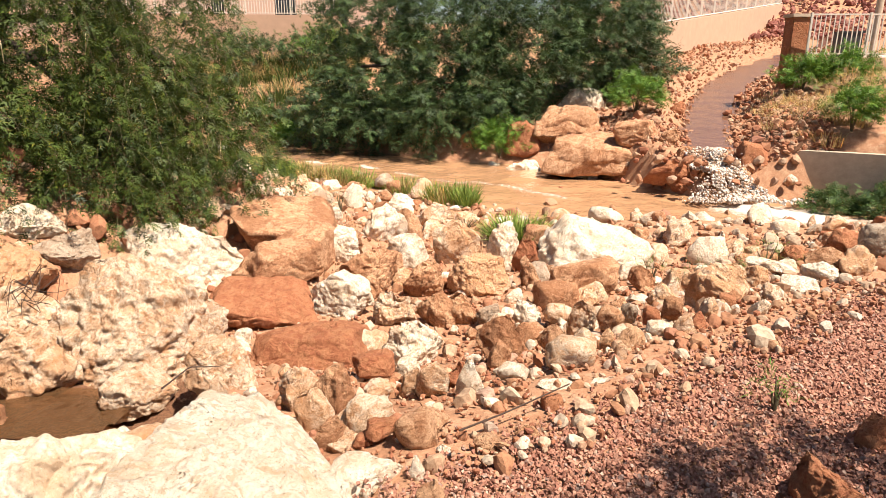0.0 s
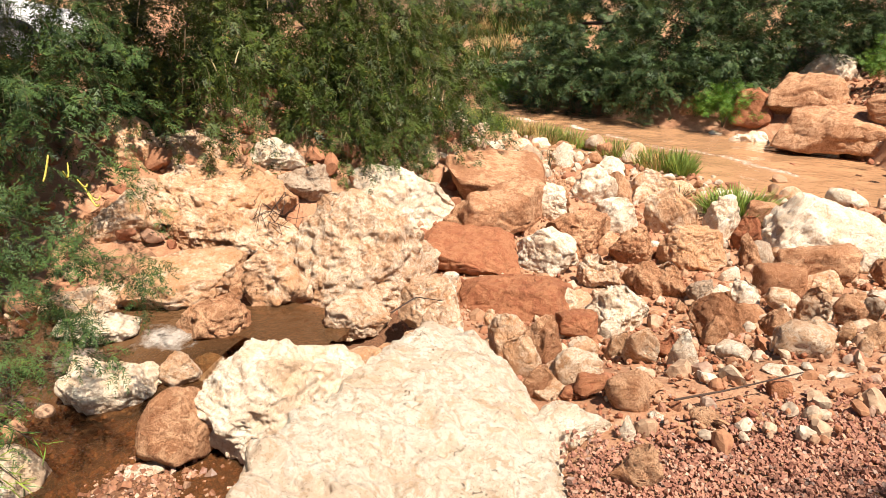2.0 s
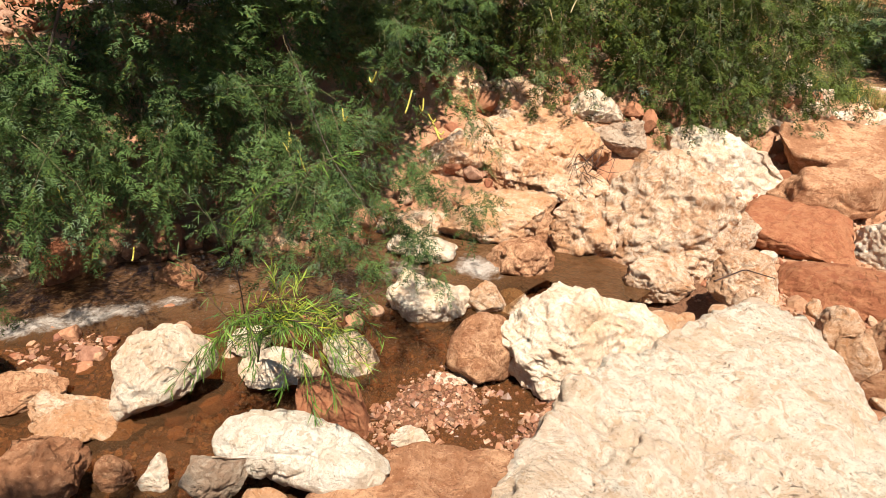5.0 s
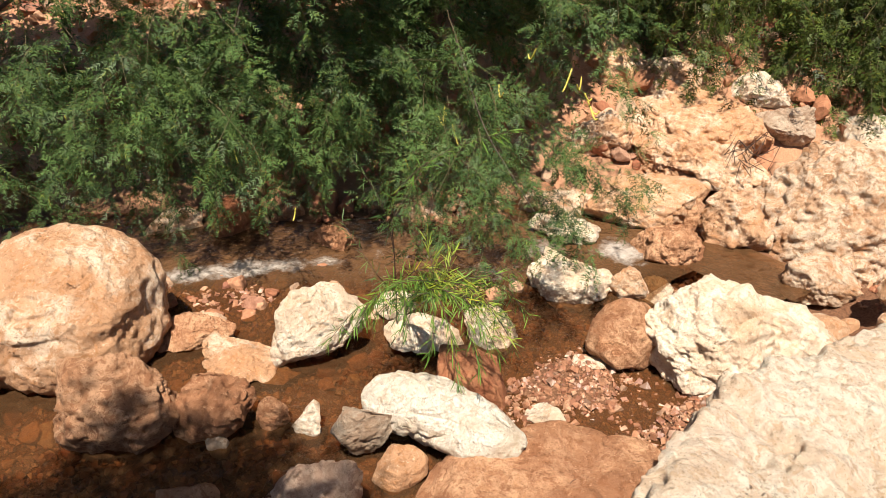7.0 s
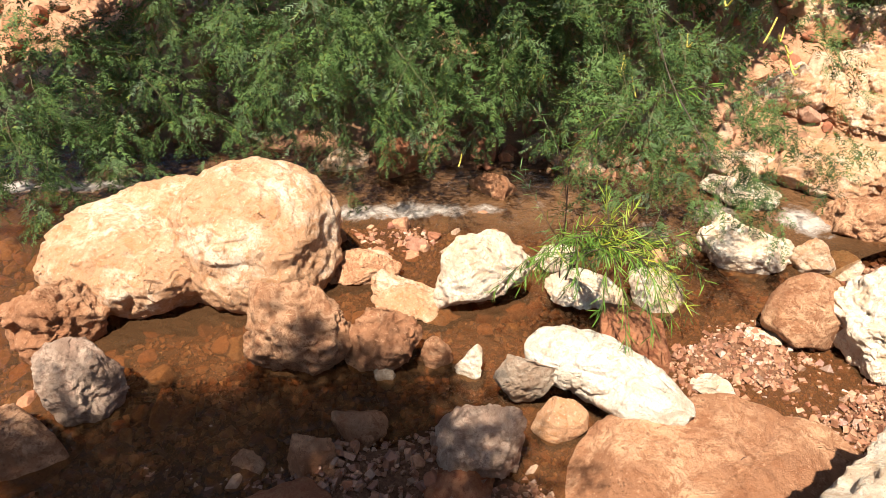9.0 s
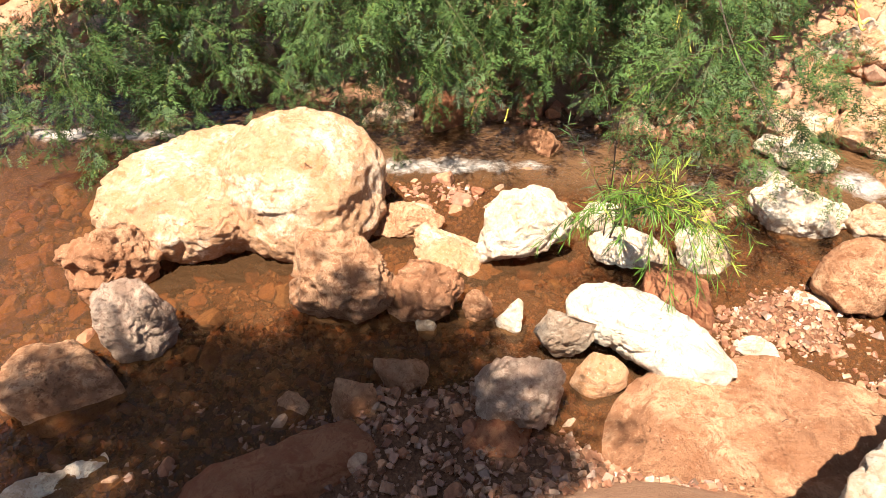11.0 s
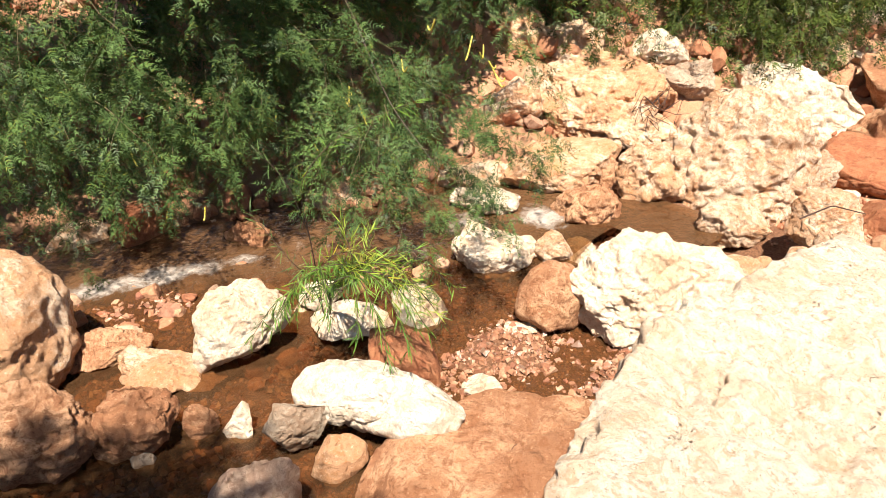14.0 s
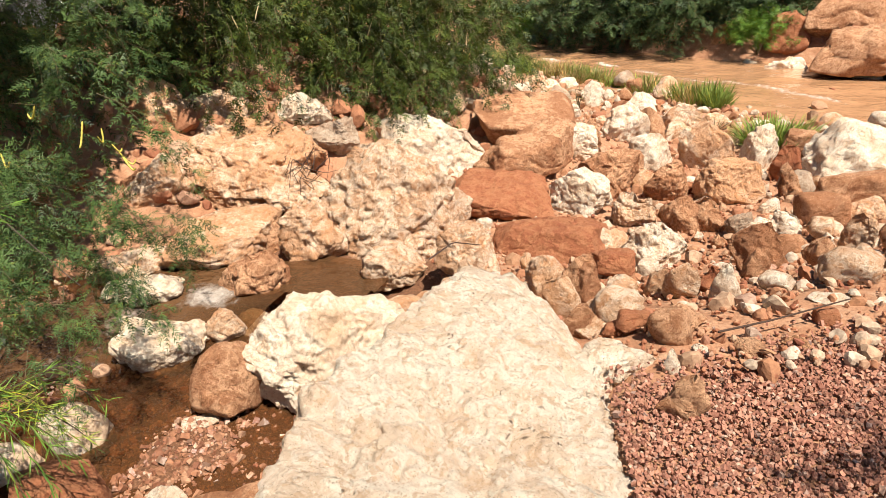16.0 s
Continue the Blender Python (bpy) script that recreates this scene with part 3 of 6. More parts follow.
def build_ground():
    xs, ys = graded(-7.0, 6.5, 0.09, 900), graded(-2.6, 16.5, 0.09, 900)
    X, Y = np.meshgrid(xs, ys, indexing="ij")
    Z = terrain(X, Y)
    p = np.c_[X.ravel(), Y.ravel(), np.zeros(X.size)]
    near = np.exp(-((p[:, 0] ** 2 + (p[:, 1] - 6) ** 2) / 900))
    Z = Z + (0.014 * fbm(p * 1.3, 3, 3) + 0.008 * fbm(p * 6, 8, 3)).reshape(Z.shape) * near.reshape(Z.shape)
    flat = (1 - step(0.0, 0.5, Y - bench_edge(X))) * step(-0.6, -0.1, X)
    Z = Z * (1 - flat) + flat * (-0.035 + 0.02 * fbm(p * 1.5, 4, 2).reshape(Z.shape))
    i, j = np.meshgrid(np.arange(len(xs) - 1), np.arange(len(ys) - 1), indexing="ij")
    w = len(ys)
    f = np.stack([i * w + j, (i + 1) * w + j, (i + 1) * w + j + 1, i * w + j + 1], -1).reshape(-1, 4)
    ob = put("ground", np.c_[X.ravel(), Y.ravel(), Z.ravel()], f, SOIL, smooth=True)
    grassy = (step(0.6, 2.5, Y - creek_far(X)) * (1 - step(2.5, 4.5, X)) * 0.5 + 0.5 * step(8.5, 11, Y) * (1 - step(0, 0.6, Y - creek_near(X))) * (1 - step(0.5, 2, X))).ravel()
    att = ob.data.attributes.new("grassy", "FLOAT", "POINT")
    att.data.foreach_set("value", grassy.astype(np.float32))
    att = ob.data.attributes.new("streambed", "FLOAT", "POINT")
    att.data.foreach_set("value", (step(0.35, -0.05, bank_side(X, Y)) * step(-1.4, -1.9, X) * (1 - step(4.0, 5.0, Y))).ravel().astype(np.float32))
    tagged(ob, "red desert soil falling from a gravel bench to a muddy creek", "ground", kind="structure")


build_ground()


def water_sheet(name, x0, x1, y0, y1, cell, height, wet, foam, material, label, amp=0.01, murk=None):
    """A sheet of water kept where wet(x, y) holds, with foam(x, y) in 0..1."""
    xs, ys = np.arange(x0, x1, cell), np.arange(y0, y1, cell)
    X, Y = np.meshgrid(xs, ys, indexing="ij")
    p = np.c_[X.ravel(), Y.ravel(), np.zeros(X.size)]
    fo = foam(X, Y)
    Z = height(X, Y) + amp * fbm(p * 2.3, 21, 3).reshape(X.shape) + fo * (0.03 * fbm(p * 5, 22, 3)).reshape(X.shape)
    w = len(ys)
    i, j = np.meshgrid(np.arange(len(xs) - 1), np.arange(w - 1), indexing="ij")
    f = np.stack([i * w + j, (i + 1) * w + j, (i + 1) * w + j + 1, i * w + j + 1], -1).reshape(-1, 4)
    keep = wet(X, Y).ravel()
    f = f[keep[f].any(1)]
    used = np.unique(f)
    index = np.zeros(X.size, int)
    index[used] = np.arange(len(used))
    v = np.c_[X.ravel(), Y.ravel(), Z.ravel()][used]
    ob = put(name, v, index[f], material, smooth=True)
    att = ob.data.attributes.new("foam", "FLOAT", "POINT")
    att.data.foreach_set("value", fo.ravel()[used].astype(np.float32))
    if murk is not None:
        att = ob.data.attributes.new("murk", "FLOAT", "POINT")
        att.data.foreach_set("value", murk(X, Y).ravel()[used].astype(np.float32))
    return tagged(ob, label, "water", kind="structure")


def creek_foam(x, y):
    line = 13.3 - 0.62 * x - 0.35 * np.clip(x - 0.6, 0, 2) + 0.12 * np.sin(1.7 * x) + 0.07 * np.sin(4.1 * x + 1)
    streak = (0.78 + 0.10 * np.sin(2.6 * x + 0.5)) * np.exp(-((y - line) / (0.26 + 0.03 * np.abs(x))) ** 2) * step(2.1, 1.5, x)
    flat = np.stack([x.ravel(), y.ravel(), 0 * x.ravel()], -1)
    streak = streak * (0.72 + 0.5 * vnoise(flat * np.array([1.3, 2.2, 1.0]), 91).reshape(x.shape))
    streak = streak + 0.5 * np.exp(-((y - line - 0.75) / 0.16) ** 2) * step(0.3, -0.4, x) * step(-3.5, -2.5, x)
    falls = 0.85 * np.exp(-(((x - 4.8) / 1.2) ** 2 + ((y - 11.35) / 0.55) ** 2))
    side = np.exp(-(((x - 5.5) / 0.9) ** 2 + ((y - 10.6) / 0.5) ** 2)) * 0.75
    return np.clip(streak + falls + side, 0, 1)


water_sheet("creek_water", -26, 30, 6, 32, 0.11, lambda x, y: CREEK_Z + 0.0 * x, lambda x, y: (y > creek_near(x) - 1.2) & (y < creek_far(x) + 0.6), creek_foam, CREEK,
            "muddy orange-brown creek with white foam streaks", 0.02)


def stream_wet(x, y):
    q = bank_side(x, y)
    return (q < 0.3) & (x < -1.4) & (y < 3.75) & (y > -6) & ((y < 2.9) | (x < -2.8))


def stream_foam(x, y):
    q = bank_side(x, y)
    flat = np.stack([x.ravel(), y.ravel(), 0 * x.ravel()], -1)
    stir = vnoise(flat * np.array([1.6, 1.6, 1.0]) + 3.3, 81).reshape(x.shape)
    a = np.exp(-((q + 0.93 + 0.14 * np.sin(2.3 * x + y)) / 0.27) ** 2) * (0.47 + 0.40 * stir) * (1 - step(2.2, 2.8, y))
    b = 0.66 * np.exp(-(((x + 3.25) / 0.36) ** 2 + ((y - 3.24) / 0.22) ** 2)) + 0.54 * np.exp(-(((x + 3.70) / 0.34) ** 2 + ((y - 2.82) / 0.28) ** 2))
    return np.clip(a + b, 0, 1) * step(-2.4, -3.0, x)


def stream_murk(x, y):
    """How thick the water is with silt: most in the running part below the bank."""
    q = bank_side(x, y)
    return np.clip(0.24 + 0.62 * np.exp(-((q + 0.65) / 0.55) ** 4) * step(-2.3, -3.2, x), 0, 1)


def stream_level(x, y):
    return STREAM_Z + 0.086 * step(2.7, 3.4, y) + 0.0 * x


water_sheet("stream_water", -10, -1.2, -6, 5, 0.045, stream_level, stream_wet, stream_foam, POOL, "shallow brown stream water running between the rocks", 0.012, stream_murk)
water_sheet("pool_water", -3.3, -1.6, 3.2, 5.0, 0.04, lambda x, y: -0.712 + 0.0 * x, lambda x, y: ((x + 2.60) / 0.44) ** 2 + ((y - 3.72) / 0.32) ** 2 < 1,
            lambda x, y: 0.6 * np.exp(-(((x + 2.98) / 0.25) ** 2 + ((y - 3.55) / 0.2) ** 2)), POOL, "still brown water held between pale boulders", 0.004, lambda x, y: 0.55 + 0.0 * x)


def channel_level(x, y):
    s = np.clip(y - 12.6, 0, 60)
    return -0.80 + 0.047 * s + lift(x, y)


def channel_wet(x, y):
    return (np.abs(x - channel_x(y)) < np.minimum(0.38 + 0.035 * np.clip(y - 12.6, 0, 60), 0.95)) & (y > 12.7)


water_sheet("channel_water", 2, 30, 12.4, 50, 0.14, channel_level, channel_wet, lambda x, y: 0.5 * np.exp(-((y - 13.2) / 0.8) ** 2), CHANNEL, "thin reddish water sliding down a stony side channel", 0.008)


# ---- rocks ----
PLACED = []


def rock(name, kind, style, at, size, yaw, seed, level=0, rough=1.0, label="", tilt=(0, 0), planes=None, lobes=None):
    if not level:
        level = 4 if size[0] > 0.28 and at[1] < 8.5 or size[0] > 0.7 else 3 if size[0] > 0.12 else 2
    if style in ("lump", "holed", "mound") and at[1] < 7.5 and max(size) > 0.55:
        level = max(level, 5)
    if at[1] > bench_edge(at[0]) + 0.5 and at[1] < 9 and at[0] > -2 and planes is None:
        size = (size[0], size[1], 1.25 * size[2])
    v, f = rock_form(seed, level, style, size, rough * (1.3 if at[1] > 11 else 1.0), planes, lobes)
    ob = put(name, v, f, STONE[kind], smooth=True)
    ob.matrix_basis = pose(*at, tilt[0], tilt[1], yaw)
    big = size[0] > 0.55
    PLACED.append((at[0], at[1], 0.34 * max(size[0], size[1])))
    shape = {"slab": "flat slab", "block": "angular block", "round": "rounded rock", "holed": "pitted rock", "mound": "craggy rock mass", "lump": "rough rock"}[style]
    if at[0] < -1.9 and at[1] < 3.3 and at[2] < -0.6:
        place = "standing in the shallow stream"
    elif at[1] > 11:
        place = "on the far bank of the creek"
    elif at[1] < bench_edge(at[0]) + 0.6 and at[0] > -0.8:
        place = "at the edge of the gravel"
    else:
        place = "on the stony slope"
    words = label or f"{STONE_WORDS[kind]} {shape} {place}"
    return tagged(ob, words, "boulder" if big else "rock", group="rocks of the creek bank")


rock("rock", "C", "block", (0.60, 3.40, -0.05), (0.28, 0.23, 0.19), -9, 11)
rock("rock", "O", "lump", (0.21, 4.29, -0.42), (0.51, 0.32, 0.45), -2, 12)
rock("rock", "R", "block", (0.44, 2.80, -0.02), (0.12, 0.10, 0.11), -7, 13)
rock("rock", "O", "lump", (0.15, 2.43, -0.00), (0.17, 0.13, 0.09), -1, 14)
rock("rock", "O", "lump", (0.31, 2.52, 0.00), (0.17, 0.10, 0.13), -5, 15)
rock("rock", "W", "lump", (0.51, 3.05, -0.06), (0.25, 0.13, 0.07), -8, 16)
rock("rock", "O", "round", (-0.15, 2.52, -0.02), (0.20, 0.17, 0.21), 6, 17)
rock("rock", "R", "block", (-0.36, 2.59, -0.10), (0.16, 0.11, 0.05), 10, 18)
rock("rock", "O", "lump", (-0.63, 3.06, -0.19), (0.23, 0.18, 0.39), 13, 19)
rock("rock", "W", "lump", (-0.33, 2.34, -0.10), (0.38, 0.27, 0.24), 11, 20)
rock("rock", "C", "round", (-0.38, 2.75, -0.08), (0.26, 0.20, 0.17), 10, 21)
rock("rock", "O", "lump", (-0.53, 2.66, -0.11), (0.26, 0.16, 0.30), 13, 22)
rock("rock", "W", "lump", (-0.11, 2.23, -0.01), (0.12, 0.09, 0.21), 6, 23)
rock("rock", "W", "lump", (-0.01, 2.41, -0.03), (0.14, 0.10, 0.09), 3, 24)
rock("rock", "R", "block", (-0.63, 4.34, -0.61), (0.32, 0.25, 0.17), 9, 25)
rock("rock", "C", "round", (-0.83, 5.03, -0.75), (0.25, 0.21, 0.15), 10, 26)
rock("boulder", "W", "lump", (-0.39, 4.89, -0.68), (0.76, 0.43, 0.60), 6, 27)
rock("rock", "C", "holed", (-0.65, 5.73, -0.76), (0.61, 0.37, 0.45), 7, 28)
rock("boulder", "W", "lump", (-1.14, 5.88, -0.75), (0.85, 0.52, 0.65), 12, 29)
rock("rock", "O", "lump", (-1.02, 6.46, -0.66), (0.67, 0.50, 0.57), 10, 30)
rock("rock", "O", "lump", (-0.45, 6.48, -0.76), (0.69, 0.36, 0.63), 4, 31)
rock("boulder", "C", "lump", (0.15, 6.65, -0.68), (0.84, 0.57, 0.62), 0, 32)
rock("rock", "O", "lump", (-0.28, 5.72, -0.75), (0.52, 0.32, 0.38), 3, 33)
rock("rock", "O", "holed", (-0.08, 5.73, -0.75), (0.41, 0.29, 0.48), 1, 34)
rock("rock", "G", "lump", (0.18, 5.65, -0.73), (0.31, 0.21, 0.25), -1, 35)
rock("rock", "W", "lump", (0.52, 5.65, -0.75), (0.36, 0.22, 0.29), -5, 36)
rock("rock", "C", "round", (0.76, 5.54, -0.66), (0.23, 0.17, 0.17), -7, 37)
rock("rock", "C", "lump", (0.85, 4.60, -0.33), (0.30, 0.20, 0.41), -9, 38)
rock("rock", "O", "lump", (1.03, 4.48, -0.27), (0.24, 0.18, 0.23), -12, 39)
rock("rock", "C", "lump", (0.87, 3.40, -0.04), (0.10, 0.07, 0.15), -13, 40)
rock("rock", "C", "lump", (0.85, 3.71, -0.08), (0.13, 0.07, 0.17), -11, 41)
rock("rock", "C", "lump", (0.96, 3.62, -0.04), (0.19, 0.15, 0.18), -14, 42)
rock("rock", "W", "lump", (1.21, 3.87, -0.09), (0.28, 0.16, 0.12), -16, 43)
rock("rock", "R", "block", (1.25, 4.29, -0.16), (0.14, 0.12, 0.11), -15, 44)
rock("rock", "O", "block", (1.37, 4.24, -0.10), (0.14, 0.13, 0.15), -17, 45)
rock("rock", "G", "lump", (1.20, 4.65, -0.31), (0.21, 0.12, 0.22), -13, 46)
rock("rock", "C", "lump", (1.31, 3.76, -0.03), (0.18, 0.13, 0.21), -18, 47)
rock("boulder", "C", "lump", (1.81, 5.03, -0.18), (0.81, 0.49, 0.61), -20, 48)
rock("rock", "R", "block", (1.74, 4.30, -0.07), (0.16, 0.13, 0.11), -21, 49)
rock("rock", "C", "lump", (2.08, 4.38, -0.03), (0.29, 0.19, 0.22), -24, 50)
rock("rock", "C", "lump", (2.41, 5.52, -0.24), (0.37, 0.28, 0.22), -23, 51)
rock("rock", "W", "lump", (2.73, 6.00, -0.32), (0.54, 0.24, 0.16), -24, 52)
rock("rock", "W", "lump", (2.61, 4.93, -0.04), (0.45, 0.29, 0.20), -28, 53)
rock("rock", "W", "lump", (2.34, 4.62, -0.03), (0.39, 0.26, 0.19), -26, 54)
rock("rock", "W", "lump", (1.88, 4.15, -0.03), (0.19, 0.14, 0.20), -23, 55)
rock("rock", "O", "lump", (3.01, 5.36, -0.09), (0.30, 0.26, 0.17), -28, 56)
rock("rock", "O", "block", (1.15, 6.48, -0.63), (0.70, 0.59, 0.39), 11, 57)
rock("boulder", "W", "lump", (1.45, 7.75, -0.55), (1.65, 1.11, 1.00), -10, 58)
rock("rock", "R", "lump", (0.61, 7.39, -0.72), (0.45, 0.26, 0.53), -4, 59)
rock("rock", "O", "lump", (0.59, 6.80, -0.69), (0.31, 0.19, 0.42), -5, 60)
rock("rock", "O", "block", (0.80, 8.40, -0.76), (0.44, 0.36, 0.26), -5, 61)
rock("rock", "R", "lump", (3.20, 6.59, -0.40), (0.34, 0.30, 0.23), -25, 62)
rock("rock", "R", "lump", (3.68, 6.63, -0.30), (0.48, 0.46, 0.48), -29, 63)
rock("rock", "G", "round", (3.45, 5.69, -0.01), (0.33, 0.36, 0.27), -31, 64)
rock("rock", "O", "lump", (4.11, 7.50, -0.47), (0.55, 0.46, 0.30), -29, 65)
rock("rock", "O", "round", (3.10, 6.94, -0.55), (0.24, 0.24, 0.17), -23, 66)
rock("rock", "O", "lump", (0.24, 3.91, -0.29), (0.18, 0.13, 0.23), -2, 67)
rock("rock", "O", "lump", (0.58, 4.25, -0.30), (0.33, 0.17, 0.27), -7, 68)
rock("rock", "W", "lump", (0.30, 3.32, -0.12), (0.22, 0.15, 0.14), -3, 69)
rock("rock", "W", "lump", (0.04, 3.22, -0.11), (0.25, 0.15, 0.31), 1, 70)
rock("rock", "C", "lump", (-0.14, 3.40, -0.23), (0.25, 0.16, 0.29), 4, 71)
rock("rock", "C", "lump", (-0.27, 3.52, -0.29), (0.18, 0.11, 0.28), 6, 72)
rock("rock", "C", "lump", (-0.47, 3.52, -0.36), (0.22, 0.16, 0.10), 9, 73)
rock("rock", "C", "lump", (1.16, 6.17, -0.72), (0.44, 0.30, 0.32), -10, 74)
rock("rock", "O", "lump", (1.78, 6.82, -0.72), (0.40, 0.27, 0.30), -14, 75)
rock("rock", "C", "lump", (1.70, 5.60, -0.50), (0.36, 0.23, 0.23), -16, 76)
rock("boulder", "R", "slab", (-1.91, 5.71, -0.75), (1.21, 0.83, 0.30), 14, 77, level=5, tilt=(9, 0))
rock("boulder", "R", "slab", (-1.25, 4.85, -0.77), (1.08, 0.75, 0.27), 8, 78, level=5, tilt=(8, -3))
rock("boulder", "O", "block", (-1.83, 6.39, -0.63), (1.09, 0.87, 0.49), 22, 79, level=5, tilt=(8, 0))
rock("boulder", "O", "slab", (-2.16, 7.45, -0.46), (1.25, 1.15, 0.55), 16, 80, tilt=(14, 4))
rock("boulder", "O", "block", (-1.80, 6.90, -0.52), (0.80, 0.60, 0.42), 15, 81, tilt=(12, 0))
rock("rock", "C", "lump", (-0.89, 3.30, -0.30), (0.33, 0.25, 0.30), 22, 82, level=4)
rock("rock", "C", "lump", (-0.87, 3.25, -0.27), (0.29, 0.20, 0.32), 17, 83)
rock("rock", "C", "lump", (-0.70, 2.90, -0.17), (0.26, 0.19, 0.31), 15, 84)
rock("boulder", "C", "lump", (-0.58, 9.52, -0.81), (0.89, 0.53, 0.54), 4, 85)
rock("boulder", "W", "lump", (-1.24, 10.73, -0.86), (0.56, 0.41, 0.45), 6, 86)
rock("boulder", "W", "lump", (-1.11, 8.41, -0.61), (0.78, 0.48, 0.77), 8, 87)
rock("rock", "W", "lump", (-0.73, 7.56, -0.74), (0.67, 0.44, 0.50), 6, 88)
rock("boulder", "C", "lump", (-0.21, 7.75, -0.85), (1.02, 0.54, 0.79), 1, 89)
rock("rock", "W", "lump", (0.38, 7.77, -0.73), (0.49, 0.34, 0.82), -2, 90)
rock("rock", "O", "lump", (-1.40, 7.63, -0.60), (0.37, 0.20, 0.47), 11, 91)
rock("boulder", "W", "lump", (-1.44, 7.21, -0.55), (0.70, 0.40, 0.48), 12, 92)
rock("rock", "W", "lump", (-1.99, 10.56, -0.77), (0.48, 0.32, 0.71), 10, 93)
rock("rock", "C", "lump", (-2.00, 9.63, -0.75), (0.47, 0.32, 0.36), 12, 94)
rock("boulder", "W", "lump", (-2.35, 9.23, -0.59), (0.64, 0.42, 0.40), 14, 95)
rock("rock", "W", "lump", (-2.71, 9.11, -0.39), (0.52, 0.35, 0.45), 16, 96)
rock("rock", "W", "lump", (-2.82, 8.37, -0.21), (0.32, 0.24, 0.41), 18, 97)
rock("boulder", "C", "lump", (-3.33, 12.12, -0.82), (0.56, 0.40, 0.39), 15, 98)
rock("rock", "W", "lump", (-3.15, 8.93, 0.04), (0.46, 0.27, 0.53), 19, 99)
rock("rock", "W", "lump", (-4.10, 13.10, -0.89), (0.47, 0.29, 0.48), 17, 100)
rock("boulder", "C", "lump", (-1.47, 13.19, -1.09), (0.87, 0.55, 0.53), 6, 101)
rock("boulder", "C", "lump", (-0.78, 12.32, -1.13), (0.91, 0.53, 0.41), 3, 102)
rock("rock", "C", "lump", (-0.11, 9.58, -0.87), (0.44, 0.33, 0.40), 1, 103)
rock("boulder", "C", "mound", (-2.50, 4.68, -0.56), (1.65, 1.24, 1.69), 22, 104, level=6)
rock("boulder", "C", "mound", (-4.20, 5.08, -0.21), (1.96, 1.47, 0.93), 22, 105, level=6)
rock("boulder", "G", "lump", (-3.75, 5.79, -0.36), (0.79, 0.50, 0.62), 31, 106)
rock("boulder", "C", "mound", (-3.90, 4.74, -0.50), (1.42, 1.07, 0.82), 22, 107, level=6)
rock("boulder", "C", "lump", (-3.62, 3.93, -0.65), (1.27, 0.95, 0.64), 42, 108, level=5)
rock("boulder", "C", "lump", (-2.94, 4.02, -0.54), (0.71, 0.53, 0.89), 42, 109, level=5)
rock("boulder", "C", "lump", (-4.06, 3.40, -0.69), (0.92, 0.69, 0.36), 42, 110, level=5)
rock("boulder", "O", "lump", (-3.01, 3.45, -0.61), (0.62, 0.46, 0.67), 42, 111, level=5)
rock("boulder", "W", "lump", (-3.76, 3.07, -0.70), (0.77, 0.57, 0.37), 42, 112, level=5)
rock("boulder", "W", "lump", (-3.13, 2.67, -0.66), (0.89, 0.67, 0.49), 42, 113, level=5)
rock("rock", "O", "round", (-2.36, 2.33, -0.66), (0.45, 0.34, 0.50), 62, 114, level=4)
rock("boulder", "W", "lump", (-2.96, 6.34, -0.51), (1.73, 1.15, 1.16), 23, 115)
rock("boulder", "C", "lump", (-5.09, 4.92, 0.13), (0.85, 0.53, 0.87), 44, 119)
rock("rock", "O", "lump", (-5.73, 4.72, 0.41), (0.34, 0.24, 0.28), 48, 120)
rock("boulder", "C", "lump", (-4.72, 5.27, 0.03), (0.79, 0.60, 0.61), 40, 121)
rock("boulder", "W", "lump", (-4.13, 5.92, -0.09), (0.68, 0.50, 0.51), 33, 122)
rock("boulder", "C", "holed", (-4.65, 4.27, -0.40), (0.96, 0.65, 0.85), 45, 123, level=4)
rock("rock", "C", "lump", (-0.44, 2.73, -0.13), (0.48, 0.36, 0.19), 22, 124, level=4)
rock("rock", "O", "lump", (-0.09, 1.99, 0.01), (0.32, 0.22, 0.39), 1, 125, level=4)
rock("rock", "W", "lump", (-0.36, 2.29, -0.06), (0.41, 0.29, 0.26), 6, 126, level=4)
rock("boulder", "O", "holed", (-3.89, -1.47, -0.61), (0.72, 0.54, 0.69), 69, 127, level=5)
rock("boulder", "P", "lump", (-3.23, -1.22, -0.60), (0.59, 0.44, 0.70), 69, 128, level=5)
rock("boulder", "O", "holed", (-3.17, -0.23, -0.60), (0.75, 0.56, 0.71), 69, 129, level=5)
rock("boulder", "O", "lump", (-2.94, 0.20, -0.62), (0.60, 0.45, 0.63), 69, 130, level=5)
rock("rock", "O", "lump", (-2.90, 0.42, -0.71), (0.21, 0.16, 0.34), 69, 131, level=4)
rock("boulder", "O", "lump", (-3.86, 0.33, -0.73), (0.56, 0.42, 0.27), 69, 132, level=5)
rock("boulder", "C", "lump", (-3.47, 0.45, -0.75), (0.70, 0.53, 0.18), 69, 133, level=5)
rock("boulder", "W", "lump", (-3.41, 0.91, -0.56), (0.70, 0.60, 0.85), 69, 134, level=5)
rock("rock", "R", "block", (-2.62, 1.44, -0.73), (0.47, 0.36, 0.25), 42, 135, level=4)
rock("rock", "W", "lump", (-2.77, 0.56, -0.71), (0.20, 0.15, 0.31), 69, 136, level=4)
rock("rock", "G", "lump", (-2.43, 0.73, -0.66), (0.30, 0.23, 0.48), 69, 137, level=4)
rock("rock", "C", "round", (-2.26, 0.79, -0.73), (0.27, 0.21, 0.23), 69, 138, level=4)
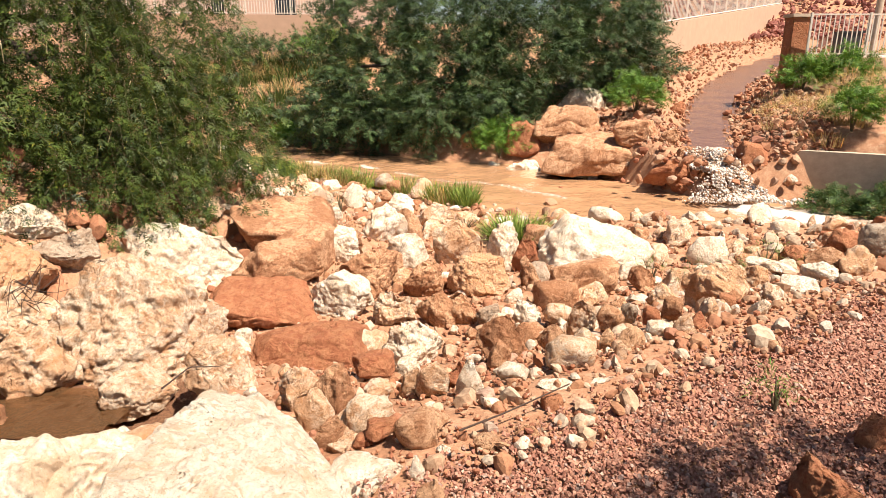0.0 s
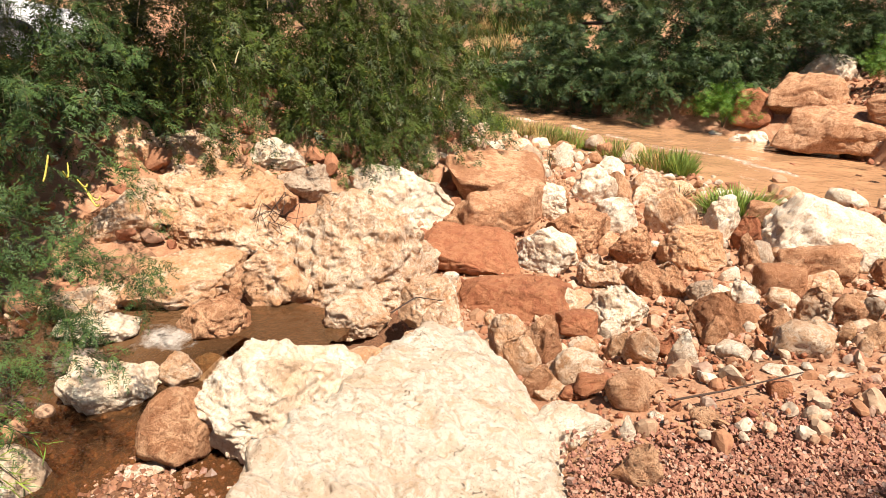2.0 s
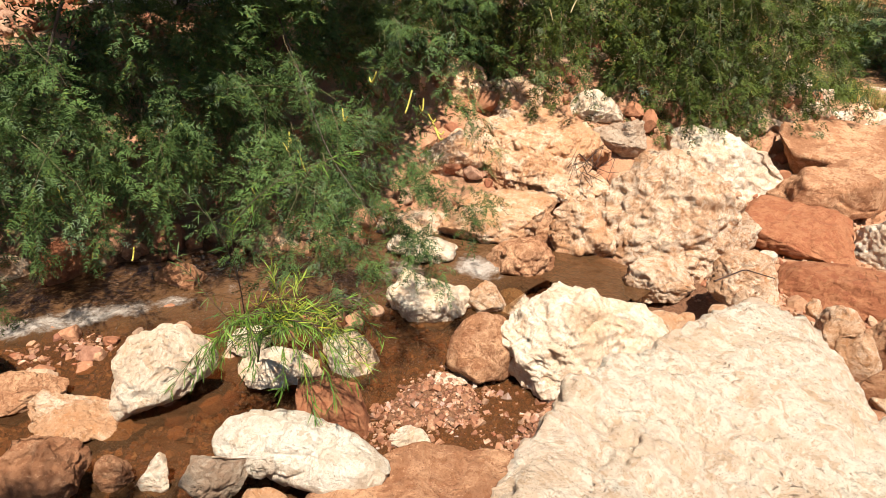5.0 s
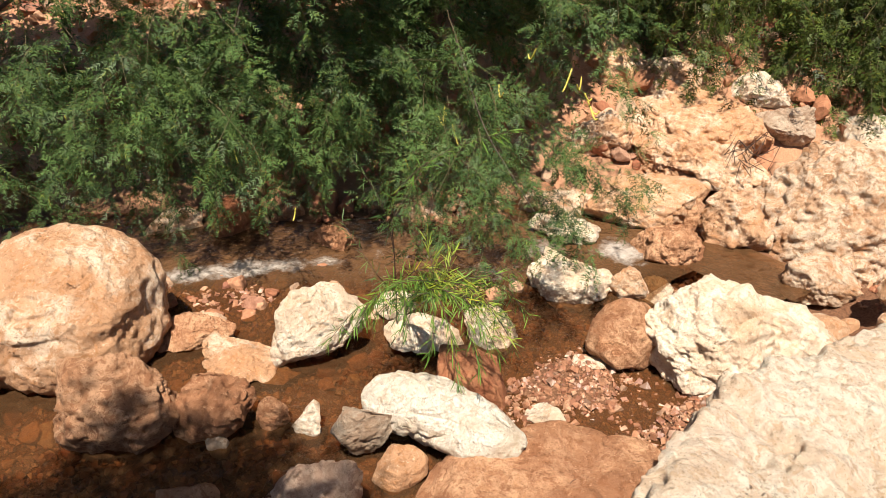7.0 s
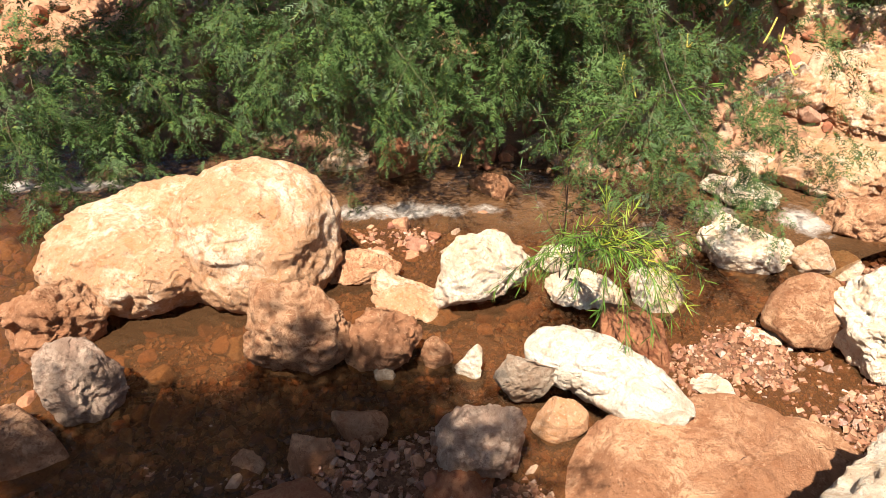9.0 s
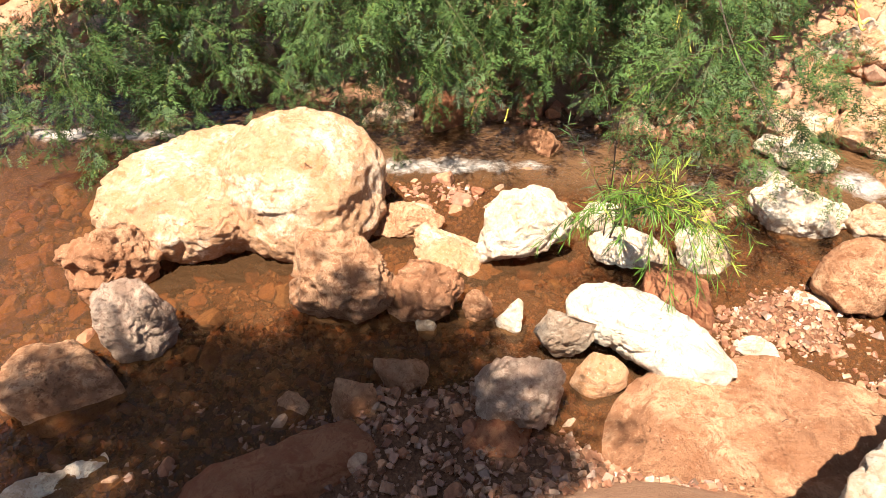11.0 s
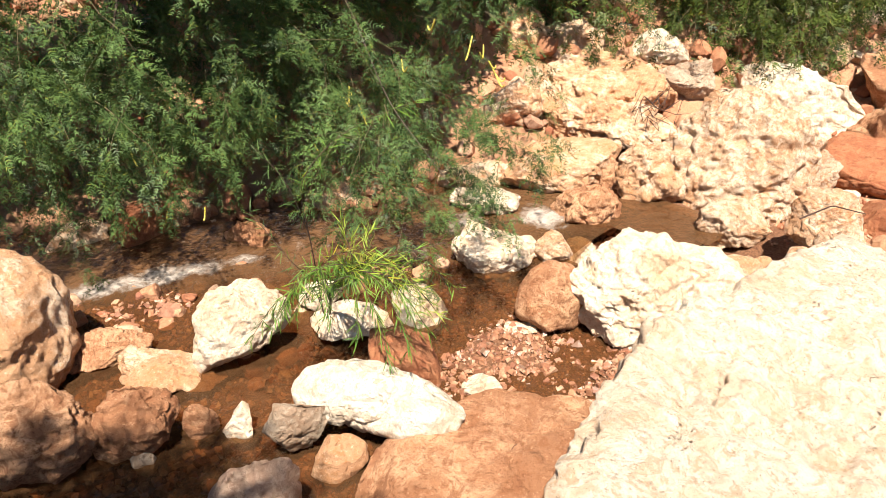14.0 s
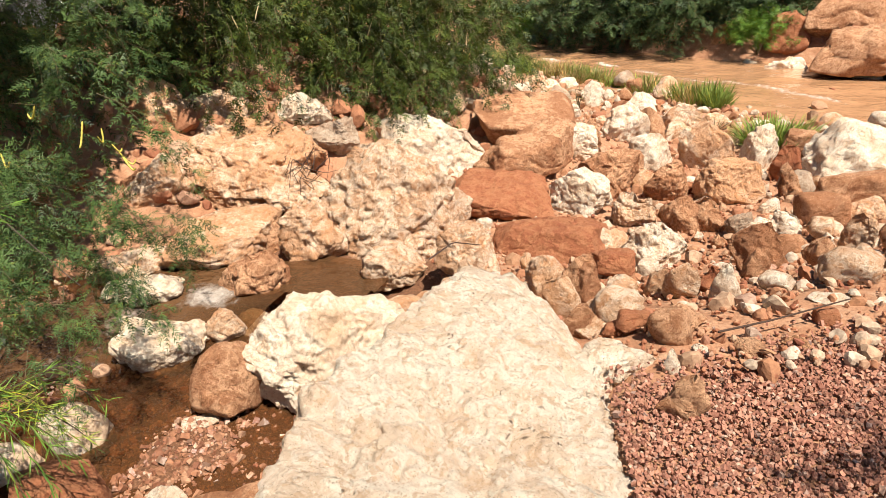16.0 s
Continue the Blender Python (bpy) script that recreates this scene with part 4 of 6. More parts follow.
rock("boulder", "P", "lump", (-2.20, 0.39, -0.61), (0.62, 0.47, 0.68), 69, 139, level=5)
rock("rock", "G", "lump", (-2.89, 0.14, -0.79), (0.16, 0.11, 0.18), 74, 140)
rock("rock", "O", "lump", (-2.58, -0.09, -0.75), (0.38, 0.29, 0.19), 69, 141, level=4)
rock("rock", "W", "lump", (-3.11, 1.45, -0.71), (0.53, 0.40, 0.31), 69, 142, level=5)
rock("rock", "W", "lump", (-2.93, 1.78, -0.70), (0.39, 0.29, 0.36), 69, 143, level=4)
rock("rock", "W", "lump", (-3.49, 1.45, -0.72), (0.34, 0.25, 0.30), 69, 144, level=4)
rock("rock", "C", "holed", (-2.82, 2.86, -0.71), (0.31, 0.24, 0.34), 42, 145, level=4)
rock("rock", "W", "lump", (-3.94, 3.42, -0.81), (0.46, 0.36, 0.46), 41, 146)
rock("boulder", "O", "lump", (-3.36, 3.84, -0.79), (0.57, 0.44, 0.28), 34, 147)
rock("boulder", "O", "lump", (-4.59, 4.41, -0.38), (1.00, 0.77, 1.11), 40, 148)
rock("rock", "C", "lump", (-4.51, 4.80, -0.30), (0.52, 0.50, 0.66), 37, 149)
rock("boulder", "O", "lump", (-7.23, -1.00, -0.70), (0.68, 0.48, 0.58), 91, 150)
rock("boulder", "O", "lump", (-6.87, -0.64, -0.75), (0.69, 0.47, 0.63), 88, 151)
rock("rock", "O", "lump", (-2.43, -0.30, -0.70), (0.35, 0.27, 0.36), 69, 152, level=4)
rock("rock", "O", "lump", (-1.93, 1.30, -0.77), (0.27, 0.12, 0.08), 41, 153)
rock("rock", "W", "slab", (-2.42, 2.10, -0.79), (0.21, 0.16, 0.05), 42, 154, level=4)
rock("boulder", "C", "lump", (-5.65, 0.62, -0.83), (0.60, 0.39, 0.45), 76, 155)
rock("rock", "C", "lump", (-5.20, 1.06, -0.92), (0.49, 0.30, 0.28), 70, 156)
rock("boulder", "C", "lump", (-4.78, 2.88, -0.73), (0.57, 0.40, 0.34), 51, 157)
rock("rock", "R", "lump", (-5.15, 2.27, -0.68), (0.38, 0.33, 0.57), 58, 158)
rock("boulder", "O", "block", (-3.02, -1.66, -0.80), (0.52, 0.44, 0.38), 112, 159, level=4)
rock("boulder", "W", "lump", (-2.45, -1.58, -0.79), (0.77, 0.31, 0.23), 115, 160, level=4)
rock("boulder", "R", "slab", (-2.16, -0.73, -0.79), (0.96, 0.39, 0.24), 96, 161, level=4)
rock("boulder", "O", "block", (2.14, 16.29, -0.15), (1.67, 1.41, 1.01), -8, 162)
rock("boulder", "O", "block", (2.57, 14.70, -0.50), (2.23, 2.27, 0.88), -10, 163)
rock("boulder", "R", "block", (1.09, 16.05, -0.48), (0.92, 0.73, 0.99), -4, 164)
rock("boulder", "W", "lump", (2.67, 18.29, 0.33), (1.44, 1.05, 1.03), -9, 165)
rock("boulder", "O", "block", (3.21, 14.14, -0.10), (0.93, 0.81, 0.68), -13, 166)
rock("boulder", "W", "lump", (2.23, 14.15, -0.92), (0.91, 0.53, 0.97), -9, 167)
rock("boulder", "W", "lump", (0.96, 15.14, -1.07), (1.23, 0.72, 0.74), -4, 168)
rock("rock", "W", "lump", (0.39, 15.66, -1.03), (0.53, 0.34, 0.44), -2, 169)
rock("boulder", "R", "slab", (3.64, 12.81, -0.62), (1.01, 0.91, 0.47), -16, 170)
rock("boulder", "O", "lump", (3.95, 13.01, -0.40), (0.71, 0.47, 0.61), -17, 171)
rock("boulder", "O", "lump", (4.82, 12.37, -0.66), (0.60, 0.41, 0.77), -21, 172)
rock("boulder", "R", "block", (5.14, 12.77, -0.34), (0.68, 0.65, 0.63), -22, 173)
rock("boulder", "O", "lump", (-0.17, 16.34, -0.60), (0.96, 0.60, 1.15), 0, 174)
rock("rock", "W", "lump", (5.67, 12.28, -0.64), (0.45, 0.29, 0.28), -24, 175)
rock("boulder", "O", "lump", (4.60, 12.86, -0.43), (0.61, 0.46, 0.64), -19, 176)
rock("boulder", "O", "lump", (3.79, 13.74, -0.15), (0.63, 0.43, 0.71), -15, 177)
rock("rock", "R", "lump", (4.88, 17.12, 0.17), (0.52, 0.36, 0.65), -16, 178)
rock("boulder", "W", "mound", (-2.00, 2.74, -0.59), (1.34, 1.01, 0.75), 42, 179, level=6)
rock("rock", "R", "lump", (1.38, 2.17, 0.00), (0.42, 0.38, 0.57), -31, 180)
rock("rock", "R", "lump", (1.74, 2.56, 0.01), (0.33, 0.29, 0.31), -33, 181)
rock("boulder", "O", "lump", (4.14, 12.59, -0.65), (0.65, 0.41, 0.66), -18, 182)
rock("rock", "R", "lump", (4.49, 12.55, -0.76), (0.48, 0.41, 0.49), -20, 183)
rock("boulder", "R", "lump", (3.86, 12.65, -0.82), (0.71, 0.45, 0.49), -17, 184)
rock("boulder", "O", "lump", (5.13, 12.51, -0.72), (0.57, 0.41, 0.50), -22, 185)
rock("rock", "C", "lump", (-2.67, 4.35, -0.75), (0.48, 0.31, 0.39), 30, 188)
rock("rock", "O", "lump", (-2.94, 3.95, -0.77), (0.44, 0.31, 0.35), 34, 189)
rock("rock", "C", "lump", (-0.79, 5.04, -0.78), (0.46, 0.35, 0.27), 22, 191, level=4)
rock("rock", "O", "lump", (-0.63, 3.10, -0.20), (0.30, 0.23, 0.43), 22, 192, level=4)
rock("rock", "W", "lump", (-2.85, 3.19, -0.87), (0.40, 0.26, 0.28), 40, 193)
rock("rock", "O", "lump", (-3.41, 4.11, -0.71), (0.50, 0.33, 0.47), 38, 194)
rock("rock", "C", "lump", (-1.58, 3.91, -0.48), (0.54, 0.41, 0.47), 22, 195, level=5)
rock("rock", "R", "block", (-0.30, 2.57, -0.04), (0.16, 0.13, 0.07), 5, 196)
rock("rock", "O", "lump", (-0.11, 2.60, -0.04), (0.30, 0.22, 0.22), 1, 197, level=4)
# the large pale boulder beside the viewpoint
rock("boulder", "W", "lump", (-0.72, 1.62, -0.34), (1.27, 1.86, 1.07), 0, 301, level=6, rough=1.2, label="huge cream-white limestone boulder at the edge of the gravel", planes=[
    (0.16, -0.03, 1, 0.42), (0.665, 0.746, 0.3, 0.84), (0.946, 0.324, 0.3, 0.64), (1, 0.05, 0.25, 0.71), (-0.958, -0.287, 0.05, 0.61), (-0.985, 0.171, 0.15, 0.58), (0, -1, 0.1, 1.1), (-0.6, -0.8, 0, 0.95), (-0.1, 1, 0.5, 1.27), (0, 0, -1, 0.75)])
# the boulder with a cleft, standing in the stream
rock("boulder", "C", "lump", (-4.28, -0.67, -0.49), (1.8, 1.1, 1.0), 74, 304, level=6, rough=0.8, label="great cream boulder with a deep cleft standing in the stream", lobes=[
    (0.38, -0.04, 0.08, 0.51, 0.48, 0.355), (-0.42, -0.10, -0.04, 0.50, 0.46, 0.28), (0.40, -0.08, -0.12, 0.49, 0.46, 0.36), (-0.02, 0.17, -0.01, 0.6, 0.32, 0.31), (-0.22, -0.16, -0.10, 0.42, 0.42, 0.29)])
# the long white rock
rock("boulder", "B", "round", (-2.29, 1.06, -0.60), (0.84, 0.34, 0.32), 31, 312, level=5, rough=1.3, label="long bright white rock lying across the pool", tilt=(0, -2), lobes=[
    (-0.19, 0.0, 0.03, 0.24, 0.165, 0.145), (-0.08, 0.02, 0.02, 0.29, 0.17, 0.14), (0.17, 0.0, -0.03, 0.265, 0.16, 0.125), (0.02, -0.02, -0.02, 0.36, 0.145, 0.105)])

rock("boulder", "O", "block", (-1.64, 1.05, -0.80), (1.66, 1.10, 0.45), 82, 305, level=5, rough=0.9, label="broad low orange rock strewn with twigs beside the pool")
rock("rock", "W", "lump", (-2.19, 1.60, -0.76), (0.30, 0.22, 0.15), 42, 407, level=4)
rock("boulder", "R", "lump", (-4.10, 0.72, -0.86), (0.78, 0.50, 0.40), 70, 401)
rock("rock", "R", "lump", (-2.09, 0.24, -0.75), (0.39, 0.29, 0.16), 69, 402, level=4)
rock("rock", "O", "lump", (-2.62, -0.62, -0.86), (0.42, 0.30, 0.26), 20, 403)
rock("boulder", "O", "lump", (-4.75, 1.55, -0.86), (0.60, 0.44, 0.50), 30, 404)
rock("boulder", "R", "lump", (-5.35, 1.0, -0.74), (0.80, 0.55, 0.60), 110, 405)
rock("boulder", "C", "lump", (-2.21, 3.98, -0.71), (0.66, 0.49, 0.46), 42, 408, level=4)
rock("boulder", "C", "lump", (-4.85, 2.35, -0.74), (0.62, 0.5, 0.55), 10, 406)


# smaller rocks packed between the others, down to the creek
rng = np.random.RandomState(404)
added = 0
for k in range(5000):
    if added >= 190:
        break
    x, y = rng.uniform(-3.6, 5.5), rng.uniform(2.3, 12.5)
    u = (y - bench_edge(x)) / (creek_near(x) - bench_edge(x))
    if not 0.04 < u < 0.98 or (x < -1.2 and y < 3.1) or (x < -2.2 and y < 4.4):
        continue
    wide = (0.12 + 0.26 * rng.uniform() ** 1.6) * (0.75 + 0.10 * y)
    if any((x - a) ** 2 + (y - b) ** 2 < (0.72 * r + 0.36 * wide) ** 2 for a, b, r in PLACED):
        continue
    kind = rng.choice(["W", "C", "O", "R", "G"], p=[0.27, 0.36, 0.24, 0.08, 0.05])
    style = rng.choice(["lump", "block", "holed", "round"], p=[0.6, 0.22, 0.12, 0.06])
    tall = wide * rng.uniform(0.6, 0.95)
    rock("rock", kind, style, (x, y, float(terrain(x, y)) + tall * rng.uniform(0.12, 0.3)), (wide, wide * rng.uniform(0.65, 1.0), tall), rng.uniform(0, 360), 2000 + k, level=3 if y < 9 else 2)
    added += 1


# ---- loose stones ----
def chip(seed):
    """A small angular chip of crushed stone: a skewed block."""
    r = np.random.RandomState(seed)
    v = np.array([(x, y, z) for z in (-0.36, 0.36) for y in (-0.36, 0.36) for x in (-0.36, 0.36)]) + r.normal(0, 0.10, (8, 3))
    v = v * np.array([1.15, r.uniform(0.8, 1.0), r.uniform(0.6, 0.9)])
    return v, np.array([(0, 2, 3), (0, 3, 1), (4, 5, 7), (4, 7, 6), (0, 1, 5), (0, 5, 4), (2, 6, 7), (2, 7, 3), (0, 4, 6), (0, 6, 2), (1, 3, 7), (1, 7, 5)])


def stones(name, rng, x, y, z, size, level, material, label, flat=0.75, kinds=12, sink=0.2):
    forms = [chip(900 + k) if level < 0 else rock_form(900 + k, level, ("lump", "block")[k % 2], (1, rng.uniform(0.7, 0.95), rng.uniform(0.55, 0.8)), 0.8) for k in range(kinds)]
    pick = rng.randint(0, kinds, len(x))
    pieces = []
    for k in range(kinds):
        s = pick == k
        if not s.any():
            continue
        turn = random_turns(rng, s.sum())
        pieces.append(many(forms[k][0], forms[k][1], np.c_[x[s], y[s], z[s] + size[s] * (0.35 - sink)], turn, size[s]))
    v, f = joined(pieces)
    return tagged(put(name, v, f, material), label, "stones", kind="stuff")


rng = np.random.RandomState(11)
# gravel bench
gx, gy = rng.uniform(-0.5, 3.6, 130000), rng.uniform(1.5, 5.2, 130000)
keep = (gy < bench_edge(gx) + 0.12 * rng.normal(0, 1, 130000)) & (gx > -0.75 + 0.1 * gy) & (gx < 0.72 * gy + 0.35)
keep &= (0.946 * (gx + 0.75) + 0.324 * (gy - 1.65) > 0.52) | (0.665 * (gx + 0.75) + 0.746 * (gy - 1.65) > 0.71)
keep &= rng.uniform(0, 1, len(gx)) < 1.35 - 0.17 * gy
gx, gy = gx[keep], gy[keep]
gs = rng.uniform(0.0095, 0.0195, len(gx)) * (0.62 + 0.16 * gy) * (1 + 0.4 * (rng.uniform(0, 1, len(gx)) > 0.93))
stones("gravel", rng, gx, gy, np.full(len(gx), -0.022) + rng.uniform(-0.006, 0.012, len(gx)), gs, -1, GRAVEL, "loose purplish-red crushed gravel covering the bench", sink=0.0)
# the same gravel, thinner, on the rest of the bench behind and beside
ex, ey = rng.uniform(-0.6, 5.5, 9000), rng.uniform(-4.0, 4.5, 9000)
keep = ((ey < 1.55) | (ex > 0.72 * ey + 0.3)) & (ey < bench_edge(ex)) & ((ex > 0.1) | (ey < 0.3))
ex, ey = ex[keep], ey[keep]
stones("gravel", rng, ex, ey, np.full(len(ex), -0.02), rng.uniform(0.025, 0.05, len(ex)), -1, GRAVEL, "loose red crushed gravel scattered over the bench", sink=0.0)
# cobbles among the rocks of the slope
cx, cy = rng.uniform(-3.4, 6.0, 9000), rng.uniform(2.2, 13.5, 9000)
u = (cy - bench_edge(cx)) / (creek_near(cx) - bench_edge(cx))
keep = (u > -0.02) & (u < 1.02) & ~((cx < -1.3) & (cy < 4.2)) & (rng.uniform(0, 1, 9000) < 1.1 - 0.055 * cy)
cx, cy = cx[keep], cy[keep]
clear = np.ones(len(cx), bool)
for x, y, r in PLACED:
    clear &= (cx - x) ** 2 + (cy - y) ** 2 > r * r
cx, cy = cx[clear], cy[clear]
cs = rng.uniform(0.04, 0.125, len(cx)) * (0.75 + 0.085 * cy) * (1 + 0.6 * (rng.uniform(0, 1, len(cx)) > 0.85))
stones("cobbles", rng, cx, cy, terrain(cx, cy), cs, 1, COBBLE, "cream, orange and white cobbles filling the slope", sink=0.25)
# small broken stone in the gaps of the slope
hx, hy = rng.uniform(-2.6, 5.0, 17000), rng.uniform(2.2, 9.0, 17000)
u = (hy - bench_edge(hx)) / (creek_near(hx) - bench_edge(hx))
keep = (u > -0.03) & (u < 0.85) & ~((hx < -1.2) & (hy < 4.0)) & (rng.uniform(0, 1, 17000) < 1.15 - 0.1 * hy)
hx, hy = hx[keep], hy[keep]
stones("broken_stone", rng, hx, hy, terrain(hx, hy), rng.uniform(0.025, 0.06, len(hx)) * (0.7 + 0.1 * hy), 0, REDCOBBLE, "small broken orange stone between the rocks", sink=0.05)
# pebbles of the stream bed
px, py = rng.uniform(-4.6, -1.5, 22000), rng.uniform(-2.2, 3.6, 22000)
drift = vnoise(np.c_[px * 1.5 + 4.2, py * 1.5 + 4.2, 4.2 + 0 * px], 41) + 0.5 * vnoise(np.c_[px * 5, py * 5, 0 * px], 44)
beach = 0.55 * step(0.6, 1.2, py) * step(-2.9, -2.5, px)
keep = (bank_side(px, py) < 0.1) & (drift + beach + rng.normal(0, 0.25, 22000) > -0.45)
px, py = px[keep], py[keep]
ps = 0.010 + 0.036 * rng.uniform(0, 1, len(px)) ** 2.2 + 0.016 * (rng.uniform(0, 1, len(px)) > 0.97)
stones("stream_pebbles", rng, px, py, terrain(px, py) + 0.006, ps, -1, BEDSTONE, "small wet red and brown pebbles on the stream bed", sink=0.05)
nx, ny = rng.uniform(-3.0, -1.5, 8000), rng.uniform(0.6, 3.0, 8000)
stones("beach_pebbles", rng, nx, ny, terrain(nx, ny) + 0.004, 0.009 + 0.018 * rng.uniform(0, 1, 8000) ** 2, -1, BEDSTONE, "fine wet pinkish pebbles of a small beach", sink=0.05)
mx, my = rng.uniform(-5.6, -1.6, 2300), rng.uniform(-2.6, 3.6, 2300)
keep = bank_side(mx, my) < 0.15
mx, my = mx[keep], my[keep]
ms = (0.03 + 0.19 * rng.uniform(0, 1, len(mx)) ** 3) * np.where(mx > -3.05, np.where(my > 0.7, 0.4, 0.55), 1.0)
stones("stream_stones", rng, mx, my, terrain(mx, my), ms, 2, REDCOBBLE, "cream and orange stones standing out of the shallow stream", sink=0.12)
# broken stone on the wooded bank
bx, by = rng.uniform(-10, -2.2, 1700), rng.uniform(-4, 9, 1700)
q = bank_side(bx, by)
keep = (q > 0.05) & (q < 4.5)
bx, by = bx[keep], by[keep]
bs = rng.uniform(0.08, 0.34, len(bx))
stones("bank_stones", rng, bx, by, terrain(bx, by), bs, 2, REDCOBBLE, "orange and cream broken stone on the shaded bank", sink=0.1)
# both banks of the side channel and the mound beyond
sy = 12.5 + 34 * rng.uniform(0, 1, 8000) ** 1.5
side = rng.choice([-1, 1], 8000)
half = np.minimum(0.24 + 0.034 * (sy - 12.6), 0.85)
reach = rng.uniform(0, 1, 8000) ** 0.8 * np.where(side < 0, 3.3, 1.9)
sx = channel_x(sy) + side * (half + reach)
ss = rng.uniform(0.06, 0.20, 8000) * (1 + 0.8 * (rng.uniform(0, 1, 8000) > 0.93))
stones("channel_stones", rng, sx, sy, terrain(sx, sy), ss, 0, REDCOBBLE, "orange and cream rubble lining the side channel", sink=0.1)
vx, vy = rng.uniform(11, 30, 3200), rng.uniform(37, 54, 3200)
stones("rubble_slope", rng, vx, vy, terrain(vx, vy), rng.uniform(0.2, 0.6, 3200), 0, DARKRUBBLE, "dark red rubble covering the slope beyond the channel", sink=0.1)
fx, fy = rng.uniform(2.9, 5.9, 70), rng.uniform(11.9, 13.6, 70)
stones("fall_stones", rng, fx, fy, np.where(fy > 12.2, -0.40, -0.70), rng.uniform(0.10, 0.30, 70), 1, REDCOBBLE, "wet orange stones round the small waterfall", sink=0.1)
kx, ky = rng.uniform(-8, 8, 160), rng.uniform(0, 1, 160)
ky = creek_near(kx) + rng.normal(0.1, 0.35, 160)
stones("shore_stones", rng, kx, ky, np.full(160, -1.05), rng.uniform(0.1, 0.3, 160), 1, COBBLE, "stones half covered by water at the creek edge", sink=0.1)


# ---- falling water ----
def cascade():
    """White water: froth broken into many small flecks over the ledges at the end of the side channel."""
    r = np.random.RandomState(61)
    n = 7000
    u = r.uniform(0, 1, n) ** 0.8
    lane = r.choice([-0.75, -0.28, 0.05, 0.42, 0.85], n, p=[0.14, 0.2, 0.26, 0.24, 0.16])
    x = 4.28 + 0.30 * u + lane * (0.38 + 0.45 * step(0.3, 1.0, u)) + r.normal(0, 0.07 + 0.10 * step(0.75, 1.0, u), n) + 0.08 * np.sin(9 * u + 5 * lane)
    y = 13.05 - 1.6 * u + r.normal(0, 0.04, n)
    z = -0.24 - 0.26 * step(0.10, 0.36, u + 0.12 * np.sin(5 * x)) - 0.40 * step(0.55, 0.85, u + 0.1 * np.sin(4 * x + 1)) + r.uniform(-0.02, 0.05, n)
    keep = vnoise(np.c_[x * 3, y * 3, z * 3], 71) > -0.25
    x, y, z = x[keep], y[keep], z[keep]
    size = (0.007 + 0.024 * r.uniform(0, 1, len(x)) ** 2)[:, None] * np.array([0.9, 1.7, 0.7])
    form, faces = ico(0)
    turn = frames_along(np.c_[r.normal(0, 0.35, len(x)), -np.ones(len(x)), r.normal(-0.35, 0.3, len(x))], r)
    v, f = many(form, faces, np.c_[x, y, z], turn, size[:, [1, 0, 2]])
    ob = put("waterfall", v, f, CREEK, smooth=True)
    att = ob.data.attributes.new("foam", "FLOAT", "POINT")
    att.data.foreach_set("value", np.repeat(r.uniform(0.45, 0.95, len(x)), len(form)).astype(np.float32))
    tagged(ob, "white water breaking over ledges into the creek", "waterfall", kind="structure")


# ---- plants ----
def feather_leaf(pairs=9, spread=24, leaflet=0.17, width=0.055, pinnae=2, seed=0, sharp=False):
    """A twice-divided leaf, 1 long along x: leaflets as small blades."""
    v, f, r = [], [], np.random.RandomState(seed)
    angles = (spread, -spread) if pinnae == 2 else (spread * 1.6, spread * 0.5, -spread * 0.5, -spread * 1.6)
    for ang in angles:
        c, s = math.cos(radians(ang)), math.sin(radians(ang))
        for k in range(pairs):
            a = 0.14 + 0.86 * (k + 0.5) / pairs
            base = np.array([a * c, a * s, -0.16 * a * a]) + r.normal(0, 0.02, 3)
            for side in (1, -1):
                t = radians(ang + side * (44 + 30 * r.uniform(-1, 1)))
                d = np.array([math.cos(t), math.sin(t), -0.12])
                o = np.array([-d[1], d[0], 0.15 * side])
                long = leaflet * r.uniform(0.7, 1.2) * (1 - 0.45 * abs(2 * (k + 0.5) / pairs - 0.9))
                n = len(v)
                if sharp:
                    v += [base - o * width * 0.5, base + o * width * 0.5, base + d * long]
                    f.append((n, n + 1, n + 2))
                    continue
                v += [base, base + d * long * 0.5 + o * width * 0.5, base + d * long, base + d * long * 0.5 - o * width * 0.5]
                f.append((n, n + 1, n + 2, n + 3))
    return np.array(v), np.array(f)


def blade_leaf(width=0.06):
    """A narrow bent leaf, 1 long along x."""
    v = np.array([(0, 0, 0), (0.4, width / 2, -0.03), (0.4, -width / 2, -0.03), (1, 0, -0.2), (0.75, width * 0.35, -0.1), (0.75, -width * 0.35, -0.1)])
    return v, np.array([(0, 2, 1), (1, 2, 5), (1, 5, 4), (4, 5, 3)])


def frames_along(d, rng):
    """Turn matrices whose x axis is d, with z roughly up and a random roll."""
    d = d / (np.linalg.norm(d, axis=1)[:, None] + 1e-9)
    up = np.array([0, 0, 1.0]) + rng.normal(0, 0.45, d.shape)
    y = np.cross(up, d)
    y /= np.linalg.norm(y, axis=1)[:, None] + 1e-9
    z = np.cross(d, y)
    return np.stack([d, y, z], -1)


def strands(rng, starts, ways, lengths, droop=0.10, steps=12, wander=0.12):
    """Hanging twigs: points (k, steps, 3) and their directions."""
    p, d = starts.copy(), ways / np.linalg.norm(ways, axis=1)[:, None]
    pts, dirs = [p], [d]
    for _ in range(steps - 1):
        d = d + np.array([0, 0, -droop]) + rng.normal(0, wander, d.shape)
        d = d / np.linalg.norm(d, axis=1)[:, None]
        p = p + d * (lengths / (steps - 1))[:, None]
        pts.append(p), dirs.append(d)
    return np.stack(pts, 1), np.stack(dirs, 1)


